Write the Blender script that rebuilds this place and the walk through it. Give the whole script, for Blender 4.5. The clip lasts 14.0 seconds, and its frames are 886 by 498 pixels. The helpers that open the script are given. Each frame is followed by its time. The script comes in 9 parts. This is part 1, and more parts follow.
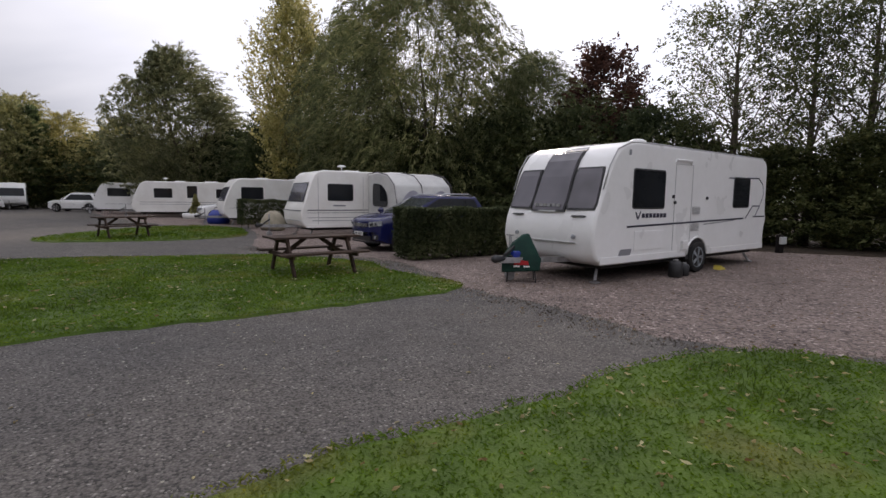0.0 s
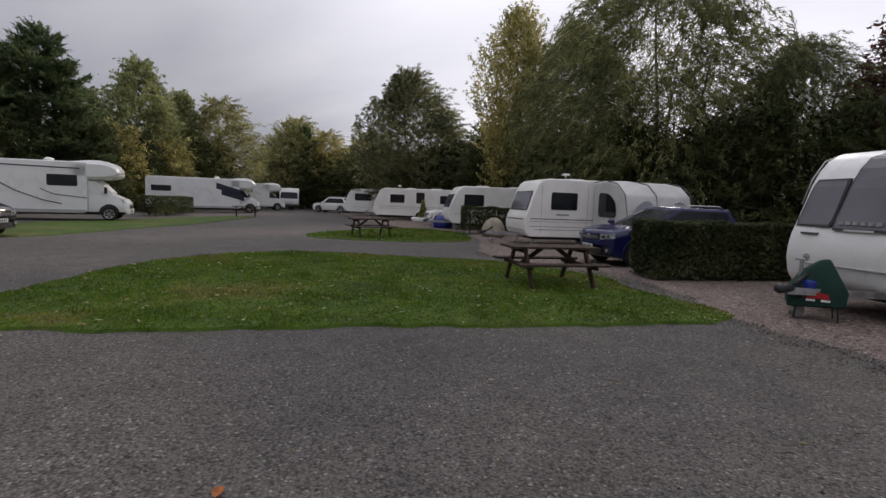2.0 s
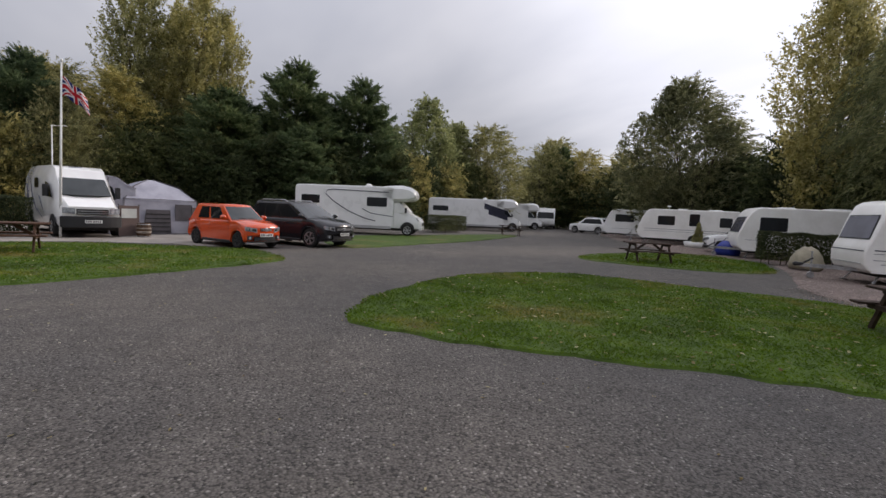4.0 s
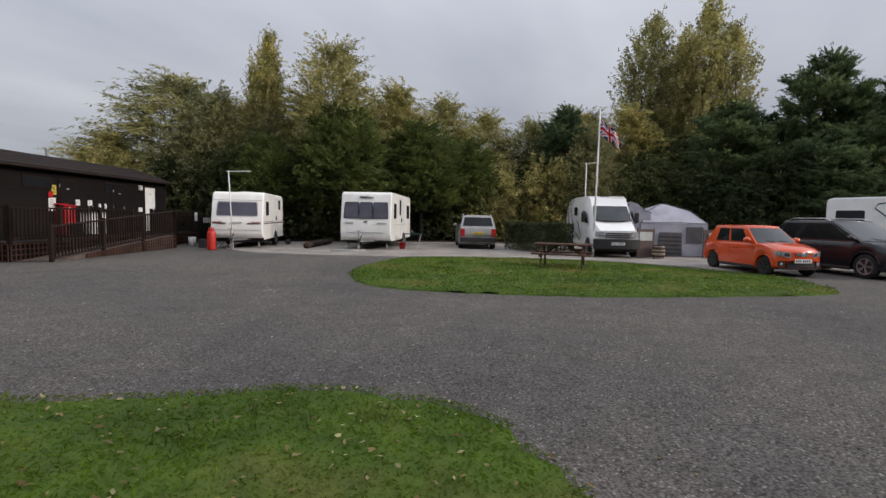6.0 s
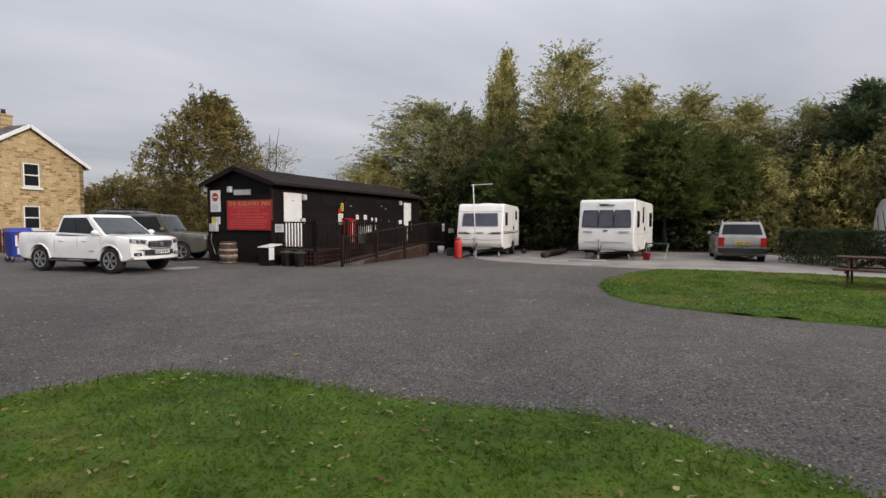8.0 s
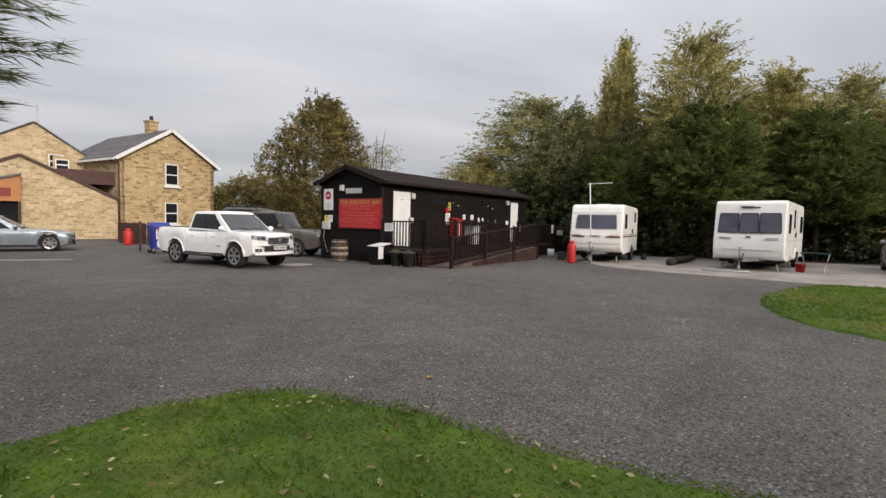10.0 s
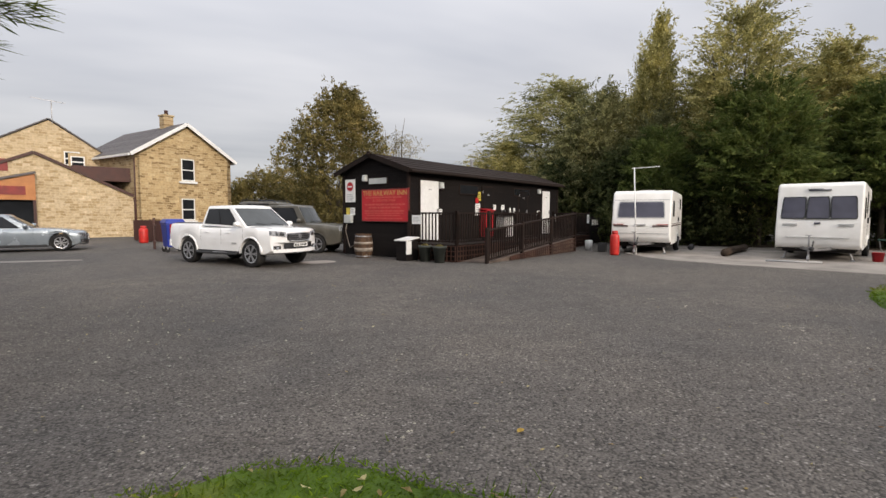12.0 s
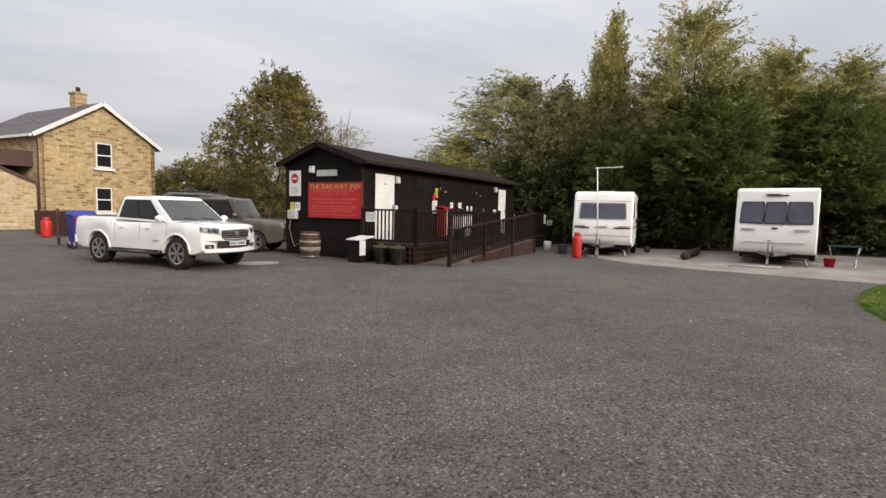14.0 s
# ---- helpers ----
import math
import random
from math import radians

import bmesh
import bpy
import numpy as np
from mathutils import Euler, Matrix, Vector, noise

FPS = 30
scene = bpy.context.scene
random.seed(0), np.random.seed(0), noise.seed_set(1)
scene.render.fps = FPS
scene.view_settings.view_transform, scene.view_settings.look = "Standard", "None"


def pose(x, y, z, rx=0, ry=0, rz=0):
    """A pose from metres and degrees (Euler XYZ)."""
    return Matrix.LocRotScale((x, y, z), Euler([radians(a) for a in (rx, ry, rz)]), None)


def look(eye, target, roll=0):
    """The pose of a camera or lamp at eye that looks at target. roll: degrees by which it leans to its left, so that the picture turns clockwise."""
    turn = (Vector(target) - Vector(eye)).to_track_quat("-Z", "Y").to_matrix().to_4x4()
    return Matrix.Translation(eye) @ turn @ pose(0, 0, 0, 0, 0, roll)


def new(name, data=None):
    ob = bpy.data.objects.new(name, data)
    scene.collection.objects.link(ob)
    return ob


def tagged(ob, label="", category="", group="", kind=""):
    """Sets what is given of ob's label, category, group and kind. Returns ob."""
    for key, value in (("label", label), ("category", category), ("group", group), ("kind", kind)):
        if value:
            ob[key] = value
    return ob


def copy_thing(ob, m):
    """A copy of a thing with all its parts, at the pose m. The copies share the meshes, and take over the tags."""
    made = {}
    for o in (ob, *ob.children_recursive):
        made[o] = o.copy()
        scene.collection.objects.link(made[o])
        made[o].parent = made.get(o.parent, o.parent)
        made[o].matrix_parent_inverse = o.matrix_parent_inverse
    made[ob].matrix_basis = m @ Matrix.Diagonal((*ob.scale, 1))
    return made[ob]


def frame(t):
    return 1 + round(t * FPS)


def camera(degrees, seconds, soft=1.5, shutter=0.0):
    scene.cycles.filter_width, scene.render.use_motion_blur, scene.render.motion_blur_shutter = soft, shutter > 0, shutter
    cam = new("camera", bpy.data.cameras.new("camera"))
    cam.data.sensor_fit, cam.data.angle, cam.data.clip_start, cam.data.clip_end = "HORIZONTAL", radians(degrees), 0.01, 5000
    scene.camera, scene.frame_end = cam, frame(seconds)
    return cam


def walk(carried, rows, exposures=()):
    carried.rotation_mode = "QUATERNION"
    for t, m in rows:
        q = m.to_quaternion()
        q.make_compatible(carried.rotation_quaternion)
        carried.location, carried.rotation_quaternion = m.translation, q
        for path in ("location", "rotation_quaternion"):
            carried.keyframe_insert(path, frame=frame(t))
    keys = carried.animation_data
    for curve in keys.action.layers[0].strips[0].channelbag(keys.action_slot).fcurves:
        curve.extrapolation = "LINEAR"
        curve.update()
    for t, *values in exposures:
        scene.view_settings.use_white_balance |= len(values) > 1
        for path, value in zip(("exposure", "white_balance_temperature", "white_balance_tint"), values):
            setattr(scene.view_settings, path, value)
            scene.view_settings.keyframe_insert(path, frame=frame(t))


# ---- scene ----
cam = camera(84.4, 14.0)
EXPOSURES = [(0, 0.04, 6900, 19), (0.5, 0.10, 6900, 19), (1.0, -0.13, 6900, 19), (1.5, -0.34, 6900, 17), (2.0, -0.3, 6900, 18), (2.5, -0.05, 6900, 19), (3.0, -0.01, 6900, 19), (5.5, -0.22, 6700, 14), (6.0, -0.04, 6700, 14), (7.0, 0.04, 6780, 14), (7.5, 0.05, 6800, 14), (8.5, 0.1, 6950, 14), (11, 0.27, 7100, 14), (14, 0.32, 7150, 14)]
PATH = [
    (0, (-0.581, 2.529, 1.531), (-1.031, 4.467, 1.328), 0.7),
    (0.5, (-0.786, 2.682, 1.537), (-1.516, 4.535, 1.355), 0.4),
    (1, (-0.989, 2.751, 1.519), (-1.982, 4.479, 1.353), 1.3),
    (1.5, (-1.209, 2.7, 1.512), (-2.271, 4.387, 1.349), 1.8),
    (2, (-1.402, 2.653, 1.534), (-2.587, 4.253, 1.345), 2.1),
    (2.5, (-1.592, 2.613, 1.573), (-3.032, 3.99, 1.394), 1.5),
    (3, (-1.741, 2.429, 1.595), (-3.336, 3.623, 1.417), 1.8),
    (3.2, (-1.815, 2.367, 1.603), (-3.432, 3.531, 1.428), 2.0),
    (5.3, (-2.728, 1.127, 1.532), (-4.711, 0.906, 1.391), 2.3),
    (5.5, (-2.698, 1.053, 1.538), (-4.651, 0.644, 1.397), 1.8),
    (6, (-2.761, 0.951, 1.538), (-4.527, 0.022, 1.408), 1.1),
    (6.5, (-2.683, 0.818, 1.544), (-4.287, -0.372, 1.433), 0.9),
    (7, (-2.557, 0.621, 1.567), (-4.046, -0.71, 1.458), 1.1),
    (7.5, (-2.503, 0.464, 1.58), (-3.852, -1.007, 1.464), 0.6),
    (8, (-2.58, 0.244, 1.57), (-3.77, -1.36, 1.464), 0.2),
    (8.5, (-2.57, 0.027, 1.588), (-3.629, -1.667, 1.492), 0.7),
    (10.8, (-2.662, -1.565, 1.568), (-3.491, -3.381, 1.448), 0.7),
    (11, (-2.686, -1.735, 1.55), (-3.507, -3.554, 1.427), 0.5),
    (11.5, (-2.752, -2.121, 1.573), (-3.509, -3.968, 1.445), -0.1),
    (12, (-2.745, -2.491, 1.55), (-3.541, -4.319, 1.407), 0.1),
    (12.5, (-2.743, -2.872, 1.538), (-3.617, -4.664, 1.385), 0.2),
    (13, (-2.835, -3.236, 1.58), (-3.692, -5.038, 1.433), -0.1),
    (13.5, (-2.819, -3.6, 1.55), (-3.685, -5.396, 1.399), 0.6),
    (14, (-2.836, -3.988, 1.563), (-3.849, -5.706, 1.411), 1.3),
]
walk(cam, [(t, look(eye, target, roll)) for t, eye, target, roll in PATH],
     exposures=EXPOSURES)

# ---- world and sun ----
SUN_AZ, SUN_EL = 12.0, 24.0          # degrees: to the left of +y, above the horizon
sun_dir = Vector((-math.sin(radians(SUN_AZ)) * math.cos(radians(SUN_EL)), math.cos(radians(SUN_AZ)) * math.cos(radians(SUN_EL)), math.sin(radians(SUN_EL))))


def make_world():
    w = bpy.data.worlds.new("overcast_sky")
    scene.world = w
    w.use_nodes = True
    n, l = w.node_tree.nodes, w.node_tree.links
    n.clear()
    out, bg = n.new("ShaderNodeOutputWorld"), n.new("ShaderNodeBackground")
    sky = n.new("ShaderNodeTexSky")
    sky.sky_type, sky.sun_disc = "NISHITA", False
    sky.sun_elevation, sky.sun_rotation = radians(SUN_EL), radians(-SUN_AZ)
    sky_dim = n.new("ShaderNodeVectorMath")
    sky_dim.operation = "SCALE"
    sky_dim.inputs["Scale"].default_value = 0.1
    l.new(sky.outputs[0], sky_dim.inputs[0])
    co = n.new("ShaderNodeTexCoord")
    sep = n.new("ShaderNodeSeparateXYZ")
    l.new(co.outputs["Generated"], sep.inputs[0])
    # flat cloud sheet: directions are spread out towards the horizon
    den = n.new("ShaderNodeMath")
    den.operation = "MAXIMUM"
    den.inputs[1].default_value = 0.06
    l.new(sep.outputs[2], den.inputs[0])
    den2 = n.new("ShaderNodeMath")
    den2.operation = "ADD"
    den2.inputs[1].default_value = 0.12
    l.new(den.outputs[0], den2.inputs[0])
    div = n.new("ShaderNodeVectorMath")
    div.operation = "DIVIDE"
    comb = n.new("ShaderNodeCombineXYZ")
    for i in range(3):
        l.new(den2.outputs[0], comb.inputs[i])
    l.new(co.outputs["Generated"], div.inputs[0])
    l.new(comb.outputs[0], div.inputs[1])
    stretch = n.new("ShaderNodeMapping")
    stretch.inputs["Rotation"].default_value = (0, 0, 0.6)
    stretch.inputs["Scale"].default_value = (0.55, 1.25, 0.0)
    l.new(div.outputs[0], stretch.inputs[0])
    noi = n.new("ShaderNodeTexNoise")
    noi.inputs["Scale"].default_value = 0.75
    noi.inputs["Detail"].default_value = 4.0
    noi.inputs["Roughness"].default_value = 0.5
    l.new(stretch.outputs[0], noi.inputs["Vector"])
    ramp = n.new("ShaderNodeValToRGB")
    ramp.color_ramp.elements[0].position, ramp.color_ramp.elements[0].color = 0.28, (0.325, 0.362, 0.425, 1)
    ramp.color_ramp.elements[1].position, ramp.color_ramp.elements[1].color = 0.72, (0.52, 0.555, 0.605, 1)
    l.new(noi.outputs[0], ramp.inputs[0])
    # an overcast sky is brighter overhead
    up = n.new("ShaderNodeMapRange")
    up.inputs["From Min"].default_value, up.inputs["From Max"].default_value = 0.12, 1.0
    up.inputs["To Min"].default_value, up.inputs["To Max"].default_value = 1.0, 2.7
    l.new(sep.outputs[2], up.inputs["Value"])
    # the veiled sun brightens the cloud round it
    dot = n.new("ShaderNodeVectorMath")
    dot.operation = "DOT_PRODUCT"
    dot.inputs[1].default_value = sun_dir
    l.new(co.outputs["Generated"], dot.inputs[0])
    glow = n.new("ShaderNodeMapRange")
    glow.interpolation_type = "SMOOTHSTEP"
    glow.inputs["From Min"].default_value, glow.inputs["From Max"].default_value = 0.62, 1.0
    glow.inputs["To Min"].default_value, glow.inputs["To Max"].default_value = 0.0, 1.22
    l.new(dot.outputs["Value"], glow.inputs["Value"])
    add = n.new("ShaderNodeMath")
    l.new(up.outputs[0], add.inputs[0])
    l.new(glow.outputs[0], add.inputs[1])
    mul = n.new("ShaderNodeVectorMath")
    mul.operation = "SCALE"
    l.new(ramp.outputs[0], mul.inputs[0])
    l.new(add.outputs[0], mul.inputs["Scale"])
    mix = n.new("ShaderNodeMix")
    mix.data_type = "RGBA"
    mix.inputs["Factor"].default_value = 0.92
    l.new(sky_dim.outputs[0], mix.inputs["A"])
    l.new(mul.outputs[0], mix.inputs["B"])
    l.new(mix.outputs["Result"], bg.inputs[0])
    bg.inputs[1].default_value = 1.0
    l.new(bg.outputs[0], out.inputs[0])


make_world()
sun_data = bpy.data.lights.new("sun", "SUN")
sun_data.energy, sun_data.angle, sun_data.color = 2.1, radians(14), (1.0, 0.93, 0.83)
sun = new("sun", sun_data)
sun.matrix_world = look(sun_dir * 80, (0, 0, 0))


# ---- materials ----
def nodes_of(name):
    m = bpy.data.materials.new(name)
    m.use_nodes = True
    t = m.node_tree
    return m, t.nodes, t.links, t.nodes["Principled BSDF"]


def noise_tex(n, l, co, scale, detail=3.0, rough=0.55):
    x = n.new("ShaderNodeTexNoise")
    x.inputs["Scale"].default_value, x.inputs["Detail"].default_value, x.inputs["Roughness"].default_value = scale, detail, rough
    l.new(co, x.inputs["Vector"])
    return x.outputs[0]


def ramp_of(n, l, fac, *stops):
    r = n.new("ShaderNodeValToRGB")
    e = r.color_ramp.elements
    while len(e) < len(stops):
        e.new(0.5)
    for s, (p, c) in zip(e, stops):
        s.position, s.color = p, (*c, 1)
    l.new(fac, r.inputs[0])
    return r.outputs[0]


def mixed(n, l, a, b, fac, mode="MIX"):
    x = n.new("ShaderNodeMix")
    x.data_type, x.blend_type = "RGBA", mode
    for key, v in (("Factor", fac), ("A", a), ("B", b)):
        if isinstance(v, (int, float)):
            x.inputs[key].default_value = v
        elif isinstance(v, tuple):
            x.inputs[key].default_value = (*v, 1)
        else:
            l.new(v, x.inputs[key])
    return x.outputs["Result"]


def bumped(n, l, p, height, strength, dist=0.01):
    b = n.new("ShaderNodeBump")
    b.inputs["Strength"].default_value, b.inputs["Distance"].default_value = strength, dist
    l.new(height, b.inputs["Height"])
    l.new(b.outputs[0], p.inputs["Normal"])


def mat(name, c1, c2=None, rough=0.6, metal=0.0, scale=2.0, fine=40.0, bump=0.1, dist=0.004, coat=0.0, rand=0.0, stretch=(1, 1, 1)):
    """A surface with broad stains and fine grain between two colours."""
    m, n, l, p = nodes_of(name)
    c2 = c2 or tuple(v * 0.82 for v in c1)
    co = n.new("ShaderNodeTexCoord")
    mp = n.new("ShaderNodeMapping")
    mp.inputs["Scale"].default_value = stretch
    l.new(co.outputs["Object"], mp.inputs[0])
    v = mp.outputs[0]
    broad, grain = noise_tex(n, l, v, scale), noise_tex(n, l, v, fine, 2.0)
    col = ramp_of(n, l, broad, (0.35, c2), (0.62, c1))
    low = 0.86 if bump else 0.97
    g = ramp_of(n, l, grain, (0.3, (low, low, low)), (0.7, (1.0, 1.0, 1.0)))
    col = mixed(n, l, col, g, 1.0, "MULTIPLY")
    if rand:
        info = n.new("ShaderNodeObjectInfo")
        r = ramp_of(n, l, info.outputs["Random"], (0.0, (1 - rand,) * 3), (1.0, (1.0, 1.0, 1.0)))
        col = mixed(n, l, col, r, 1.0, "MULTIPLY")
    l.new(col, p.inputs["Base Color"])
    rr = n.new("ShaderNodeMapRange")
    rr.inputs["To Min"].default_value, rr.inputs["To Max"].default_value = max(rough - 0.08, 0.02), min(rough + 0.1, 1)
    l.new(broad, rr.inputs["Value"])
    l.new(rr.outputs[0], p.inputs["Roughness"])
    p.inputs["Metallic"].default_value = metal
    if rough > 0.65:
        p.inputs["Specular IOR Level"].default_value = 0.18
    p.inputs["Coat Weight"].default_value = coat
    if bump:
        bumped(n, l, p, grain, bump, dist)
    return m


def glass_mat(name, col, rough=0.06, gloss=0.4):
    """Tinted vehicle glass over a dark inside."""
    m, n, l, p = nodes_of(name)
    co = n.new("ShaderNodeTexCoord")
    f = noise_tex(n, l, co.outputs["Object"], 1.3, 2)
    l.new(ramp_of(n, l, f, (0.35, tuple(v * 0.7 for v in col)), (0.65, col)), p.inputs["Base Color"])
    p.inputs["Roughness"].default_value = rough
    p.inputs["IOR"].default_value = 1.5
    p.inputs["Specular IOR Level"].default_value = gloss
    return m


def chips_mat(name, dark, mid, light, size, stain, tone):
    """Loose stone chippings: cells of many greys, relief, and broad worn and damp areas."""
    m, n, l, p = nodes_of(name)
    co = n.new("ShaderNodeTexCoord")
    v = co.outputs["Object"]
    vo = n.new("ShaderNodeTexVoronoi")
    vo.inputs["Scale"].default_value = 1 / size
    l.new(v, vo.inputs["Vector"])
    sep = n.new("ShaderNodeSeparateColor")
    l.new(vo.outputs["Color"], sep.inputs[0])
    col = ramp_of(n, l, sep.outputs[0], (0.0, dark), (0.5, mid), (0.93, mid), (0.99, light))
    edge = ramp_of(n, l, vo.outputs["Distance"], (0.25, (1, 1, 1)), (0.75, (0.45, 0.45, 0.45)))
    col = mixed(n, l, col, edge, 0.8, "MULTIPLY")
    broad = noise_tex(n, l, v, 0.22, 5, 0.62)
    col = mixed(n, l, col, ramp_of(n, l, broad, (0.3, stain), (0.62, tone)), 1.0, "MULTIPLY")
    mid_n = noise_tex(n, l, v, 1.9, 4, 0.6)
    col = mixed(n, l, col, ramp_of(n, l, mid_n, (0.3, (0.8, 0.8, 0.8)), (0.7, (1.1, 1.1, 1.1))), 1.0, "MULTIPLY")
    l.new(col, p.inputs["Base Color"])
    p.inputs["Roughness"].default_value = 0.85
    p.inputs["Specular IOR Level"].default_value = 0.3
    bumped(n, l, p, edge, 0.9, size * 0.5)
    return m


def grass_mat(name, blades=False):
    m, n, l, p = nodes_of(name)
    co = n.new("ShaderNodeTexCoord")
    v = co.outputs["Object"]
    a, b, c = noise_tex(n, l, v, 0.5, 4), noise_tex(n, l, v, 3.2, 4), noise_tex(n, l, v, 55, 2)
    col = ramp_of(n, l, a, (0.3, (0.056, 0.098, 0.010)), (0.52, (0.088, 0.150, 0.014)), (0.70, (0.18, 0.155, 0.05)))
    col = mixed(n, l, col, ramp_of(n, l, b, (0.3, (0.62, 0.7, 0.55)), (0.65, (1.1, 1.1, 1.0))), 1.0, "MULTIPLY")
    if blades:
        g = n.new("ShaderNodeNewGeometry")
        col = mixed(n, l, col, ramp_of(n, l, g.outputs["Random Per Island"], (0.0, (0.95, 0.98, 0.85)), (0.8, (1.35, 1.3, 1.1)), (0.97, (2.0, 1.75, 1.2))), 1.0, "MULTIPLY")
    else:
        col = mixed(n, l, col, ramp_of(n, l, c, (0.3, (0.55, 0.58, 0.5)), (0.7, (0.82, 0.83, 0.78))), 1.0, "MULTIPLY")
        bumped(n, l, p, c, 0.5, 0.02)
    l.new(col, p.inputs["Base Color"])
    p.inputs["Roughness"].default_value = 0.75
    p.inputs["Specular IOR Level"].default_value = 0.25
    if blades:
        tr, mx = n.new("ShaderNodeBsdfTranslucent"), n.new("ShaderNodeMixShader")
        l.new(col, tr.inputs[0])
        mx.inputs[0].default_value = 0.5
        l.new(p.outputs[0], mx.inputs[1])
        l.new(tr.outputs[0], mx.inputs[2])
        l.new(mx.outputs[0], n["Material Output"].inputs[0])
    return m


def leaf_mat(name, dark, mid, light):
    """Foliage: each leaf its own tone, with light passing through."""
    m, n, l, p = nodes_of(name)
    g = n.new("ShaderNodeNewGeometry")
    co = n.new("ShaderNodeTexCoord")
    clump = noise_tex(n, l, co.outputs["Object"], 0.55, 3)
    fine = n.new("ShaderNodeMapRange")
    fine.inputs["From Min"].default_value, fine.inputs["From Max"].default_value = 0.32, 0.68
    l.new(noise_tex(n, l, co.outputs["Object"], 1.7, 3), fine.inputs["Value"])
    tone = n.new("ShaderNodeMix")
    tone.inputs[0].default_value = 0.5
    l.new(g.outputs["Random Per Island"], tone.inputs[2])
    l.new(fine.outputs[0], tone.inputs[3])
    col = ramp_of(n, l, tone.outputs[0], (0.08, dark), (0.5, mid), (0.9, light))
    col = mixed(n, l, col, ramp_of(n, l, clump, (0.34, (0.55, 0.58, 0.56)), (0.62, (1.25, 1.2, 1.05))), 1.0, "MULTIPLY")
    info = n.new("ShaderNodeObjectInfo")
    col = mixed(n, l, col, ramp_of(n, l, info.outputs["Random"], (0.0, (0.82, 0.86, 0.9)), (1.0, (1.12, 1.06, 0.92))), 1.0, "MULTIPLY")
    l.new(col, p.inputs["Base Color"])
    p.inputs["Roughness"].default_value = 0.55
    p.inputs["Specular IOR Level"].default_value = 0.15
    tr = n.new("ShaderNodeBsdfTranslucent")
    l.new(col, tr.inputs[0])
    mx = n.new("ShaderNodeMixShader")
    mx.inputs[0].default_value = 0.5
    l.new(p.outputs[0], mx.inputs[1])
    l.new(tr.outputs[0], mx.inputs[2])
    l.new(mx.outputs[0], n["Material Output"].inputs[0])
    return m


M_CHIPS = chips_mat("grey_chippings", (0.046, 0.043, 0.041), (0.150, 0.139, 0.129), (0.29, 0.275, 0.26), 0.018, (0.74, 0.75, 0.77), (1.18, 1.13, 1.07))
M_PINK = chips_mat("buff_gravel", (0.085, 0.066, 0.060), (0.29, 0.235, 0.21), (0.56, 0.49, 0.45), 0.034, (0.78, 0.74, 0.72), (1.12, 1.07, 1.04))
M_CONC = mat("worn_concrete", (0.34, 0.31, 0.28), (0.22, 0.20, 0.18), 0.9, scale=0.8, fine=30, bump=0.3)
M_SOIL = mat("damp_leaf_litter", (0.055, 0.040, 0.028), (0.028, 0.022, 0.016), 0.95, scale=1.2, fine=25, bump=0.8, dist=0.03)
M_LAWN = grass_mat("lawn_turf")
M_BLADE = grass_mat("grass_blades", True)
M_TUFT = leaf_mat("tussock_grass", (0.055, 0.095, 0.014), (0.085, 0.14, 0.02), (0.13, 0.18, 0.035))
M_STONES = leaf_mat("loose_stone", (0.07, 0.068, 0.066), (0.19, 0.18, 0.172), (0.5, 0.48, 0.46))
M_LEAF_WILLOW = leaf_mat("willow_leaves", (0.072, 0.092, 0.045), (0.170, 0.195, 0.10), (0.36, 0.37, 0.22))
M_LEAF_POPLAR = leaf_mat("poplar_leaves", (0.19, 0.19, 0.07), (0.44, 0.41, 0.18), (0.66, 0.62, 0.36))
M_LEAF_OLIVE = leaf_mat("hawthorn_leaves", (0.12, 0.13, 0.055), (0.36, 0.34, 0.15), (0.68, 0.62, 0.33))
M_LEAF_BROWN = leaf_mat("autumn_leaves", (0.1, 0.09, 0.045), (0.217, 0.19, 0.081), (0.435, 0.344, 0.164))
M_LEAF_RED = leaf_mat("copper_leaves", (0.032, 0.017, 0.017), (0.08, 0.038, 0.032), (0.16, 0.08, 0.058))
M_LEAF_CONIFER = leaf_mat("cypress_foliage", (0.042, 0.072, 0.042), (0.100, 0.150, 0.082), (0.21, 0.26, 0.145))
M_LEAF_SALLOW = leaf_mat("sallow_leaves", (0.09, 0.095, 0.05), (0.23, 0.235, 0.12), (0.46, 0.44, 0.26))
M_LEAF_GREYGREEN = leaf_mat("grey_green_leaves", (0.12, 0.15, 0.07), (0.28, 0.32, 0.16), (0.50, 0.52, 0.31))
M_LEAF_PALE = leaf_mat("pale_dry_leaves", (0.16, 0.14, 0.08), (0.30, 0.26, 0.15), (0.45, 0.40, 0.25))
M_LEAF_FEATHER = leaf_mat("feathery_cypress_sprays", (0.05, 0.08, 0.025), (0.12, 0.16, 0.05), (0.22, 0.25, 0.09))
# dark greens: shade of the understory and wood edge put into the leaf colour
M_LEAF_DARK = leaf_mat("shade_toned_leaves", (0.029, 0.039, 0.019), (0.067, 0.088, 0.04), (0.16, 0.176, 0.088))
M_LEAF_HEDGE = leaf_mat("hedge_leaves", (0.034, 0.044, 0.021), (0.076, 0.095, 0.046), (0.18, 0.19, 0.105))
M_BARK = mat("bark", (0.13, 0.11, 0.085), (0.06, 0.05, 0.04), 0.95, scale=3, fine=22, bump=0.9, dist=0.03, stretch=(1, 1, 0.3))
M_WHITE = mat("white_gelcoat", (0.82, 0.82, 0.81), (0.765, 0.765, 0.75), 0.28, scale=0.9, fine=9, bump=0.0, coat=0.3)
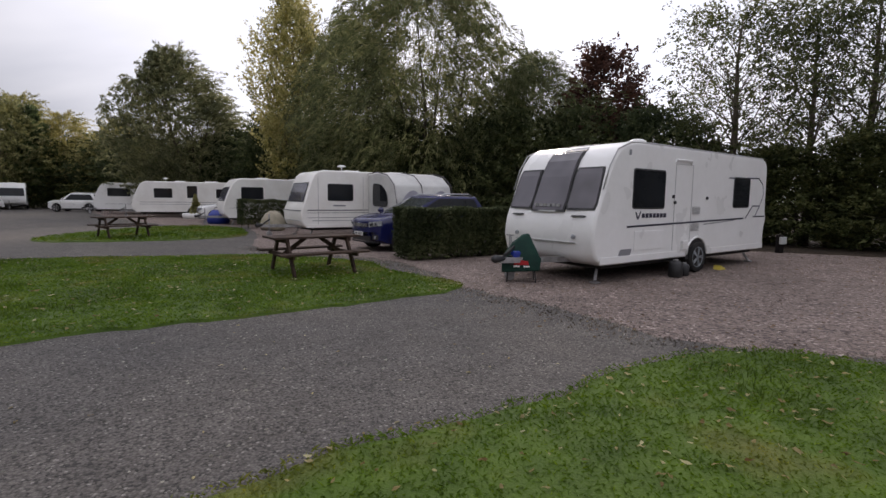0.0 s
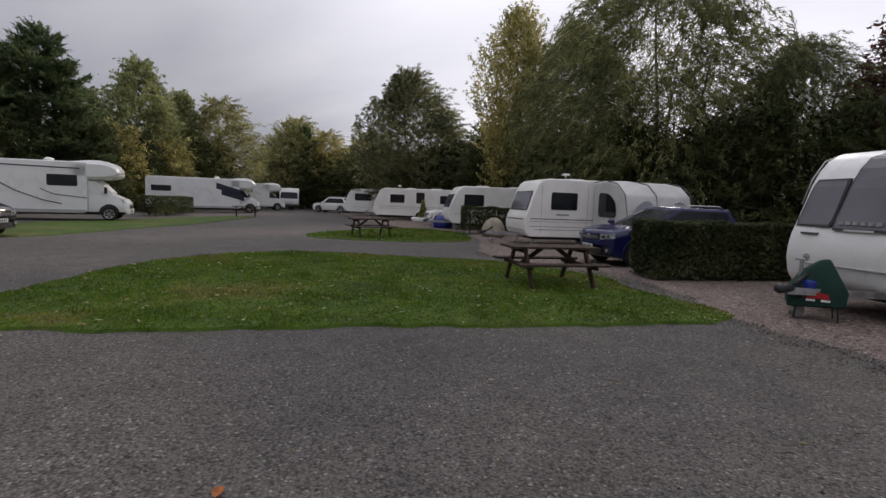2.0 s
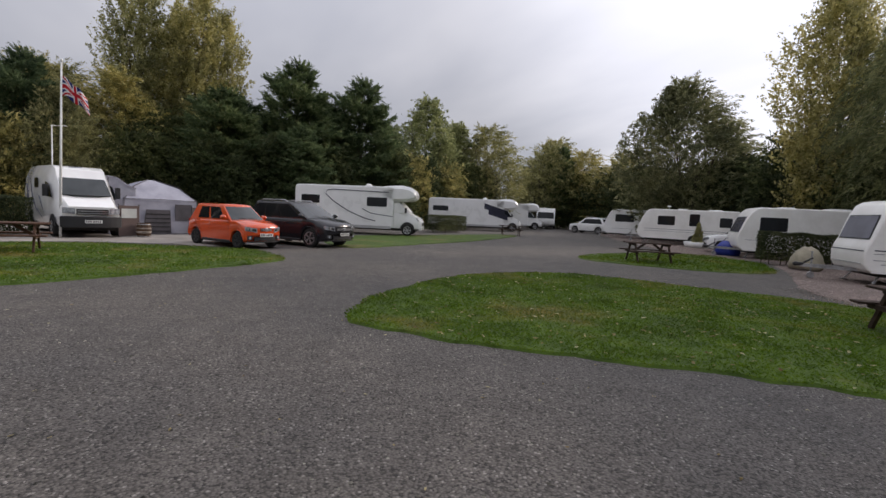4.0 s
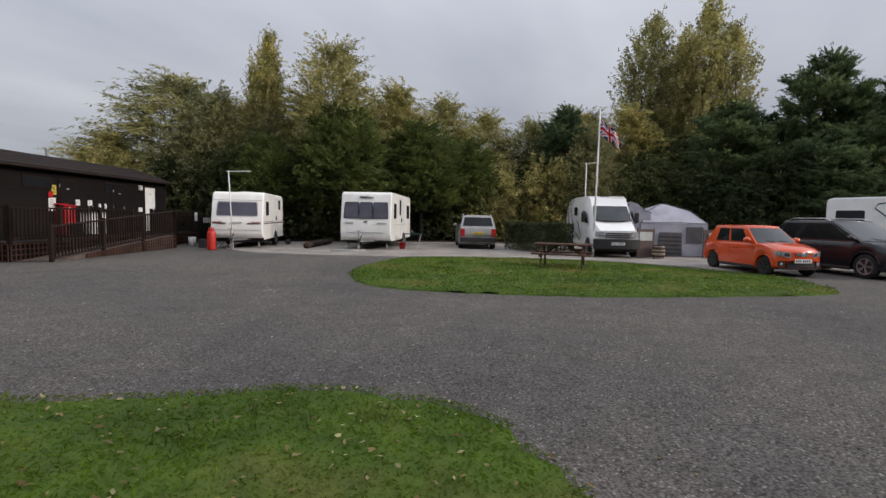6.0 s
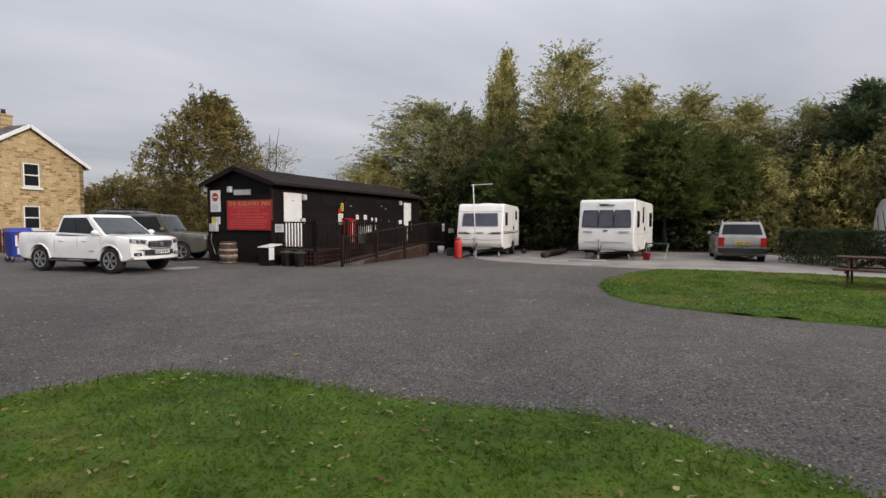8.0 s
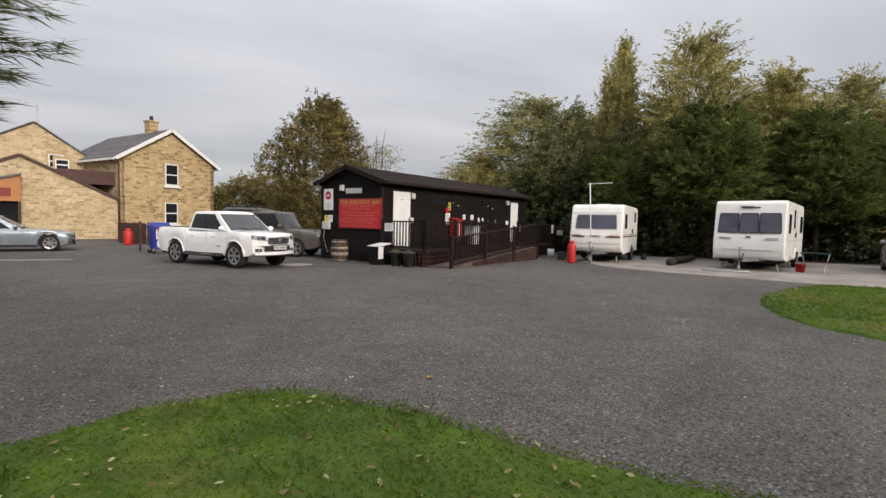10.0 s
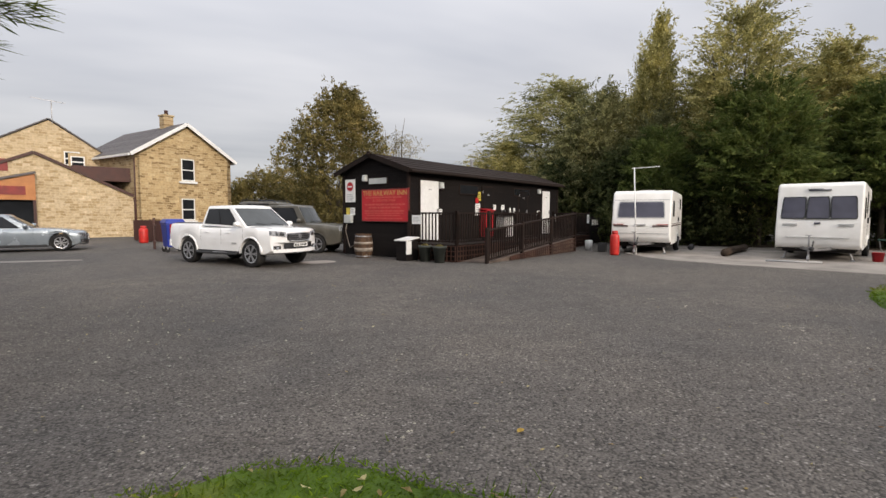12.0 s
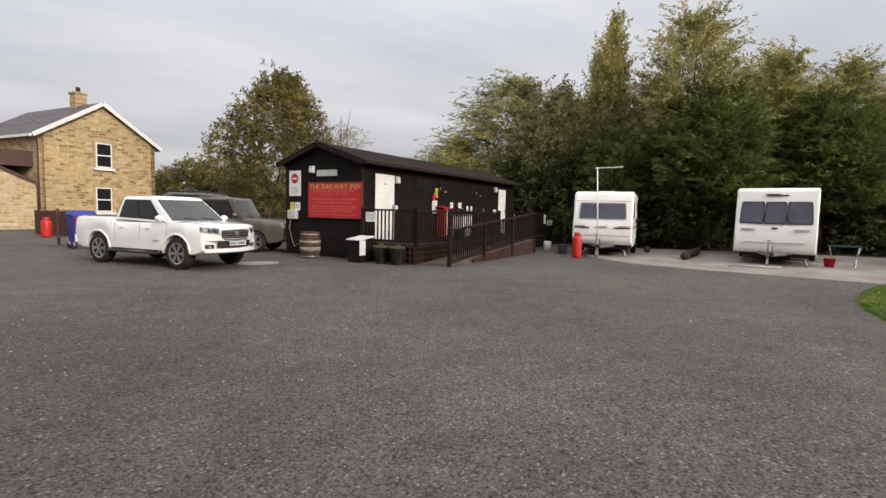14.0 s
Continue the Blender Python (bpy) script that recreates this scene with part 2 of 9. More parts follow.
M_CREAM = mat("cream_gelcoat", (0.86, 0.85, 0.815), (0.77, 0.755, 0.715), 0.34, scale=1.1, fine=9, bump=0.0, coat=0.2)
M_TRIM = mat("grey_trim", (0.42, 0.42, 0.42), (0.33, 0.33, 0.33), 0.45, fine=20, bump=0.0)
M_BLACK = mat("black_plastic", (0.022, 0.022, 0.024), (0.014, 0.014, 0.015), 0.5, fine=60, bump=0.1)
M_RUBBER = mat("tyre_rubber", (0.020, 0.020, 0.021), (0.034, 0.032, 0.030), 0.85, scale=5, fine=80, bump=0.2)
M_ALLOY = mat("alloy_wheel", (0.55, 0.55, 0.57), (0.38, 0.38, 0.40), 0.3, metal=0.85, bump=0.0)
M_STEEL = mat("galvanised_steel", (0.45, 0.45, 0.46), (0.28, 0.28, 0.28), 0.45, metal=0.8, scale=6, bump=0.05)
M_GLASS = glass_mat("dark_window_glass", (0.018, 0.020, 0.023), 0.06, 0.22)
M_BLIND = glass_mat("grey_window_with_blind", (0.13, 0.122, 0.14), 0.08, 0.5)
M_GLASSLIT = glass_mat("clear_window_over_curtain", (0.085, 0.085, 0.115), 0.08)
M_SCREEN = glass_mat("windscreen_glass", (0.05, 0.058, 0.062), 0.05)
M_LAMP = mat("headlamp_lens", (0.42, 0.44, 0.46), (0.16, 0.17, 0.19), 0.12, scale=12, bump=0.0, coat=1.0)
M_REDLAMP = mat("red_lamp_lens", (0.42, 0.015, 0.012), (0.30, 0.01, 0.01), 0.2, bump=0.0, coat=0.6)
M_PLATE_W = mat("white_number_plate", (0.75, 0.75, 0.73), (0.68, 0.68, 0.66), 0.4, bump=0.0)
M_PLATE_Y = mat("yellow_number_plate", (0.72, 0.52, 0.06), (0.66, 0.46, 0.05), 0.4, bump=0.0)
M_INK = mat("black_lettering", (0.02, 0.02, 0.025), None, 0.5, bump=0.0)
M_ORANGE = mat("orange_car_paint", (0.70, 0.088, 0.020), (0.64, 0.075, 0.017), 0.22, bump=0.0, coat=0.7)
M_CARBLACK = mat("black_car_paint", (0.014, 0.014, 0.018), (0.010, 0.010, 0.013), 0.22, bump=0.0, coat=0.25)
M_CARBLUE = mat("dark_blue_car_paint", (0.010, 0.014, 0.085), (0.008, 0.010, 0.06), 0.22, bump=0.0, coat=0.25)
M_CARWHITE = mat("white_car_paint", (0.86, 0.86, 0.855), (0.80, 0.80, 0.795), 0.2, bump=0.0, coat=0.7)
M_SILVER = mat("silver_car_paint", (0.38, 0.365, 0.35), (0.31, 0.30, 0.29), 0.3, metal=0.4, bump=0.0, coat=0.6)
# grey-gold paint darkened in its colour for the shade round the estate car
M_CHAMPAGNE = mat("shaded_grey_gold_car_paint", (0.115, 0.105, 0.085), (0.08, 0.075, 0.06), 0.35, metal=0.3, bump=0.0, coat=0.6)
M_SILVERBLUE = mat("silver_blue_car_paint", (0.33, 0.37, 0.40), (0.27, 0.31, 0.34), 0.25, metal=0.4, bump=0.0, coat=0.6)
M_DARKWOOD = mat("dark_stained_boards", (0.013, 0.010, 0.009), (0.008, 0.006, 0.006), 0.85, scale=1.5, fine=30, bump=0.35, rand=0.3, stretch=(0.4, 0.4, 3))
M_RAILWOOD = mat("dark_brown_rail_paint", (0.026, 0.016, 0.013), (0.015, 0.010, 0.008), 0.8, scale=3, fine=40, bump=0.2, rand=0.25)
M_LATTICE = mat("red_brown_lattice", (0.075, 0.036, 0.026), (0.045, 0.022, 0.017), 0.75, fine=40, bump=0.2, rand=0.2)
M_TABLEWOOD = mat("weathered_brown_timber", (0.085, 0.055, 0.040), (0.045, 0.030, 0.023), 0.75, scale=3, fine=35, bump=0.4, rand=0.35, stretch=(4, 0.6, 4))
M_TABLEWOOD2 = mat("reddish_brown_timber", (0.13, 0.068, 0.042), (0.075, 0.04, 0.028), 0.7, scale=3, fine=35, bump=0.4, rand=0.3, stretch=(4, 0.6, 4))
M_ROOF = mat("brown_felt_roof", (0.024, 0.016, 0.014), (0.015, 0.011, 0.010), 0.9, scale=1.2, fine=60, bump=0.3, rand=0.2)
M_WHITEPAINT = mat("white_paint", (0.82, 0.82, 0.80), (0.74, 0.74, 0.72), 0.45, scale=3, fine=30, bump=0.05)
M_SIGNRED = mat("red_sign_board", (0.50, 0.014, 0.022), (0.40, 0.010, 0.016), 0.4, scale=2, bump=0.0)
M_GOLD = mat("gold_sign_lettering", (0.55, 0.30, 0.10), (0.45, 0.24, 0.08), 0.5, bump=0.0)
M_SIGNPINK = mat("pale_red_sign_lettering", (0.56, 0.085, 0.065), (0.50, 0.07, 0.05), 0.5, bump=0.0)
M_GREYLAMP = mat("frosted_lamp_cover", (0.50, 0.52, 0.50), (0.40, 0.42, 0.41), 0.35, bump=0.0)
M_YELLOW = mat("yellow_sign", (0.62, 0.50, 0.08), None, 0.5, bump=0.0)
M_RED = mat("red_paint", (0.48, 0.012, 0.020), (0.36, 0.010, 0.015), 0.45, scale=4, bump=0.05)
M_GASRED = mat("orange_red_cylinder_paint", (0.58, 0.026, 0.018), (0.42, 0.02, 0.015), 0.45, scale=5, fine=30, bump=0.1)
M_BLUE = mat("blue_plastic", (0.012, 0.035, 0.30), (0.010, 0.028, 0.24), 0.4, bump=0.05)
M_DRESSED = mat("dressed_stone", (0.50, 0.38, 0.22), (0.40, 0.30, 0.17), 0.85, scale=2, fine=25, bump=0.3)
M_SLATE = mat("grey_roof_slates", (0.16, 0.145, 0.145), (0.10, 0.09, 0.092), 0.6, scale=1.5, fine=12, bump=0.3, rand=0.4)
M_BROWNPAINT = mat("brown_cladding_paint", (0.085, 0.030, 0.022), (0.06, 0.022, 0.017), 0.6, fine=25, bump=0.15, rand=0.2)
M_PORCH = mat("orange_varnished_boards", (0.50, 0.20, 0.06), (0.40, 0.15, 0.045), 0.45, scale=2, fine=20, bump=0.15)
M_AWNING = mat("grey_awning_canvas", (0.40, 0.40, 0.46), (0.30, 0.30, 0.35), 0.8, scale=1.5, fine=60, bump=0.15)
M_AWNDARK = mat("dark_grey_canvas", (0.13, 0.12, 0.13), (0.09, 0.085, 0.09), 0.8, scale=1.5, fine=60, bump=0.15)
M_AWNPINK = mat("taupe_windbreak_canvas", (0.16, 0.115, 0.105), (0.12, 0.09, 0.082), 0.8, scale=1.5, fine=60, bump=0.15)
M_GREENCOVER = mat("dark_green_cover", (0.018, 0.055, 0.042), (0.012, 0.038, 0.030), 0.75, scale=4, fine=70, bump=0.3)
M_SACK = mat("pale_cover_cloth", (0.42, 0.38, 0.29), (0.32, 0.29, 0.22), 0.85, scale=3, fine=40, bump=0.3)
M_OAK = mat("oak_barrel_staves", (0.11, 0.065, 0.04), (0.055, 0.035, 0.024), 0.75, scale=4, fine=30, bump=0.3, stretch=(3, 3, 0.6))
M_PALEWOOD = mat("faded_barrel_band", (0.36, 0.31, 0.26), (0.20, 0.17, 0.14), 0.7, scale=4, fine=30, bump=0.2)
M_POT = mat("grey_plastic_pot", (0.075, 0.085, 0.075), (0.045, 0.05, 0.045), 0.7, bump=0.1)
M_LOG = mat("old_timber_log", (0.07, 0.05, 0.036), (0.035, 0.026, 0.02), 0.9, scale=4, fine=25, bump=0.7, dist=0.02)
M_FLAGRED = mat("flag_red", (0.52, 0.02, 0.03), None, 0.7, bump=0.0)
M_FLAGBLUE = mat("flag_blue", (0.02, 0.025, 0.14), None, 0.7, bump=0.0)
M_FLAGWHITE = mat("flag_white", (0.72, 0.72, 0.72), None, 0.7, bump=0.0)
M_DEADLEAF = leaf_mat("fallen_leaves", (0.14, 0.07, 0.03), (0.34, 0.27, 0.14), (0.64, 0.60, 0.42))
M_BUFFSTONE = leaf_mat("loose_buff_stone", (0.10, 0.08, 0.07), (0.28, 0.23, 0.205), (0.52, 0.46, 0.42))
M_LITTER = leaf_mat("dark_fallen_leaves", (0.05, 0.03, 0.018), (0.13, 0.08, 0.045), (0.28, 0.19, 0.10))
M_RAMP = mat("worn_brown_ramp_boards", (0.15, 0.115, 0.095), (0.085, 0.065, 0.055), 0.9, scale=2, fine=30, bump=0.4)
M_PORTRUST = mat("dark_chassis", (0.03, 0.028, 0.027), None, 0.8, bump=0.1)


# ---- mesh tools ----
class Geo:
    """Collects vertices and faces for one mesh."""

    def __init__(self):
        self.v, self.f, self.k = [], [], []

    def add(self, verts, faces, k=0):
        o = len(self.v)
        self.v += [tuple(p) for p in verts]
        self.f += [tuple(i + o for i in q) for q in faces]
        self.k += [k] * len(faces)
        return self

    def box(self, x0, y0, z0, x1, y1, z1, k=0):
        v = [(x, y, z) for z in (z0, z1) for x, y in ((x0, y0), (x1, y0), (x1, y1), (x0, y1))]
        return self.add(v, [(3, 2, 1, 0), (4, 5, 6, 7), (0, 1, 5, 4), (1, 2, 6, 5), (2, 3, 7, 6), (3, 0, 4, 7)], k)

    def beam(self, a, b, w, h, k=0):
        """A bar of width w and height h from a to b."""
        a, b = Vector(a), Vector(b)
        d = (b - a).normalized()
        s = d.cross(Vector((0, 0, 1)))
        s = s.normalized() if s.length > 1e-4 else Vector((1, 0, 0))
        u = s.cross(d)
        v = [p + s * (w / 2 * i) + u * (h / 2 * j) for p in (a, b) for i, j in ((-1, -1), (1, -1), (1, 1), (-1, 1))]
        return self.add(v, [(0, 1, 2, 3), (7, 6, 5, 4), (0, 4, 5, 1), (1, 5, 6, 2), (2, 6, 7, 3), (3, 7, 4, 0)], k)

    def loft(self, rings, caps=True, k=0, closed=True):
        n = len(rings[0])
        v = [p for r in rings for p in r]
        f = []
        for i in range(len(rings) - 1):
            for j in range(n if closed else n - 1):
                a, b = i * n + j, i * n + (j + 1) % n
                f.append((a, b, b + n, a + n))
        if caps:
            f += [tuple(range(n))[::-1], tuple(range((len(rings) - 1) * n, len(rings) * n))]
        return self.add(v, f, k)

    def prism(self, prof, x0, x1, k=0):
        """A (y, z) outline drawn out along x."""
        return self.loft([[(x, y, z) for y, z in prof] for x in (x0, x1)], True, k)

    def tube(self, pts, radii, n=8, k=0, caps=True):
        rings = []
        pts = [Vector(p) for p in pts]
        for i, p in enumerate(pts):
            d = (pts[min(i + 1, len(pts) - 1)] - pts[max(i - 1, 0)]).normalized()
            s = d.cross(Vector((0.3, 0.1, 1))) if abs(d.z) < 0.9 else d.cross(Vector((1, 0, 0)))
            s.normalize()
            u = d.cross(s)
            r = radii[i] if isinstance(radii, (list, tuple)) else radii
            rings.append([p + (s * math.cos(2 * math.pi * j / n) + u * math.sin(2 * math.pi * j / n)) * r for j in range(n)])
        return self.loft(rings, caps, k)

    def lathe(self, prof, n=20, axis="z", at=(0, 0, 0), k=0):
        """A (radius, height) outline turned about an axis through at."""
        rings = []
        for r, h in prof:
            ring = []
            for j in range(n):
                c, s = r * math.cos(2 * math.pi * j / n), r * math.sin(2 * math.pi * j / n)
                p = (c, s, h) if axis == "z" else (h, c, s) if axis == "x" else (s, h, c)
                ring.append(tuple(a + b for a, b in zip(p, at)))
            rings.append(ring)
        return self.loft(rings, True, k)

    def quad(self, *p, k=0):
        return self.add(p, [tuple(range(len(p)))], k)

    def slab(self, p, n, t, k=0):
        """A flat outline p thickened by t along n."""
        n = Vector(n).normalized() * t
        return self.loft([[tuple(q) for q in p], [tuple(Vector(q) + n) for q in p]], True, k)

    def mesh(self, name, mats, smooth=False):
        me = bpy.data.meshes.new(name)
        me.from_pydata(self.v, [], self.f)
        for m in mats if isinstance(mats, (list, tuple)) else [mats]:
            me.materials.append(m)
        if any(self.k):
            me.polygons.foreach_set("material_index", self.k)
        bm = bmesh.new()
        bm.from_mesh(me)
        if len(self.f) < 60000:
            bmesh.ops.recalc_face_normals(bm, faces=bm.faces)
        bm.to_mesh(me)
        bm.free()
        if smooth:
            me.polygons.foreach_set("use_smooth", [True] * len(me.polygons))
        return me


def part(name, geo, material, parent=None, label="", bevel=0.0, smooth=False, seg=2):
    me = geo if isinstance(geo, bpy.types.Mesh) else geo.mesh(name, material, smooth)
    ob = new(name, me)
    if parent is not None:
        ob.parent = parent
    if label:
        ob["label"] = label
    if bevel:
        b = ob.modifiers.new("bevel", "BEVEL")
        b.width, b.segments, b.limit_method, b.angle_limit = bevel, seg, "ANGLE", radians(28)
        b.harden_normals = False
        if smooth:
            w = ob.modifiers.new("normals", "WEIGHTED_NORMAL")
            w.keep_sharp = False
    return ob


def thing(name, m, label, category, group="", kind=""):
    ob = new(name)
    ob.empty_display_size = 0.2
    ob.matrix_basis = m
    return tagged(ob, label, category, group, kind)


def rounded(points, r, n=4):
    """A closed 2D outline with its corners rounded."""
    out = []
    c = len(points)
    for i, p in enumerate(points):
        p, a, b = Vector(p), Vector(points[i - 1]), Vector(points[(i + 1) % c])
        ra = min(r, (a - p).length * 0.45, (b - p).length * 0.45)
        s, e = p + (a - p).normalized() * ra, p + (b - p).normalized() * ra
        for j in range(n + 1):
            t = j / n
            q = s * (1 - t) ** 2 + p * (2 * t * (1 - t)) + e * t * t
            out.append((q.x, q.y))
    return out


# ---- ground ----
def smooth_outline(pts, wob=0.05, step=0.3, seed=1):
    """A closed outline through the given corners, rounded and a little ragged."""
    rnd = random.Random(seed)
    n = len(pts)
    out = []
    for i in range(n):
        p0, p1, p2, p3 = (Vector((*pts[(i + j) % n], 0)) for j in (-1, 0, 1, 2))
        k = max(2, int((p2 - p1).length / step))
        for j in range(k):
            t = j / k
            q = 0.5 * (2 * p1 + (p2 - p0) * t + (2 * p0 - 5 * p1 + 4 * p2 - p3) * t * t + (3 * p1 - p0 - 3 * p2 + p3) * t ** 3)
            out.append((q.x + rnd.uniform(-wob, wob), q.y + rnd.uniform(-wob, wob)))
    return out


def sheet(name, outline, z, thick, material, label, crown=0.0):
    """A patch of ground: a top face over a short sloping edge."""
    cx, cy = sum(p[0] for p in outline) / len(outline), sum(p[1] for p in outline) / len(outline)
    inner = [(cx + (x - cx) * 0.985, cy + (y - cy) * 0.985) for x, y in outline]
    g = Geo()
    g.loft([[(x, y, z - thick) for x, y in outline], [(x, y, z + crown) for x, y in inner]], False)
    bm = bmesh.new()
    vs = [bm.verts.new((x, y, z + crown)) for x, y in inner]
    face = bm.faces.new(vs)
    bmesh.ops.triangulate(bm, faces=[face])
    for f in bm.faces:
        g.add([v.co[:] for v in f.verts], [(0, 1, 2)])
    bm.free()
    ob = part(name, g, material)
    return tagged(ob, label, "ground", kind="structure")


g = Geo()
R = [0, 4, 8, 14, 22, 34, 60, 120, 300, 900]
ring_n = 64
g.add([(0, 0, 0)], [])
rings = [[(-12 + r * math.cos(2 * math.pi * j / ring_n), r * math.sin(2 * math.pi * j / ring_n), 0) for j in range(ring_n)] for r in R[1:]]
o = len(g.v)
g.v[0] = (-12, 0, 0)
g.loft(rings, False)
g.add([(-12, 0, 0)] + rings[0], [(0, j + 1, (j + 1) % ring_n + 1) for j in range(ring_n)])
tagged(part("ground", g, M_CHIPS), "open yard and tracks of rolled grey stone chippings", "ground", kind="structure")

# outlines in metres on the plan
LAWN_NEAR = [(-2.34, 4.55), (-1.83, 5.17), (-1.06, 5.86), (-0.23, 6.83), (0.66, 7.76), (1.5, 8.08), (2.5, 7.9), (4.5, 7.3), (9.0, 6.0), (13, 2), (12, -5), (6, -6.5), (1.5, -6.0),
             (-0.5, -5.0), (-1.6, -5.2), (-1.93, -5.45), (-2.8, -5.56), (-3.45, -5.3), (-4.1, -4.6), (-4.95, -3.35), (-5.9, -2.1), (-6.22, -1.3), (-6.2, -0.5), (-5.72, 0.2), (-4.9, 1.1), (-3.6, 2.6)]
LAWN_MID = [(-2.1, 10.8), (-2.95, 9.45), (-4.1, 8.15), (-5.4, 6.9), (-7.06, 4.95), (-8.3, 3.9), (-8.95, 3.65), (-10.6, 4.6), (-12.4, 6.7), (-13.2, 8.5), (-13.1, 10.6), (-12.2, 11.7), (-10.1, 12.8), (-7.9, 13.9), (-5.1, 13.4), (-4.0, 12.3), (-3.0, 11.65)]
LAWN_TABLE = [(-17.8, 15.4), (-16.1, 14.9), (-13.4, 16.7), (-12.4, 18.6), (-13.0, 20.3), (-15.4, 23.0), (-18.6, 23.9), (-19.6, 21.5), (-19.0, 18.2)]
LAWN_FLAG = [(-11.75, -5.95), (-11.35, -4.8), (-11.8, -2.95), (-12.75, -0.8), (-14.4, 1.55), (-16.3, 3.7), (-18.0, 3.6), (-19.5, 2.9), (-20.7, 0.4), (-21.2, -2.5), (-20.7, -5.0), (-18.6, -8.4), (-15.6, -8.3), (-13.0, -7.2)]
LAWN_FAR = [(-20.8, 6.7), (-23.6, 11.3), (-26.4, 15.4), (-32.4, 22.0), (-34.5, 22.5), (-33.0, 18.5), (-30.5, 13.5), (-28.5, 9.0), (-25.5, 6.6)]
PITCH_BUFF = [(-4.6, 13.9), (-2.2, 10.9), (-1.5, 10.3), (0.25, 8.75), (1.0, 8.2), (2.5, 8.0), (5.0, 7.4), (9.5, 6.2), (16, 8), (18, 18), (9.5, 21.5), (3, 22.5), (-4, 19), (-6, 24), (-12.5, 28), (-16, 25.5), (-12.3, 19.8), (-9.0, 15.2)]
PITCH_FAR = [(-16.6, 24.6), (-14, 27.5), (-22, 37), (-38, 44), (-44, 41), (-33, 32), (-20.5, 24.3)]
STRIP_CONC = [(-16.4, -15.2), (-17.4, -11.6), (-18.6, -8.9), (-20.8, -5.2), (-22.0, -2.5), (-21.6, 0.5), (-21, 2.2), (-27, 8), (-34, 3), (-30.5, -10.5), (-26.5, -16.5), (-21.5, -20.5), (-18.5, -19.5)]

sheet("pitch_gravel", smooth_outline(PITCH_BUFF, 0.12, 0.35, 3), 0.012, 0.02, M_PINK, "hardstanding of loose buff and pink gravel")
sheet("pitch_gravel", smooth_outline(PITCH_FAR, 0.12, 0.5, 4), 0.012, 0.02, M_PINK, "further hardstanding of loose buff gravel")
sheet("concrete_strip", smooth_outline(STRIP_CONC, 0.04, 0.5, 5), 0.010, 0.02, M_CONC, "worn pale concrete standing before the trees")
sheet("concrete_patch", smooth_outline([(-5.9, -18.35), (-5.1, -17.95), (-4.7, -18.55), (-5.5, -18.95)], 0.04, 0.12, 6), 0.006, 0.012, M_CONC, "pale worn patch of concrete in the chippings")
sheet("concrete_patch", smooth_outline([(2.0, -21.9), (4.2, -22.0), (4.3, -22.45), (2.1, -22.35)], 0.04, 0.15, 12), 0.006, 0.012, M_CONC, "long pale scrape of concrete in the chippings")
LAWNS = []
for nm, outline, seed, lab in (("lawn", LAWN_NEAR, 7, "mown lawn with fallen leaves at the path side"), ("lawn", LAWN_MID, 8, "tapering island of mown grass between tracks"), ("lawn", LAWN_TABLE, 9, "small grass island under a picnic table"),
                               ("lawn", LAWN_FLAG, 10, "oval grass island before the flagpole"), ("lawn", LAWN_FAR, 11, "narrow grass verge along the far pitches")):
    o = smooth_outline(outline, 0.06, 0.22, seed)
    sheet(nm, o, 0.035, 0.05, M_LAWN, lab)
    LAWNS.append(o)


def inside(o, x, y):
    r = False
    for i in range(len(o)):
        (xa, ya), (xb, yb) = o[i - 1], o[i]
        if (ya > y) != (yb > y) and x < (xb - xa) * (y - ya) / (yb - ya) + xa:
            r = not r
    return r


def inside_many(o, x, y):
    r = np.zeros(len(x), bool)
    for i in range(len(o)):
        (xa, ya), (xb, yb) = o[i - 1], o[i]
        if ya != yb:
            r ^= ((ya > y) != (yb > y)) & (x < (xb - xa) * (y - ya) / (yb - ya) + xa)
    return r


def soil_bank(name, outline, label):
    o = smooth_outline(outline, 0.3, 0.7, 21)
    sheet(name, o, 0.03, 0.05, M_SOIL, label)


soil_bank("leaf_litter", [(-21, -24.5), (-24, -19.8), (-28.5, -14.5), (-33.5, -10.5), (-36, -3), (-36, 4), (-38, 12), (-42, 20), (-52, 18), (-56, -6), (-40, -24), (-24, -38)], "shaded bare soil and leaf litter under the trees")
soil_bank("leaf_litter", [(2.5, 20.6), (6.5, 19.6), (12, 19.0), (17, 22), (14, 34), (-4, 42), (-24, 50), (-45, 54), (-43, 42.5), (-27, 38), (-16, 31), (-6, 25.5)], "dark leaf litter under the tall willows")


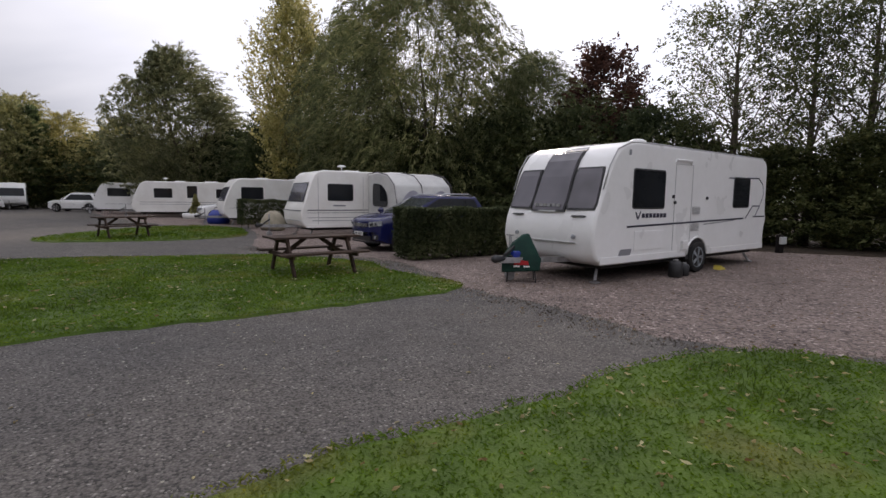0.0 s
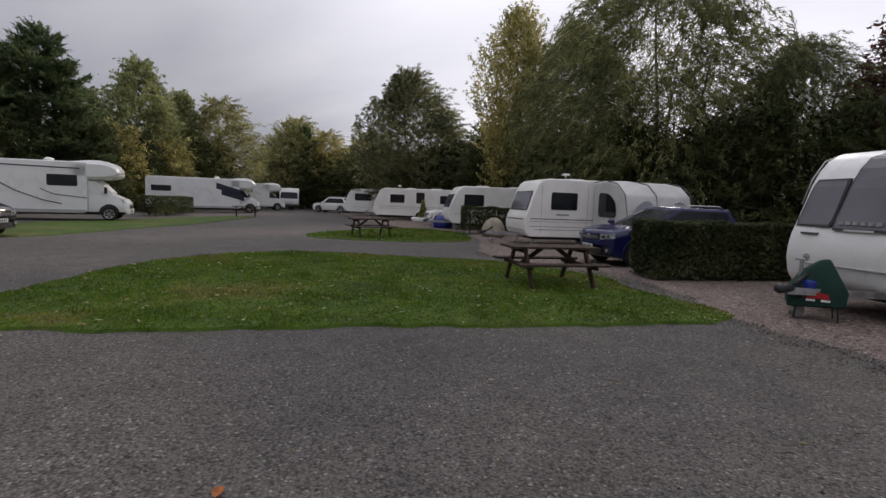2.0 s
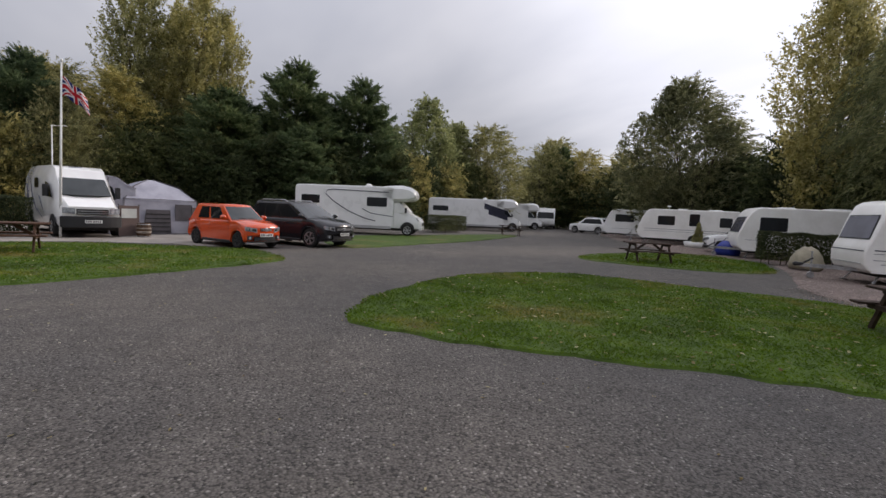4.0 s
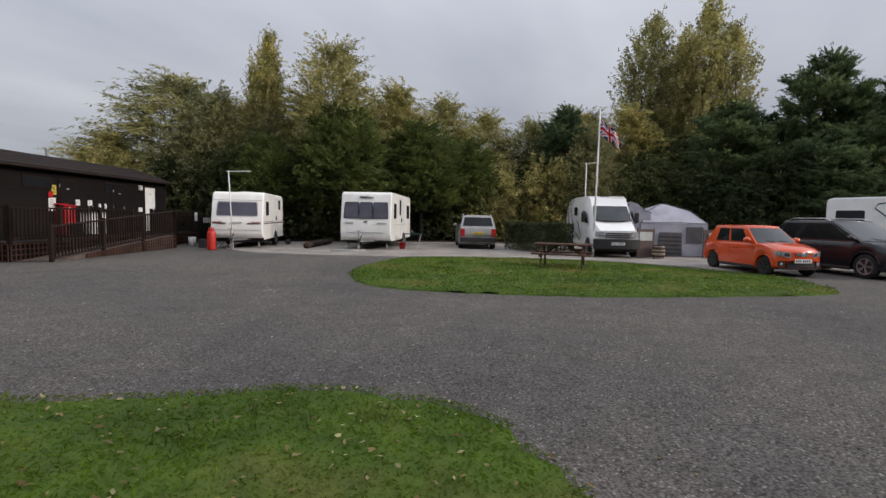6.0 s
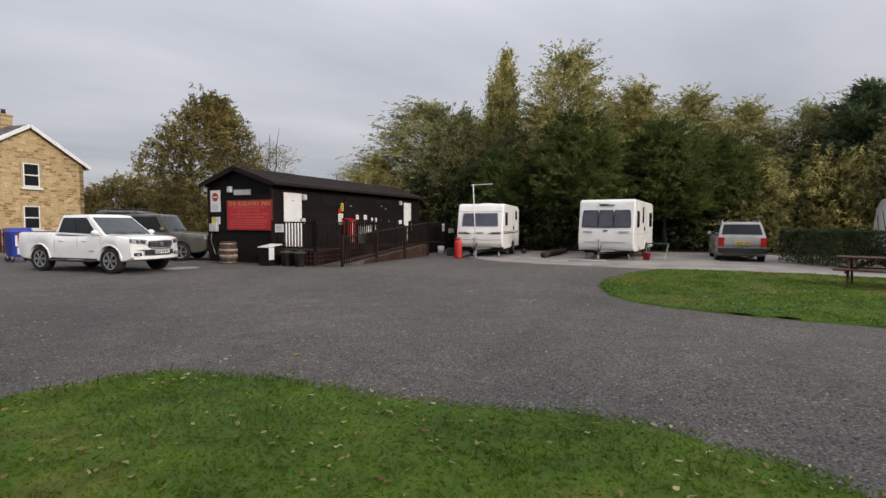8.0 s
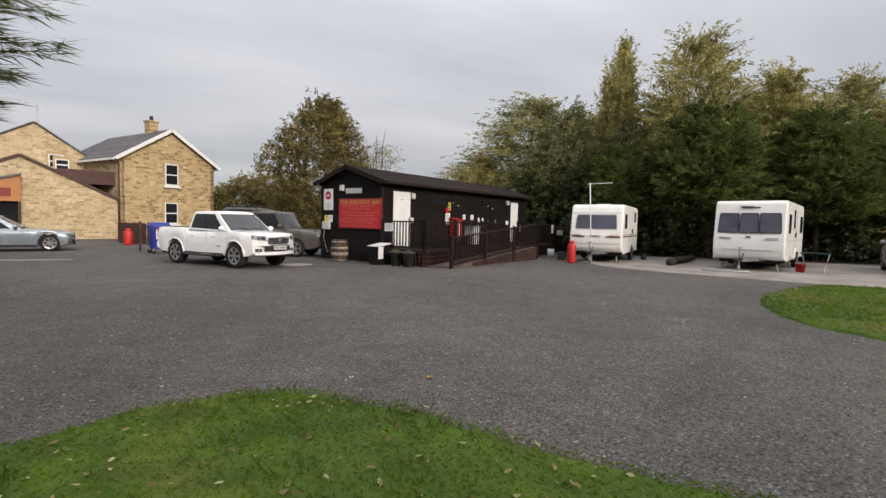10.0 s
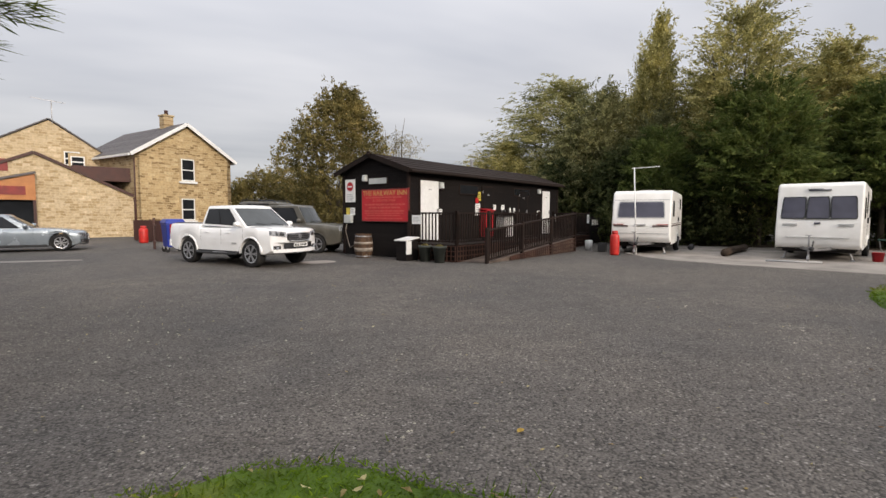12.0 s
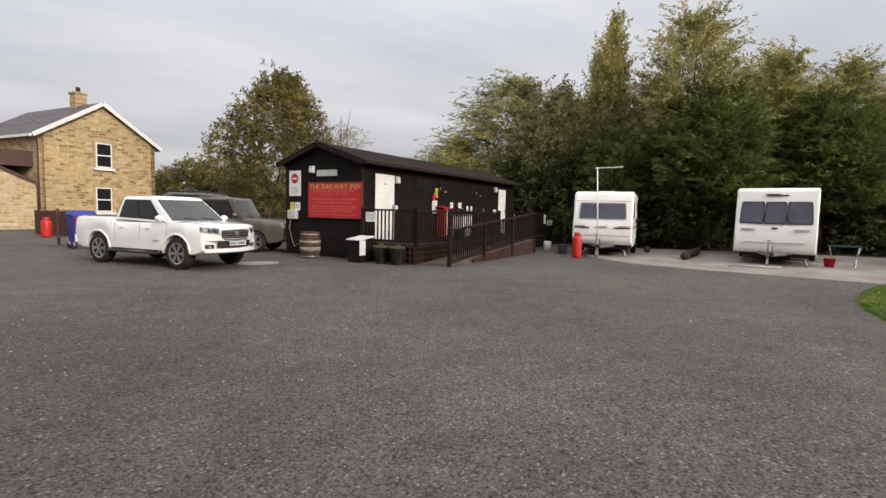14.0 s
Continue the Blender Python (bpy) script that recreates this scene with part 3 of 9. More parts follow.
# ---- grass blades and fallen leaves ----
def blade_field(name, outline, box, count, h0, h1, seed, label):
    rs = np.random.RandomState(seed)
    x0, y0, x1, y1 = box
    pts = []
    while len(pts) < count:
        xs, ys = rs.uniform(x0, x1, 4000), rs.uniform(y0, y1, 4000)
        hit = inside_many(outline, xs, ys)
        pts += list(zip(xs[hit], ys[hit]))
    p = np.array(pts[:count])
    n = len(p)
    a = rs.uniform(0, 2 * np.pi, n)
    clump = np.sin(p[:, 0] * 2.3 + seed) * np.sin(p[:, 1] * 2.9 + 1.3 * np.sin(p[:, 0] * 1.1)) * 0.6
    h = rs.uniform(h0, h1, n) * (1.0 + 0.3 * np.clip(clump, -0.4, 1))
    lean = rs.uniform(0.7, 2.2, n) * h
    w = rs.uniform(0.004, 0.009, n) * (1 + h0 * 6)
    b = rs.uniform(0, 2 * np.pi, n)
    z = np.full(n, 0.030)
    v = np.empty((n, 4, 3))
    dx, dy = np.cos(a) * w, np.sin(a) * w
    v[:, 0] = np.stack([p[:, 0] - dx, p[:, 1] - dy, z], 1)
    v[:, 1] = np.stack([p[:, 0] + dx, p[:, 1] + dy, z], 1)
    mx, my = p[:, 0] + np.cos(b) * lean * 0.4, p[:, 1] + np.sin(b) * lean * 0.4
    v[:, 2] = np.stack([mx + dx * 0.7, my + dy * 0.7, z + h * 0.65], 1)
    v[:, 3] = np.stack([p[:, 0] + np.cos(b) * lean, p[:, 1] + np.sin(b) * lean, z + h], 1)
    faces = (np.arange(n)[:, None] * 4 + np.array([[0, 1, 2, 3]])).tolist()
    me = bpy.data.meshes.new(name)
    me.from_pydata(v.reshape(-1, 3).tolist(), [], faces)
    me.materials.append(M_BLADE)
    return tagged(part(name, me, None), label, "grass", kind="stuff")


blade_field("grass", LAWNS[0], (-6.4, -6.7, 13.3, 8.2), 330000, 0.012, 0.030, 31, "short green blades of the path-side lawn")
blade_field("grass", LAWNS[1], (-13.4, 3.4, -2.0, 14.2), 110000, 0.014, 0.034, 32, "uneven green blades of the tapering lawn")
blade_field("grass", LAWNS[3], (-21.5, -8.8, -11, 4), 45000, 0.016, 0.045, 33, "green blades of the oval lawn")
blade_field("grass", LAWNS[2], (-20, 14.5, -12, 24.2), 9000, 0.03, 0.08, 34, "green blades round the picnic table")


def tufts(name, outline, box, count, seed, label):
    """Coarse darker tussocks standing up from a lawn."""
    rs = np.random.RandomState(seed)
    g = Geo()
    while count > 0:
        cx, cy = rs.uniform(box[0], box[2]), rs.uniform(box[1], box[3])
        if not inside(outline, cx, cy):
            continue
        count -= 1
        size = rs.uniform(0.08, 0.22)
        for _ in range(int(260 * size)):
            x, y = cx + rs.normal(0, size), cy + rs.normal(0, size * 0.7)
            a, h = rs.uniform(0, 6.283), rs.uniform(0.05, 0.12)
            dx, dy, lx, ly = math.cos(a) * 0.006, math.sin(a) * 0.006, rs.normal(0, 0.4) * h, rs.normal(0, 0.4) * h
            g.add([(x - dx, y - dy, 0.03), (x + dx, y + dy, 0.03), (x + lx, y + ly, 0.03 + h)], [(0, 1, 2)])
    return tagged(part(name, g, M_TUFT), label, "grass", kind="stuff")


tufts("grass_tufts", LAWNS[1], (-13.4, 3.4, -2.0, 14.2), 70, 35, "coarse dark tufts on the tapering lawn")
tufts("grass_tufts", LAWNS[0], (-6.4, -5.8, 4.5, 8.2), 70, 36, "coarse dark tufts in the path-side lawn")
tufts("grass_tufts", LAWNS[3], (-21.5, -8.8, -11, 4), 60, 37, "coarse dark tufts on the oval lawn")

# stones lying loose on the rolled surface
rs_ = np.random.RandomState(47)
g = Geo()
left = 6500
while left > 0:
    x, y = rs_.uniform(-14, 5), rs_.uniform(-15, 12)
    if any(inside(o_, x, y) for o_ in LAWNS[:4]):
        continue
    left -= 1
    s, a = rs_.uniform(0.006, 0.017), rs_.uniform(0, 6.283)
    ring = [(x + s * rs_.uniform(0.7, 1.3) * math.cos(a + k * 1.257), y + s * rs_.uniform(0.7, 1.3) * math.sin(a + k * 1.257), 0.001) for k in range(5)]
    g.add(ring + [(x, y, s * rs_.uniform(0.5, 0.9))], [(k, (k + 1) % 5, 5) for k in range(5)])
tagged(part("loose_stones", g, M_STONES), "loose pale and grey stones on the chippings", "stones", kind="stuff")


# buff stones kicked over the edge of the hardstanding
g = Geo()
edge = [p for p in smooth_outline(PITCH_BUFF, 0.12, 0.35, 3) if p[0] > -9.5 and p[1] < 16 and p[0] < 6]
for k in range(3600):
    x, y = edge[rs_.randint(len(edge))]
    x, y = x + rs_.normal(0, 0.28), y + rs_.normal(0, 0.28)
    if any(inside(o_, x, y) for o_ in LAWNS[:2]):
        continue
    s, a = rs_.uniform(0.009, 0.021), rs_.uniform(0, 6.283)
    ring = [(x + s * rs_.uniform(0.7, 1.3) * math.cos(a + j * 1.257), y + s * rs_.uniform(0.7, 1.3) * math.sin(a + j * 1.257), 0.001) for j in range(5)]
    g.add(ring + [(x, y, 0.013 + s * rs_.uniform(0.4, 0.8))], [(j, (j + 1) % 5, 5) for j in range(5)])
tagged(part("loose_stones", g, M_BUFFSTONE), "buff stones strewn over the edge of the grey chippings", "stones", kind="stuff")


def leaf_scatter(name, n, box, size, z, material, label, seed, keep=None, curl=0.3):
    rs = random.Random(seed)
    g = Geo()
    while n > 0:
        x, y = rs.uniform(box[0], box[2]), rs.uniform(box[1], box[3])
        if keep and not keep(x, y):
            continue
        n -= 1
        s, a = size * rs.uniform(0.55, 1.25), rs.uniform(0, 6.283)
        w = s * rs.uniform(0.3, 0.5)
        c, d = math.cos(a), math.sin(a)
        lift = s * curl
        P = [(-s, 0, rs.random() * lift), (-0.3 * s, w, rs.random() * lift), (0.5 * s, w * 0.8, rs.random() * lift), (s, 0, rs.random() * lift), (0.5 * s, -w * 0.8, rs.random() * lift), (-0.3 * s, -w, rs.random() * lift)]
        zz = z(x, y) if callable(z) else z
        g.add([(x + c * px - d * py, y + d * px + c * py, zz + pz) for px, py, pz in P], [(0, 1, 5), (1, 2, 4, 5), (2, 3, 4)])
    return tagged(part(name, g, material), label, "leaves", kind="stuff")


leaf_scatter("fallen_leaves", 2600, (-6.3, -5.6, 6, 8.1), 0.032, 0.052, M_DEADLEAF, "dry curled brown and pale leaves on the lawn", 41, lambda x, y: inside(LAWNS[0], x, y), 0.6)
leaf_scatter("fallen_leaves", 700, (-13.2, 3.5, -2, 14), 0.04, 0.055, M_DEADLEAF, "pale fallen leaves on the tapering lawn", 42, lambda x, y: inside(LAWNS[1], x, y), 0.6)
leaf_scatter("fallen_leaves", 380, (-21, -8.5, -11, 4), 0.04, 0.075, M_DEADLEAF, "pale fallen leaves on the oval lawn", 43, lambda x, y: inside(LAWNS[3], x, y), 0.6)
leaf_scatter("fallen_leaves", 700, (-15, -16, 6, 14), 0.022, 0.004, M_DEADLEAF, "small leaves and twigs blown over the chippings", 44, lambda x, y: not any(inside(o, x, y) for o in LAWNS[:4]), 0.4)
leaf_scatter("fallen_leaves", 3000, (-2, 8, 14, 21), 0.03, 0.014, M_LITTER, "brown leaves lying on the buff gravel", 45, lambda x, y: not inside(LAWNS[0], x, y), 0.5)


# ---- trees ----
def tri_mesh(me_name, v, material):
    """A mesh of single triangles from an (n, 3, 3) array."""
    n = len(v)
    v[:, :, 2] = np.maximum(v[:, :, 2], 0.03)
    me = bpy.data.meshes.new(me_name)
    me.vertices.add(n * 3)
    me.vertices.foreach_set("co", v.reshape(-1))
    me.loops.add(n * 3)
    me.loops.foreach_set("vertex_index", np.arange(n * 3, dtype=np.int32))
    me.polygons.add(n)
    me.polygons.foreach_set("loop_start", np.arange(0, n * 3, 3, dtype=np.int32))
    me.update(calc_edges=True)
    me.materials.append(material)
    return me


def unit(a):
    return a / (np.linalg.norm(a, axis=1)[:, None] + 1e-9)


def leaf_cloud(me_name, centres, spread, per, length, width, droop, material, rs, ball=1.0):
    """Many single leaves round the given centres; droop turns them downwards."""
    c = np.repeat(np.array(centres, float), per, axis=0)
    n = len(c)
    k = unit(rs.normal(0, 1, (n, 3)))
    off = k * (rs.uniform(0, 1, n) ** 0.42)[:, None] * np.array(spread) * 1.55
    p = c + off * ball
    # leaves lie like tiles on their clump, facing outwards and up
    nr = unit(k + rs.normal(0, 0.45, (n, 3)) + np.array([0, 0, 0.35]))
    d = rs.normal(0, 1, (n, 3))
    d[:, 2] = d[:, 2] * (1 - abs(droop)) - droop * 1.6
    d = unit(d - nr * (d * nr).sum(1)[:, None])
    e = np.cross(nr, d)
    L = (length * rs.uniform(0.6, 1.4, n))[:, None]
    W = (width * rs.uniform(0.6, 1.4, n))[:, None]
    return tri_mesh(me_name, np.stack([p - d * L, p + d * L * 0.7 - e * W, p + d * L * 0.7 + e * W], 1), material)


def spray_cloud(me_name, starts, dirs, reach, bend, per, fuzz, length, width, material, rs, wild=0.5):
    """Leaves set along bending twigs: each twig leaves its start in its own direction and bends by the given vector."""
    m = len(starts)
    L = reach * rs.uniform(0.55, 1.3, m)
    s, d, L = np.repeat(starts, per, 0), np.repeat(dirs, per, 0), np.repeat(L, per)[:, None]
    n = len(s)
    u = rs.uniform(0.0, 1.0, n)[:, None] ** 0.8
    b = np.array(bend)[None]
    p = s + d * L * u + b * L * u * u + rs.normal(0, fuzz, (n, 3)) * (1.1 - 0.6 * u)
    t = unit(unit(d + 2 * b * u) + rs.normal(0, wild, (n, 3)))
    e = unit(np.cross(t, rs.normal(0, 1, (n, 3))))
    l_ = (length * rs.uniform(0.6, 1.4, n))[:, None]
    w_ = (width * rs.uniform(0.6, 1.4, n))[:, None]
    return tri_mesh(me_name, np.stack([p - t * l_ * 0.7 - e * w_, p - t * l_ * 0.7 + e * w_, p + t * l_], 1), material)


# habit: twig length, rise of the twigs, bend (x, y, z), leaves on a twig, fuzz, disorder of the leaves, steepness of the limbs
WILLOW = (2.3, 0.55, (0.22, -0.10, -0.75), 34, 0.10, 0.35, 0.5)
WINDBENT = (1.7, 0.8, (0.35, -0.25, -0.35), 26, 0.10, 0.4, 0.7)
POPLAR = (1.25, 1.6, (0.0, 0.0, 0.15), 20, 0.12, 0.9, 2.2)
ROUND = (0.95, 0.45, (0.0, 0.0, -0.15), 18, 0.12, 0.7, 0.4)
BUSHY = (1.0, 0.5, (0.0, 0.0, -0.2), 16, 0.13, 0.6, 0.4)
BIRCH = (1.1, 0.35, (0.0, 0.0, -0.35), 14, 0.10, 0.7, 0.9)


def tree(name, m, label, group, h, r, shape, material, leaves, length, width, habit, seed, base=0.18, limbs=16, stems=1, lean=0.0, category="tree", fill=1.0):
    """Stems and limbs, tapered, and a crown of leafy twigs. shape: crown radius from 0 (crown base) to 1 (top)."""
    rs = np.random.RandomState(seed)
    rnd = random.Random(seed)
    reach0, up, bend, per, fuzz, wild, steep = habit
    t = thing(name, m, label, category, group)
    g = Geo()
    r0 = (0.016 * h + 0.05) / math.sqrt(stems)
    spines = []
    for j in range(stems):
        a, out = 2.1 + j * 6.283 / stems, r * 0.42 * (stems > 1)
        top = h * (0.88 if stems == 1 else 0.86 if j == 0 else rnd.uniform(0.72, 0.84))
        spines.append([Vector((math.cos(a) * out * (k / 6) ** 1.2 + lean * (k / 6) ** 1.5 + rnd.uniform(-1, 1) * 0.012 * h * (k > 0), math.sin(a) * out * (k / 6) ** 1.2 + rnd.uniform(-1, 1) * 0.012 * h * (k > 0), top * k / 6)) for k in range(7)])
        g.tube(spines[-1], [r0 * (1 - 0.88 * k / 6) for k in range(7)], 7)
    at = lambda sp, f: sp[int(f * 6)].lerp(sp[min(int(f * 6) + 1, 6)], f * 6 - int(f * 6))
    lump = lambda a, s: 0.86 + 0.42 * noise.noise((math.cos(a) * 1.3 + seed, math.sin(a) * 1.3, s * 2.6))
    centres = []
    for i in range(limbs):
        f = base + (0.95 - base) * (i + rnd.random() * 0.6) / limbs
        a = i * 2.4 + rnd.uniform(-0.4, 0.4)
        s = (f - base) / (1 - base)
        reach = r * shape(s) * rnd.uniform(0.75, 1.05) * lump(a, s) * (0.7 if stems > 1 else 1.0)
        o = at(spines[i % stems], f * (1.02 if stems == 1 else 0.82))
        end = o + Vector((math.cos(a) * reach, math.sin(a) * reach, min(reach * steep * rnd.uniform(0.7, 1.2) + 0.04 * h, h * 0.97 - o.z)))
        mid = o.lerp(end, 0.5) + Vector((0, 0, -0.06 * reach * steep))
        rl = r0 * (1 - 0.85 * f) * (0.2 if stems == 1 else 0.38) + 0.010
        g.tube([o, mid, end], [rl, rl * 0.6, 0.012], 4)
        for k in range(3):
            p = o.lerp(end, 0.4 + 0.28 * k)
            q = p + Vector((rnd.uniform(-1, 1), rnd.uniform(-1, 1), rnd.uniform(-0.2, 0.9) * max(1.0, steep))) * reach * 0.4
            g.tube([p, p.lerp(q, 0.5) + Vector((0, 0, 0.05)), q], [rl * 0.45, rl * 0.3, 0.008], 3)
            centres += [q, q.lerp(end, 0.5)]
        centres += [end, end.lerp(mid, 0.4)]
    # further twigs fill the crown, most of them near its skin
    total = int(leaves * 2.0)
    want = max(len(centres) + 1, int(total / per))
    while len(centres) < want * fill:
        s = rnd.random()
        a = rnd.uniform(0, 6.283)
        rr = r * shape(s) * math.sqrt(rnd.uniform(0.10, 1.0)) * lump(a, s) * 0.92
        c = at(spines[0], min(base + (1 - base) * s, 0.99))
        centres.append(Vector((c.x * 0.5 + math.cos(a) * rr, c.y * 0.5 + math.sin(a) * rr, h * 0.95 * (base + (1 - base) * s) + rnd.uniform(-0.3, 0.3))))
    part("trunk", g, M_BARK, t, smooth=True)
    c = np.repeat(np.array([tuple(p) for p in centres]), max(1, round(want / len(centres))), 0)
    c = c + rs.normal(0, 0.22, c.shape)
    d = c * np.array([1.0, 1.0, 0.0])
    d = unit(d) + rs.normal(0, 0.45, c.shape) + np.array([0, 0, up])
    me = spray_cloud("crown", c, unit(d), reach0, bend, per, fuzz, length, width, material, rs, wild)
    part("crown", me, None, t)
    return t


def conifer(name, m, label, group, h, r, material, twigs, seed, tips=3, z0=0.02):
    """A cypress: tiers of arching branches clothed in flat sprays, ending in a few leading shoots."""
    rs = np.random.RandomState(seed)
    rnd = random.Random(seed)
    t = thing(name, m, label, "tree", group)
    g = Geo()
    g.tube([(0, 0, 0), (0.06, 0.03, h * 0.5), (0.02, 0, h * 0.93)], [0.02 * h, 0.012 * h, 0.015], 8)
    starts, dirs = [], []
    leaders = [(0.0, 0.0, h)] + [(r * 0.30 * math.cos(k * 2.3 + seed), r * 0.30 * math.sin(k * 2.3 + seed), h * rnd.uniform(0.80, 0.93)) for k in range(tips)]
    n = 230
    for i in range(n):
        lx, ly, lh = leaders[i % len(leaders)] if i % 3 else leaders[0]
        s = (i + rnd.random()) / n
        z = z0 * h + (lh - z0 * h) * s
        a = i * 2.4 + rnd.uniform(-0.4, 0.4)
        prof = min(1.0, 0.72 + 1.3 * s) * (1 - s) ** 0.6
        out = r * prof * rnd.uniform(0.62, 1.12) + 0.12
        o = Vector((lx * s, ly * s, z))
        d = Vector((math.cos(a), math.sin(a), 0.28 + 0.9 * s * s))
        tip = o + d * out
        g.tube([o, o.lerp(tip, 0.55) - Vector((0, 0, 0.05 * out)), tip], [0.02 + 0.01 * out, 0.014, 0.005], 3)
        k = max(4, int(twigs / n * (0.3 + 1.5 * prof)))
        for _ in range(k):
            f = rnd.uniform(0.3, 1.0) ** 0.7
            p = o.lerp(tip, f)
            side = Vector((-d.y, d.x, 0)) * rnd.gauss(0, 0.75)
            q = (d.normalized() + side + Vector((0, 0, rnd.gauss(0.02, 0.22)))).normalized()
            starts.append(tuple(p + side * 0.12 * out))
            dirs.append(tuple(q))
    part("trunk", g, M_BARK, t, smooth=True)
    me = spray_cloud("crown", np.array(starts), np.array(dirs), 0.066 * h ** 0.5 + 0.62, (0, 0, -0.12), 12, 0.07, 0.11 + 0.005 * h, 0.022 + 0.0016 * h, material, rs, 0.38)
    part("crown", me, None, t)
    return t


def round_crown(s):
    return max(0.12, math.sin(math.pi * min(1, (s * 0.86 + 0.14)) ** 0.8)) ** 0.75


def column_crown(s):
    return min(1.0, 0.62 + 0.9 * s) if s < 0.68 else max(0.10, 1 - ((s - 0.68) / 0.33) ** 1.7)


def bush_crown(s):
    return max(0.25, math.sqrt(max(0.0, 1 - s * s)))


def grove(first, spots, h0, r0):
    """Copies of a tree at (x, y, height, radius)."""
    rnd = random.Random(len(spots) * 7 + int(h0 * 10))
    for x, y, h, r in spots:
        c = copy_thing(first, pose(x, y, 0, 0, 0, rnd.uniform(-50, 50)))
        c.scale = (r / r0, r / r0, h / h0)


WOOD_N, WOOD_S = "trees behind the willow pitches", "trees behind the flag pitches"
# tall willows behind the buff gravel pitches
w1 = tree("willow_tree", pose(-8.3, 31.5, 0, 0, 0, 150), "tall wind-blown willow with a heavy dark crown", WOOD_N, 15.4, 7.0, round_crown, M_LEAF_WILLOW, 44000, 0.19, 0.026, WILLOW, 101, 0.10, 34, 4)
w2 = tree("willow_tree", pose(-31.6, 39.2, 0, 0, 0, 120), "broad grey-green willow above the caravans", WOOD_N, 13.6, 6.2, round_crown, M_LEAF_SALLOW, 40000, 0.17, 0.040, WINDBENT, 102, 0.06, 30, 3)
grove(w1, [(-13.8, 34.0, 14.2, 4.8), (-1.6, 29.8, 9.8, 4.2)], 15.4, 7.0)
p1 = tree("poplar_tree", pose(-19.4, 35.6, 0, 0, 0, 10), "tall slender poplar with yellowing leaves", WOOD_N, 16.2, 2.9, column_crown, M_LEAF_POPLAR, 19000, 0.10, 0.07, POPLAR, 103, 0.06, 34, 2)
red = tree("copper_tree", pose(2.0, 29.4, 0, 0, 0, 0), "dark copper-leaved tree among the green ones", WOOD_N, 9.8, 2.7, round_crown, M_LEAF_RED, 10000, 0.10, 0.06, ROUND, 104, 0.15, 24, 2)
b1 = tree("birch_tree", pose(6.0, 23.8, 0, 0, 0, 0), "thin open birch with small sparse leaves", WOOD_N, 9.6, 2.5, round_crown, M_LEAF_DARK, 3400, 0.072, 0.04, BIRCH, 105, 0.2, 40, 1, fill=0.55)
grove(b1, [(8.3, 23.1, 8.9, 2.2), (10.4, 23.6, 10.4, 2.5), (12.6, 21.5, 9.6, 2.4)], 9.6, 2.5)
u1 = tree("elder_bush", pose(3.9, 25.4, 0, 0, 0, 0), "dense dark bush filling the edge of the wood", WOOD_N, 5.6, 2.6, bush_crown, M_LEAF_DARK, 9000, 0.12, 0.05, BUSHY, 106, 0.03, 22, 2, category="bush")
grove(u1, [(5.9, 24.0, 3.8, 2.3), (8.2, 23.0, 3.6, 2.3), (10.4, 21.8, 3.9, 2.4), (12.8, 20.2, 4.4, 2.5), (15.5, 17.0, 4.8, 2.8), (1.0, 27.5, 6.0, 2.9), (-2.0, 28.6, 6.2, 3.0), (-5.2, 30.2, 6.0, 3.2), (-8.6, 31.2, 6.2, 3.2), (-12.0, 32.6, 6.2, 3.2),
           (-15.6, 34.4, 6.8, 3.2), (-19.0, 37.0, 7.4, 3.2), (-22.4, 37.4, 8.2, 3.2), (-26.0, 39.6, 7.0, 3.4), (-30.0, 42.0, 7.0, 3.6), (-35.0, 43.8, 7.0, 3.8), (-40.0, 45.0, 7.2, 3.8), (-45.0, 46.5, 7.6, 4.0), (-50.0, 47.2, 7.6, 4.0), (-55.0, 46.8, 7.6, 4.2),
           (-60.5, 45.5, 8.0, 4.4), (-63.5, 35.0, 7.6, 4.2), (-58.5, 31.5, 6.6, 3.8), (14.2, 24.0, 4.6, 3.2), (18.0, 14.0, 5.6, 3.0)], 5.6, 2.6)
# far end of the track and the verge behind the motorhomes
o1 = tree("hawthorn_tree", pose(-50.0, 22.0, 0, 0, 0, 40), "light grey-green tree behind the motorhomes", WOOD_S, 13.6, 4.8, round_crown, M_LEAF_GREYGREEN, 19000, 0.13, 0.065, ROUND, 107, 0.06, 28, 3)
grove(o1, [(-54.6, 26.5, 12.4, 4.4), (-47.2, 17.0, 10.0, 3.4)], 14.0, 4.6)
o2 = tree("willow_tree", pose(-52.4, 31.0, 0, 0, 0, 40), "pale wind-bent willow at the end of the track", WOOD_S, 11.8, 5.0, round_crown, M_LEAF_OLIVE, 19000, 0.15, 0.04, WINDBENT, 116, 0.06, 26, 3)
grove(o2, [(-57.2, 41.8, 11.4, 4.6), (-61.5, 47.5, 13.0, 5.0), (-55.2, 47.8, 10.8, 4.6), (-49.6, 48.2, 10.2, 4.4)], 11.8, 5.0)
c1 = conifer("cypress_tree", pose(-43.4, 7.8, 0, 0, 0, 0), "dark feathery cypress with an uneven top", WOOD_S, 12.0, 4.3, M_LEAF_CONIFER, 6200, 108, 4)
grove(c1, [(-44.6, 13.5, 11.8, 4.2), (-40.4, 2.4, 8.8, 4.0), (-37.2, -7.7, 8.8, 2.8), (-43.8, 4.2, 8.8, 3.4), (-38.6, 7.4, 6.6, 3.0), (-56.4, 44.6, 10.4, 2.8), (-46.0, 10.6, 9.8, 4.0)], 12.0, 4.3)
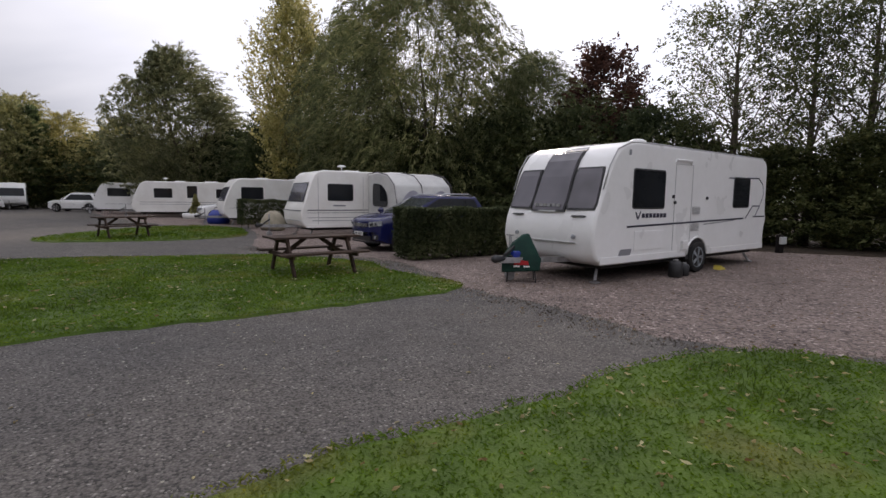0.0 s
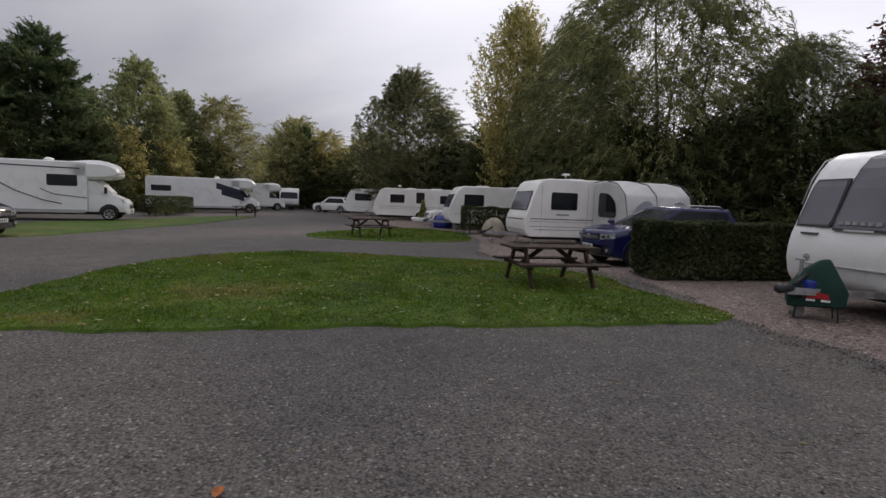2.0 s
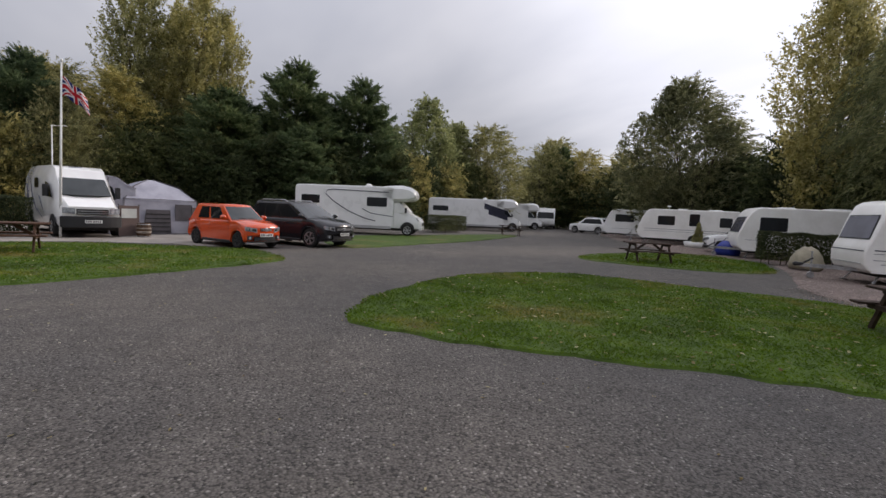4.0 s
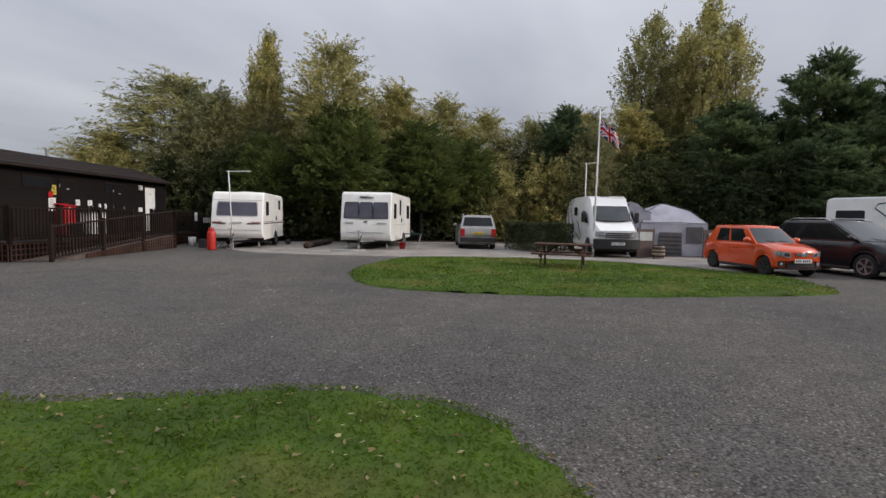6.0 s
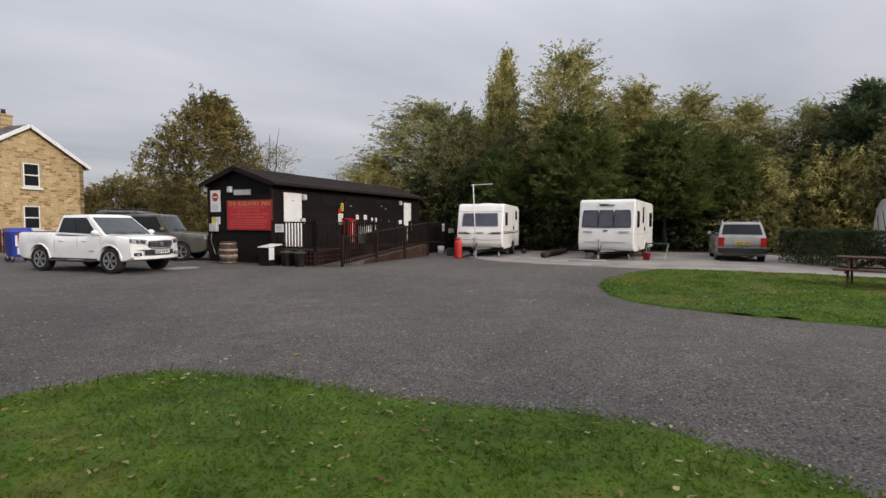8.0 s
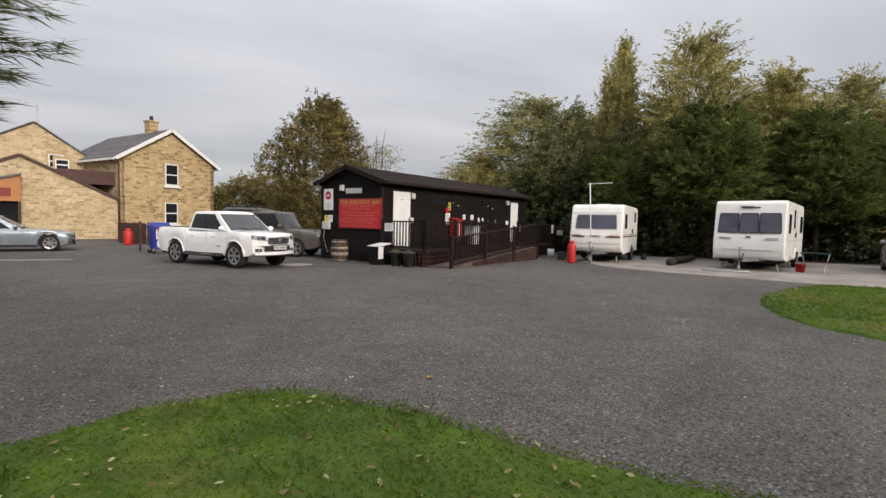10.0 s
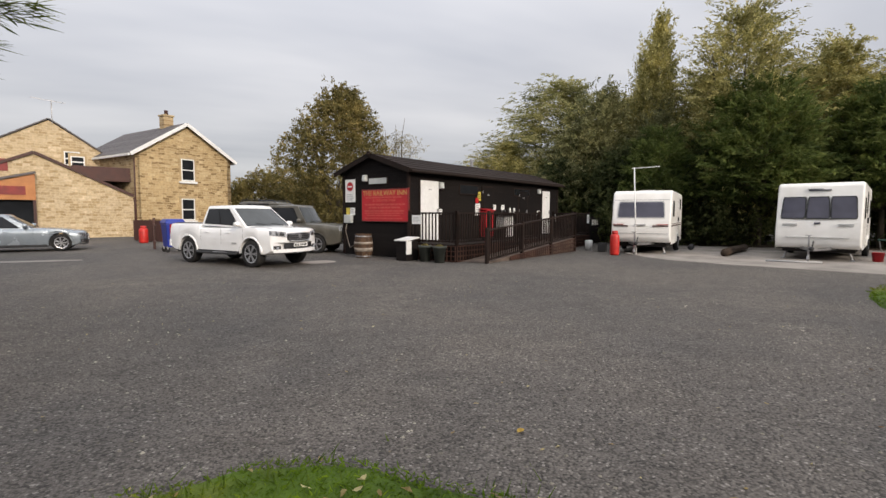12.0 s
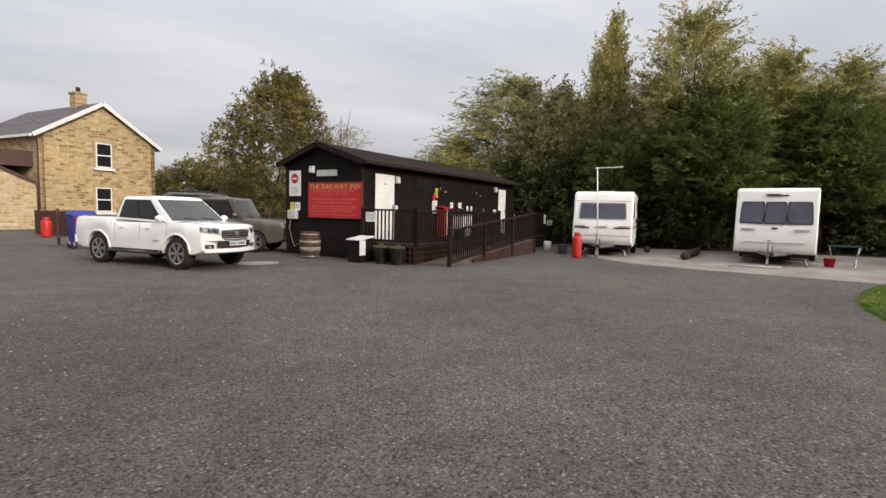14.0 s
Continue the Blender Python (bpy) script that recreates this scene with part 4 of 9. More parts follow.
p2 = tree("poplar_tree", pose(-46.4, -3.9, 0, 0, 0, 0), "tall poplar with sparse yellow-green leaves", WOOD_S, 18.0, 2.2, column_crown, M_LEAF_POPLAR, 15000, 0.105, 0.068, POPLAR, 109, 0.08, 40, 3)
grove(p2, [(-46.9, 0.0, 18.4, 2.2), (-47.8, 2.3, 17.2, 2.0), (-49.6, -1.8, 17.0, 2.2), (-25.4, -24.2, 12.8, 1.3), (-26.3, -24.9, 12.2, 1.2)], 18.0, 2.2)
# trees behind the two cream caravans
wf = tree("willow_tree", pose(-27.2, -20.3, 0, 0, 0, 75), "wind-bent willow with pale olive leaves", WOOD_S, 12.6, 3.2, round_crown, M_LEAF_OLIVE, 20000, 0.13, 0.034, WINDBENT, 110, 0.12, 30, 3)
grove(wf, [(-31.0, -18.6, 10.4, 3.4), (-33.8, -16.4, 10.0, 3.3), (-36.4, -14.2, 9.3, 3.1), (-39.2, -11.6, 9.0, 3.0), (-43.2, -5.2, 10.0, 3.8), (-24.2, -31.4, 10.5, 4.6), (-20.0, -32.4, 6.4, 2.8), (-28.8, -23.8, 9.6, 3.4), (-33.5, -20.5, 10.2, 3.6), (-26.0, -28.0, 9.0, 3.6), (-40.5, -9.0, 9.8, 3.2), (-44.5, -8.5, 10.5, 3.6)], 12.6, 3.2)
sl = tree("sallow_tree", pose(-22.8, -26.4, 0, 0, 0, 0), "grey-green sallow with a rounded open crown", WOOD_S, 8.9, 3.2, round_crown, M_LEAF_SALLOW, 17000, 0.11, 0.04, ROUND, 117, 0.08, 30, 3)
grove(sl, [(-36.0, -6.0, 7.6, 2.4), (-38.4, -10.4, 7.8, 2.4), (-24.4, -23.4, 7.4, 2.4)], 8.9, 3.2)
c2 = conifer("cypress_tree", pose(-26.2, -18.1, 0, 0, 0, 0), "deep green cypress of layered feathery branches", WOOD_S, 7.4, 3.3, M_LEAF_FEATHER, 3600, 118, 2, 0.24)
grove(c2, [(-29.8, -14.9, 6.9, 3.0), (-23.4, -21.6, 5.6, 2.2), (-32.6, -13.2, 6.2, 2.6)], 7.4, 3.3)
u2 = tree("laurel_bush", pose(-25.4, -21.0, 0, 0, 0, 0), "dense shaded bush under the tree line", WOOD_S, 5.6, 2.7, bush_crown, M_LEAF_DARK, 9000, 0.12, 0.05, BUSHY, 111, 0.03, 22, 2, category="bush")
grove(u2, [(-24.6, -21.8, 4.6, 2.3), (-37.6, 2.6, 4.6, 2.2), (-22.0, -25.4, 4.4, 2.1), (-22.8, -23.8, 5.2, 2.4), (-20.9, -27.0, 4.8, 2.2), (-27.6, -19.4, 6.0, 2.6), (-32.0, -14.9, 5.2, 2.6), (-34.2, -12.8, 5.2, 2.6), (-36.4, -10.2, 5.2, 2.6), (-37.6, -6.6, 5.6, 2.8), (-37.6, -2.8, 5.6, 2.8), (-38.6, 0.6, 5.4, 2.8), (-39.4, 4.8, 6.0, 2.8),
           (-41.5, 9.6, 6.6, 2.8), (-44.0, 15.6, 6.4, 3.0), (-47.0, 19.6, 6.6, 3.0), (-50.0, 25.4, 7.0, 3.4), (-54.0, 29.5, 7.0, 3.6), (-42.6, -2.0, 7.6, 3.6), (-30.6, -22.0, 7.0, 3.4), (-26.6, -24.6, 6.6, 3.2), (-23.6, -28.6, 6.4, 3.0), (-35.6, -16.6, 6.6, 3.2)], 5.6, 2.7)
u3 = tree("privet_bush", pose(-19.2, -30.8, 0, 0, 0, 0), "olive-green bush at the front of the tree line", WOOD_S, 4.4, 2.2, bush_crown, M_LEAF_OLIVE, 12000, 0.10, 0.04, BUSHY, 115, 0.03, 22, 2, category="bush")
grove(u3, [(-33.2, -11.9, 4.8, 2.2), (-35.6, -8.8, 5.0, 2.3), (-36.6, -4.8, 4.4, 2.2), (-21.4, -29.0, 4.6, 2.2), (-46.0, 18.0, 6.0, 2.6), (-48.6, 22.8, 6.0, 2.8)], 4.4, 2.2)
# behind the timber block
tree("elm_tree", pose(-10.6, -43.0, 0, 0, 0, 0), "straggling tree turning brown behind the timber block", "", 11.6, 5.4, round_crown, M_LEAF_BROWN, 26000, 0.11, 0.06, ROUND, 112, 0.04, 36, 4)
tree("ash_tree", pose(-15.8, -44.0, 0, 0, 0, 60), "thin tree with mostly bare twigs behind the roof", "", 11.6, 3.4, round_crown, M_LEAF_PALE, 3600, 0.075, 0.028, BIRCH, 119, 0.2, 64, 4, fill=0.4)
lb = tree("bramble_bush", pose(-5.4, -57.0, 0, 0, 0, 0), "low brown thicket beyond the yard", "", 5.6, 5.0, bush_crown, M_LEAF_BROWN, 11000, 0.13, 0.06, BUSHY, 113, 0.03, 20, 2, category="bush")
grove(lb, [(-9.6, -56.0, 5.2, 4.6), (-14.5, -52.0, 5.0, 4.4), (-0.5, -60.0, 5.4, 5.0), (-19.0, -46.0, 4.6, 4.0)], 5.6, 5.0)


def feather_cypress(m, label, h, r, z0, limbs, seed):
    """A cypress of long level branches, each ending in flat fans of thin sprays."""
    rnd = random.Random(seed)
    t = thing("cypress_tree", m, label, "tree")
    wood, leaf = Geo(), Geo()
    wood.tube([(0, 0, 0), (0.05, 0.03, h * 0.5), (0, 0, h * 0.97)], [0.22, 0.14, 0.02], 10)
    for i in range(limbs):
        s = (i + rnd.random()) / limbs
        a = i * 2.4 + rnd.uniform(-0.3, 0.3)
        z = z0 + (h - z0) * s
        reach = r * rnd.uniform(0.72, 1.06) * (min(1.0, 0.72 + 1.4 * s) if s < 0.45 else max(0.06, (1 - s) / 0.55))
        c, d = math.cos(a), math.sin(a)
        tip = Vector((c * reach, d * reach, z + 0.05 * reach))
        root = Vector((0, 0, z - 0.10 * reach))
        mid = root.lerp(tip, 0.55) - Vector((0, 0, 0.05 * reach))
        wood.tube([root, mid, tip], [0.035, 0.02, 0.005], 4)
        for f in (0.45, 0.58, 0.7, 0.8, 0.89, 0.97):
            o = mid.lerp(tip, (f - 0.55) / 0.45) if f > 0.55 else root.lerp(mid, f / 0.55)
            for k in range(26):
                az = a + rnd.gauss(0, 0.55)
                length = rnd.uniform(0.16, 0.5)
                p = o + Vector((rnd.gauss(0, 0.05), rnd.gauss(0, 0.05), rnd.gauss(0, 0.045)))
                q = p + Vector((math.cos(az), math.sin(az), rnd.gauss(0.02, 0.16))) * length
                w = rnd.uniform(0.008, 0.017)
                side = Vector((-math.sin(az), math.cos(az), rnd.uniform(-0.6, 0.6))) * w
                leaf.add([p, p.lerp(q, 0.45) + side, q, p.lerp(q, 0.45) - side], [(0, 1, 2, 3)])
    part("trunk", wood, M_BARK, t, smooth=True)
    part("crown", leaf, M_LEAF_FEATHER, t)


feather_cypress(pose(2.6, -9.6, 0, 0, 0, 0), "tall cypress with long feathery branches by the lawn", 9.0, 3.1, 2.8, 560, 114)


# ---- hedges ----
def hedge(a, b, w, h, seed, label, leaves=16000, gap=0.0):
    """A clipped hedge from a to b: stems, a dark heart and a skin of small leaves."""
    rs = np.random.RandomState(seed)
    a, b = Vector((*a, 0)), Vector((*b, 0))
    L = (b - a).length
    ang = math.degrees(math.atan2(b.y - a.y, b.x - a.x))
    t = thing("hedge", pose(a.x, a.y, 0, 0, 0, ang), label, "hedge")
    g = Geo()
    for k in range(int(L / 0.28)):
        x, y = 0.15 + k * 0.28 + rs.uniform(-0.08, 0.08), rs.uniform(-0.25, 0.25) * w
        g.tube([(x, y, 0), (x + rs.uniform(-0.1, 0.1), y, h * 0.5), (x + rs.uniform(-0.2, 0.2), y + rs.uniform(-0.15, 0.15), h * 0.9)], [0.022, 0.015, 0.006], 5)
    part("stems", g, M_BARK, t)
    n = leaves
    face = rs.choice(5, n, p=[0.36, 0.22, 0.28, 0.07, 0.07])
    u, v = rs.rand(n), rs.rand(n)
    deep = np.abs(rs.normal(0, 0.055, n)) - 0.02
    x, y, z = u * L, (rs.rand(n) - 0.5) * w, gap + (h - gap) * v ** 0.8
    y = np.where(face == 0, -w / 2 + deep, np.where(face == 1, w / 2 - deep, y))
    z = np.where(face == 2, h - deep + 0.02 * np.sin(x * 5), z)
    x = np.where(face == 3, deep, np.where(face == 4, L - deep, x))
    wob = np.array([noise.noise((px * 1.1, py * 1.1, pz * 1.1 + seed)) for px, py, pz in zip(x, y, z)])
    p = np.stack([x, y * (1 + 0.12 * wob), z * (1 + 0.05 * wob)], 1)
    core = rs.rand(int(n * 0.25), 3) * np.array([L, w * 0.75, (h - gap) * 0.9]) + np.array([0, -w * 0.375, gap])
    p = np.concatenate([p, core])
    me = leaf_cloud("foliage", p, (0.02, 0.02, 0.02), 1, 0.045, 0.026, 0.2, M_LEAF_HEDGE, rs)
    part("foliage", me, None, t)
    return t


hedge((-4.3, 14.17), (-1.2, 17.6), 0.95, 1.28, 61, "clipped green hedge between two caravan pitches", 30000, 0.06)
hedge((-15.5, 23.3), (-12.2, 27.0), 0.95, 1.35, 62, "clipped dark hedge beside a cream caravan", 15000, 0.2)
hedge((-34.6, 16.2), (-37.6, 20.0), 1.2, 1.25, 63, "low trimmed hedge between two motorhomes", 9000, 0.1)
hedge((-26.3, -7.3), (-24.6, -4.5), 1.4, 1.35, 64, "rounded green hedge beside the white van", 12000, 0.08)


# ---- vehicle parts ----
WHEELS = {}


def add_wheel(parent, x, y, r, w, spokes=5, rim_mat=None, rim_r=0.66):
    """A tyre with its rim as a part of it; the outer face looks away from the middle of the vehicle."""
    rim_mat = rim_mat or M_ALLOY
    key = (r, w, spokes, rim_mat.name, rim_r)
    if key not in WHEELS:
        t = Geo()
        rr = r * rim_r
        t.lathe([(rr, -w / 2 + 0.02), (r * 0.93, -w / 2), (r, -w / 2 + 0.035), (r, w / 2 - 0.035), (r * 0.93, w / 2), (rr, w / 2 - 0.02)], 28, "x")
        q = Geo()
        q.lathe([(rr * 0.98, w / 2 - 0.06), (rr * 1.03, w / 2 - 0.012), (rr * 0.92, w / 2 - 0.018), (rr * 0.88, w / 2 - 0.07)], 28, "x")
        q.lathe([(rr * 0.22, w / 2 - 0.06), (rr * 0.2, w / 2 - 0.008), (0.01, w / 2 - 0.004)], 14, "x")
        for i in range(spokes):
            a = 2 * math.pi * i / spokes
            for da in (-0.13, 0.13):
                q.beam((w / 2 - 0.022, math.cos(a) * rr * 0.15, math.sin(a) * rr * 0.15), (w / 2 - 0.03, math.cos(a + da) * rr * 0.95, math.sin(a + da) * rr * 0.95), 0.032 * r / 0.35, 0.03)
        WHEELS[key] = (t.mesh("wheel", M_RUBBER, True), q.mesh("rim", rim_mat))
    a, b = WHEELS[key]
    wh = part("wheel", a, None, parent)
    wh.matrix_basis = pose(x, y, r, 0, 0, 0 if x > 0 else 180)
    part("rim", b, None, wh, "spoked rim")


def plate(parent, x, y, z, back=False, face=1):
    g = Geo()
    g.box(x - 0.26, y - 0.006, z - 0.056, x + 0.26, y + 0.006, z + 0.056)
    p = part("number_plate", g, M_PLATE_Y if back else M_PLATE_W, parent)
    for i in range(7):
        cx = x - 0.19 + i * 0.063 + (0.03 if i > 3 else 0)
        part("character", Geo().box(cx - 0.018, y + face * 0.007 - 0.002, z - 0.034, cx + 0.018, y + face * 0.007 + 0.002, z + 0.034), M_INK, p)


def panel(fn, u0, u1, v0, v1, out, nu=8, nv=6, back=-0.03):
    """A solid pane lying on the curved surface fn(u, v, offset)."""
    rings = []
    for j in range(nv + 1):
        v = v0 + (v1 - v0) * j / nv
        us = [u0 + (u1 - u0) * i / nu for i in range(nu + 1)]
        rings.append([fn(u, v, out) for u in us] + [fn(u, v, back) for u in us[::-1]])
    return Geo().loft(rings)


def shut_line(parent, name, pts, material=None):
    part(name, Geo().tube(pts, 0.0035, 4), material or M_BLACK, parent)


def car(name, m, label, paint, L, W, H, belt, hood, nose, ya, yb, yc, yd, wb, r, clear, spokes=5, tail=None, back_z=None, side=((0.04, 0.36), (0.40, 0.68), (0.72, 0.95)), rear_plate=True, rails=False, roof_w=0.74, grille=(0.42, 0.20, 0.04), trim=None, axle=0.0, tyre=0.22, rim=None, band=None, lamp=(0.50, 0.17), flare=None, bow=0.26, doors=(0.04, 0.40, 0.72), lower=True):
    """A car: bowed body with wheel arches, curved cabin, glass, wheels, lamps and trims. ya to yd: windscreen foot and head, roof end, rear glass foot;
    grille: half width (of the half width), height, drop below the bonnet edge; lamp: inner edge and height."""
    t = thing(name, m, label, "car")
    tail = belt if tail is None else tail
    back_z = belt if back_z is None else back_z
    w0 = W / 2
    yf, yr = axle + wb / 2, axle - wb / 2
    R = r + 0.065
    lip = 0.11
    mixv = lambda a, b, f: a + (b - a) * f

    def bent(x, y):
        k = (abs(x) / w0) ** 2.3
        return y - bow * max(0.0, (y - L / 2 + 0.9) / 0.9) * k + 0.11 * max(0.0, (-y - L / 2 + 0.6) / 0.6) * k

    def top(y):
        if y > ya:
            s = (y - ya) / (L / 2 - ya)
            z = hood + (nose - hood) * s ** 1.8
            e = max(0.0, (y - L / 2 + lip) / lip)
            return z - lip * (1 - math.sqrt(max(0.0, 1 - e * e)))
        if y < yd:
            s = (yd - y) / max(0.01, L / 2 + yd)
            e = max(0.0, (-y - L / 2 + 0.06) / 0.06)
            return back_z + (tail - back_z) * s - 0.07 * (1 - math.sqrt(max(0.0, 1 - e * e)))
        return hood + (belt - hood) * min(1.0, (ya - y) / max(0.3, ya - yd) * 1.2)

    def wide(y):
        e = max(0.0, abs(y) - (L / 2 - 0.9)) / 0.9
        return w0 * (1 - 0.06 * e * e)

    st = {-L / 2 + 0.02, -L / 2 + 0.06, -L / 2 + 0.3, ya, ya + 0.12, yd, yd - 0.02, 0.0, 0.5, -0.5} | {L / 2 - d for d in (0.0, 0.012, 0.03, 0.055, 0.08, 0.11, 0.2, 0.35, 0.55, 0.75)} | {-L / 2}
    for c in (yf, yr):
        st |= {c + R * math.cos(math.pi * k / 12) for k in range(13)} | {c - R - 0.01, c + R + 0.01}
    rings = []
    for y in sorted(st):
        w, zt = wide(y), top(y)
        zb = clear + 0.12 * max(0.0, (abs(y) - L / 2 + 0.5) / 0.5) ** 2
        for c in (yf, yr):
            if abs(y - c) < R:
                zb = max(zb, r + math.sqrt(R * R - (y - c) ** 2))
        zb = min(zb, zt - 0.07)
        h = zt - zb
        half = [(0.88, zb), (0.965, zb + 0.03), (0.985, zb + 0.25 * h), (1.0, zb + 0.52 * h), (0.99, zb + 0.72 * h), (0.965, zt - 0.10 * min(1, h)), (0.925, zt - 0.03), (0.84, zt - 0.008), (0.55, zt + 0.014), (0.2, zt + 0.024)]
        rings.append([(x * w, bent(x * w, y), z) for x, z in half] + [(-x * w, bent(x * w, y), z) for x, z in half[::-1]])
    for k, z in ((0, tail - 0.35), (-1, (clear + nose) / 2)):
        flat = [(x, y, z) for x, y, _ in rings[k]]
        rings = [flat] + rings if k == 0 else rings + [flat]
    g = Geo()
    g.loft(rings)
    me = g.mesh("body", paint, True)
    me.set_sharp_from_angle(angle=radians(38))
    part("body", me, None, t)
    u = Geo()
    u.box(-w0 * 0.84, -L / 2 + 0.3, clear + 0.03, w0 * 0.84, L / 2 - 0.45, min(belt, nose) - 0.14)
    part("underbody", u, M_BLACK, t)
    # cabin, widest at the belt, with bowed screens
    wbelt, wr = w0 * 0.93, w0 * roof_w
    zr = H - 0.06
    xw = lambda v: wbelt + (wr - wbelt) * (0.75 * v + 0.25 * v * v)
    levels = [(0.0, 1.0, None), (0.3, 1.0, None), (0.6, 1.0, None), (0.85, 1.0, None), (1.0, 1.0, None), (1.0, 0.965, H - 0.028), (1.0, 0.88, H - 0.008), (1.0, 0.55, H + 0.006)]
    rings = []
    for v, k, z in levels:
        x0, y1, y0 = xw(v) * k, mixv(ya, yb, v), mixv(yd, yc, v)
        ymid = (y0 + y1) / 2
        y1, y0 = ymid + (y1 - ymid) * (1 - (1 - k) * 0.45), ymid + (y0 - ymid) * (1 - (1 - k) * 0.35)
        zf = mixv(hood - 0.05, zr, v) if z is None else z
        zk = mixv(back_z - 0.05, zr, v) if z is None else z
        ring = [(x0 * q, y1 - 0.11 * q * q, zf) for q in (-1, -0.66, -0.33, 0, 0.33, 0.66, 1)]
        ring += [(x0, mixv(y1 - 0.11, y0 + 0.05, q), mixv(zf, zk, q)) for q in (0.33, 0.66)]
        ring += [(x0 * q, y0 + 0.05 * q * q, zk) for q in (1, 0.5, 0, -0.5, -1)]
        ring += [(-x0, mixv(y1 - 0.11, y0 + 0.05, q), mixv(zf, zk, q)) for q in (0.66, 0.33)]
        rings.append(ring)
    me = Geo().loft(rings).mesh("cabin", paint, True)
    me.set_sharp_from_angle(angle=radians(34))
    part("cabin", me, None, t)

    def screen(u, v, o):
        return (u * xw(v), mixv(ya, yb, v) - 0.11 * u * u + o * 0.6, mixv(hood - 0.05, zr, v) + o * 0.8)

    def rear_glass(u, v, o):
        return (u * xw(v), mixv(yd, yc, v) + 0.05 * u * u - o * 0.8, mixv(back_z - 0.05, zr, v) + o * 0.5)

    scr = part("windscreen", panel(screen, -0.93, 0.93, 0.10, 0.94, 0.010), M_SCREEN, t, smooth=False)
    part("rear_window", panel(rear_glass, -0.88, 0.88, 0.22, 0.92, 0.010), M_GLASS, t)
    front = lambda x, z, o: (x, bent(x, L / 2) + o, z)
    rear = lambda x, z, o: (x, bent(x, -L / 2) - o, z)
    zn = nose - 0.07
    for sx in (-1, 1):
        def flank(s, v, o):
            y1, y0 = mixv(ya, yb, v) - 0.11, mixv(yd, yc, v) + 0.05
            return (sx * (xw(v) + o), mixv(y1, y0, s), mixv(mixv(hood, back_z, s) - 0.05, zr, v))
        if band is not None:
            part("window_surround", panel(flank, side[0][0] - 0.015, side[-1][1] + 0.015, 0.10, 0.93, 0.006), band, t)
        for s0, s1 in side:
            part("side_window", panel(flank, s0, s1, 0.135, 0.90, 0.011), M_GLASS, t)
        # mirror on its stalk
        q = Geo()
        mx, my, mz = sx * (wbelt + 0.13), ya - 0.34, belt + 0.10
        q.loft([[(mx + sx * 0.10 * c1 * k, my + dy, mz + 0.085 * s1 * k) for c1, s1 in [(math.cos(a), math.sin(a)) for a in [6.283 * i / 10 for i in range(10)]]] for dy, k in ((-0.07, 0.96), (-0.04, 1.0), (0.02, 0.92), (0.07, 0.55))])
        q.beam((sx * wbelt * 0.96, my, belt + 0.03), (mx, my, mz - 0.03), 0.06, 0.03)
        part("wing_mirror", q, paint, t, smooth=True)
        xs = lambda f: w0 * (0.972 + 0.028 * math.sin(math.pi * min(1, max(0, f * 0.95))))
        for s in doors[:2]:
            hy = mixv(ya, yd, s + 0.30)
            xa, xb = sorted((sx * w0 * 0.97, sx * (w0 + 0.018)))
            part("door_handle", Geo().box(xa, hy - 0.09, belt - 0.17, xb, hy + 0.09, belt - 0.14), trim or paint, t, bevel=0.01)
        for s in doors:
            hy = mixv(ya, yd, s)
            if s == doors[-1]:
                zlow = clear + 0.14 if abs(hy - yr) > R else r + math.sqrt(R * R - (hy - yr) ** 2)
            else:
                zlow = clear + 0.14 if abs(hy - yf) > R else r + math.sqrt(R * R - (hy - yf) ** 2)
            shut_line(t, "door_gap", [(sx * xs(f), hy, mixv(zlow, belt - 0.03, f)) for f in (0, 0.25, 0.5, 0.75, 1)])
        k_ = sorted((sx * w0 * 0.90, sx * (w0 * 0.99)))
        part("sill", Geo().box(k_[0], yr + R + 0.03, clear - 0.01, k_[1], yf - R - 0.03, clear + 0.09), trim or M_BLACK, t, bevel=0.02)
        # lamps follow the bowed nose
        lo, hl = lamp
        lampf = lambda x, v, o: front(sx * x, zn - hl + hl * v + 0.10 * (x / w0 - lo) * (1 if v > 0.5 else 1.3), o)
        bz = part("headlamp", panel(lampf, w0 * lo, w0 * 0.93, 0.0, 1.0, 0.010, 8, 4, -0.05), M_LAMP, t)
        part("lamp_bezel", panel(lampf, w0 * (lo + 0.05), w0 * 0.80, 0.2, 0.72, 0.016, 6, 3), M_BLACK, bz)
        part("lamp_bulb", Geo().lathe([(0.012, 0.0), (0.055, 0.004), (0.05, 0.012), (0.012, 0.016)], 12, "y", front(sx * w0 * 0.72, zn - hl * 0.45 + 0.02, 0.012)), M_ALLOY, bz)
        tl = lambda x, z, o: rear(sx * x, z, o)
        part("tail_lamp", panel(tl, w0 * 0.70, w0 * 0.94, tail - 0.42, tail - 0.04, 0.015, 5, 4), M_REDLAMP, t)
        fz = clear + 0.20
        fg_ = part("fog_recess", panel(lambda x, z, o: front(sx * x, z, o), w0 * 0.66, w0 * 0.86, fz - 0.06, fz + 0.08, 0.006, 5, 3), M_BLACK, t)
        part("fog_lamp", Geo().lathe([(0.01, 0.0), (0.045, 0.0), (0.045, 0.02), (0.02, 0.026)], 12, "y", front(sx * w0 * 0.76, fz + 0.01, 0.004)), M_LAMP, fg_)
        for y in (yf, yr):
            add_wheel(t, sx * (w0 - tyre / 2 - 0.005), y, r, tyre, spokes, rim)
            part("arch_lip", Geo().tube([(sx * w0 * 0.985, y - (R + 0.012) * math.cos(math.pi * k / 14), r + (R + 0.012) * math.sin(math.pi * k / 14)) for k in range(15)], 0.028 if flare else 0.014, 6), flare or paint, t, smooth=True)
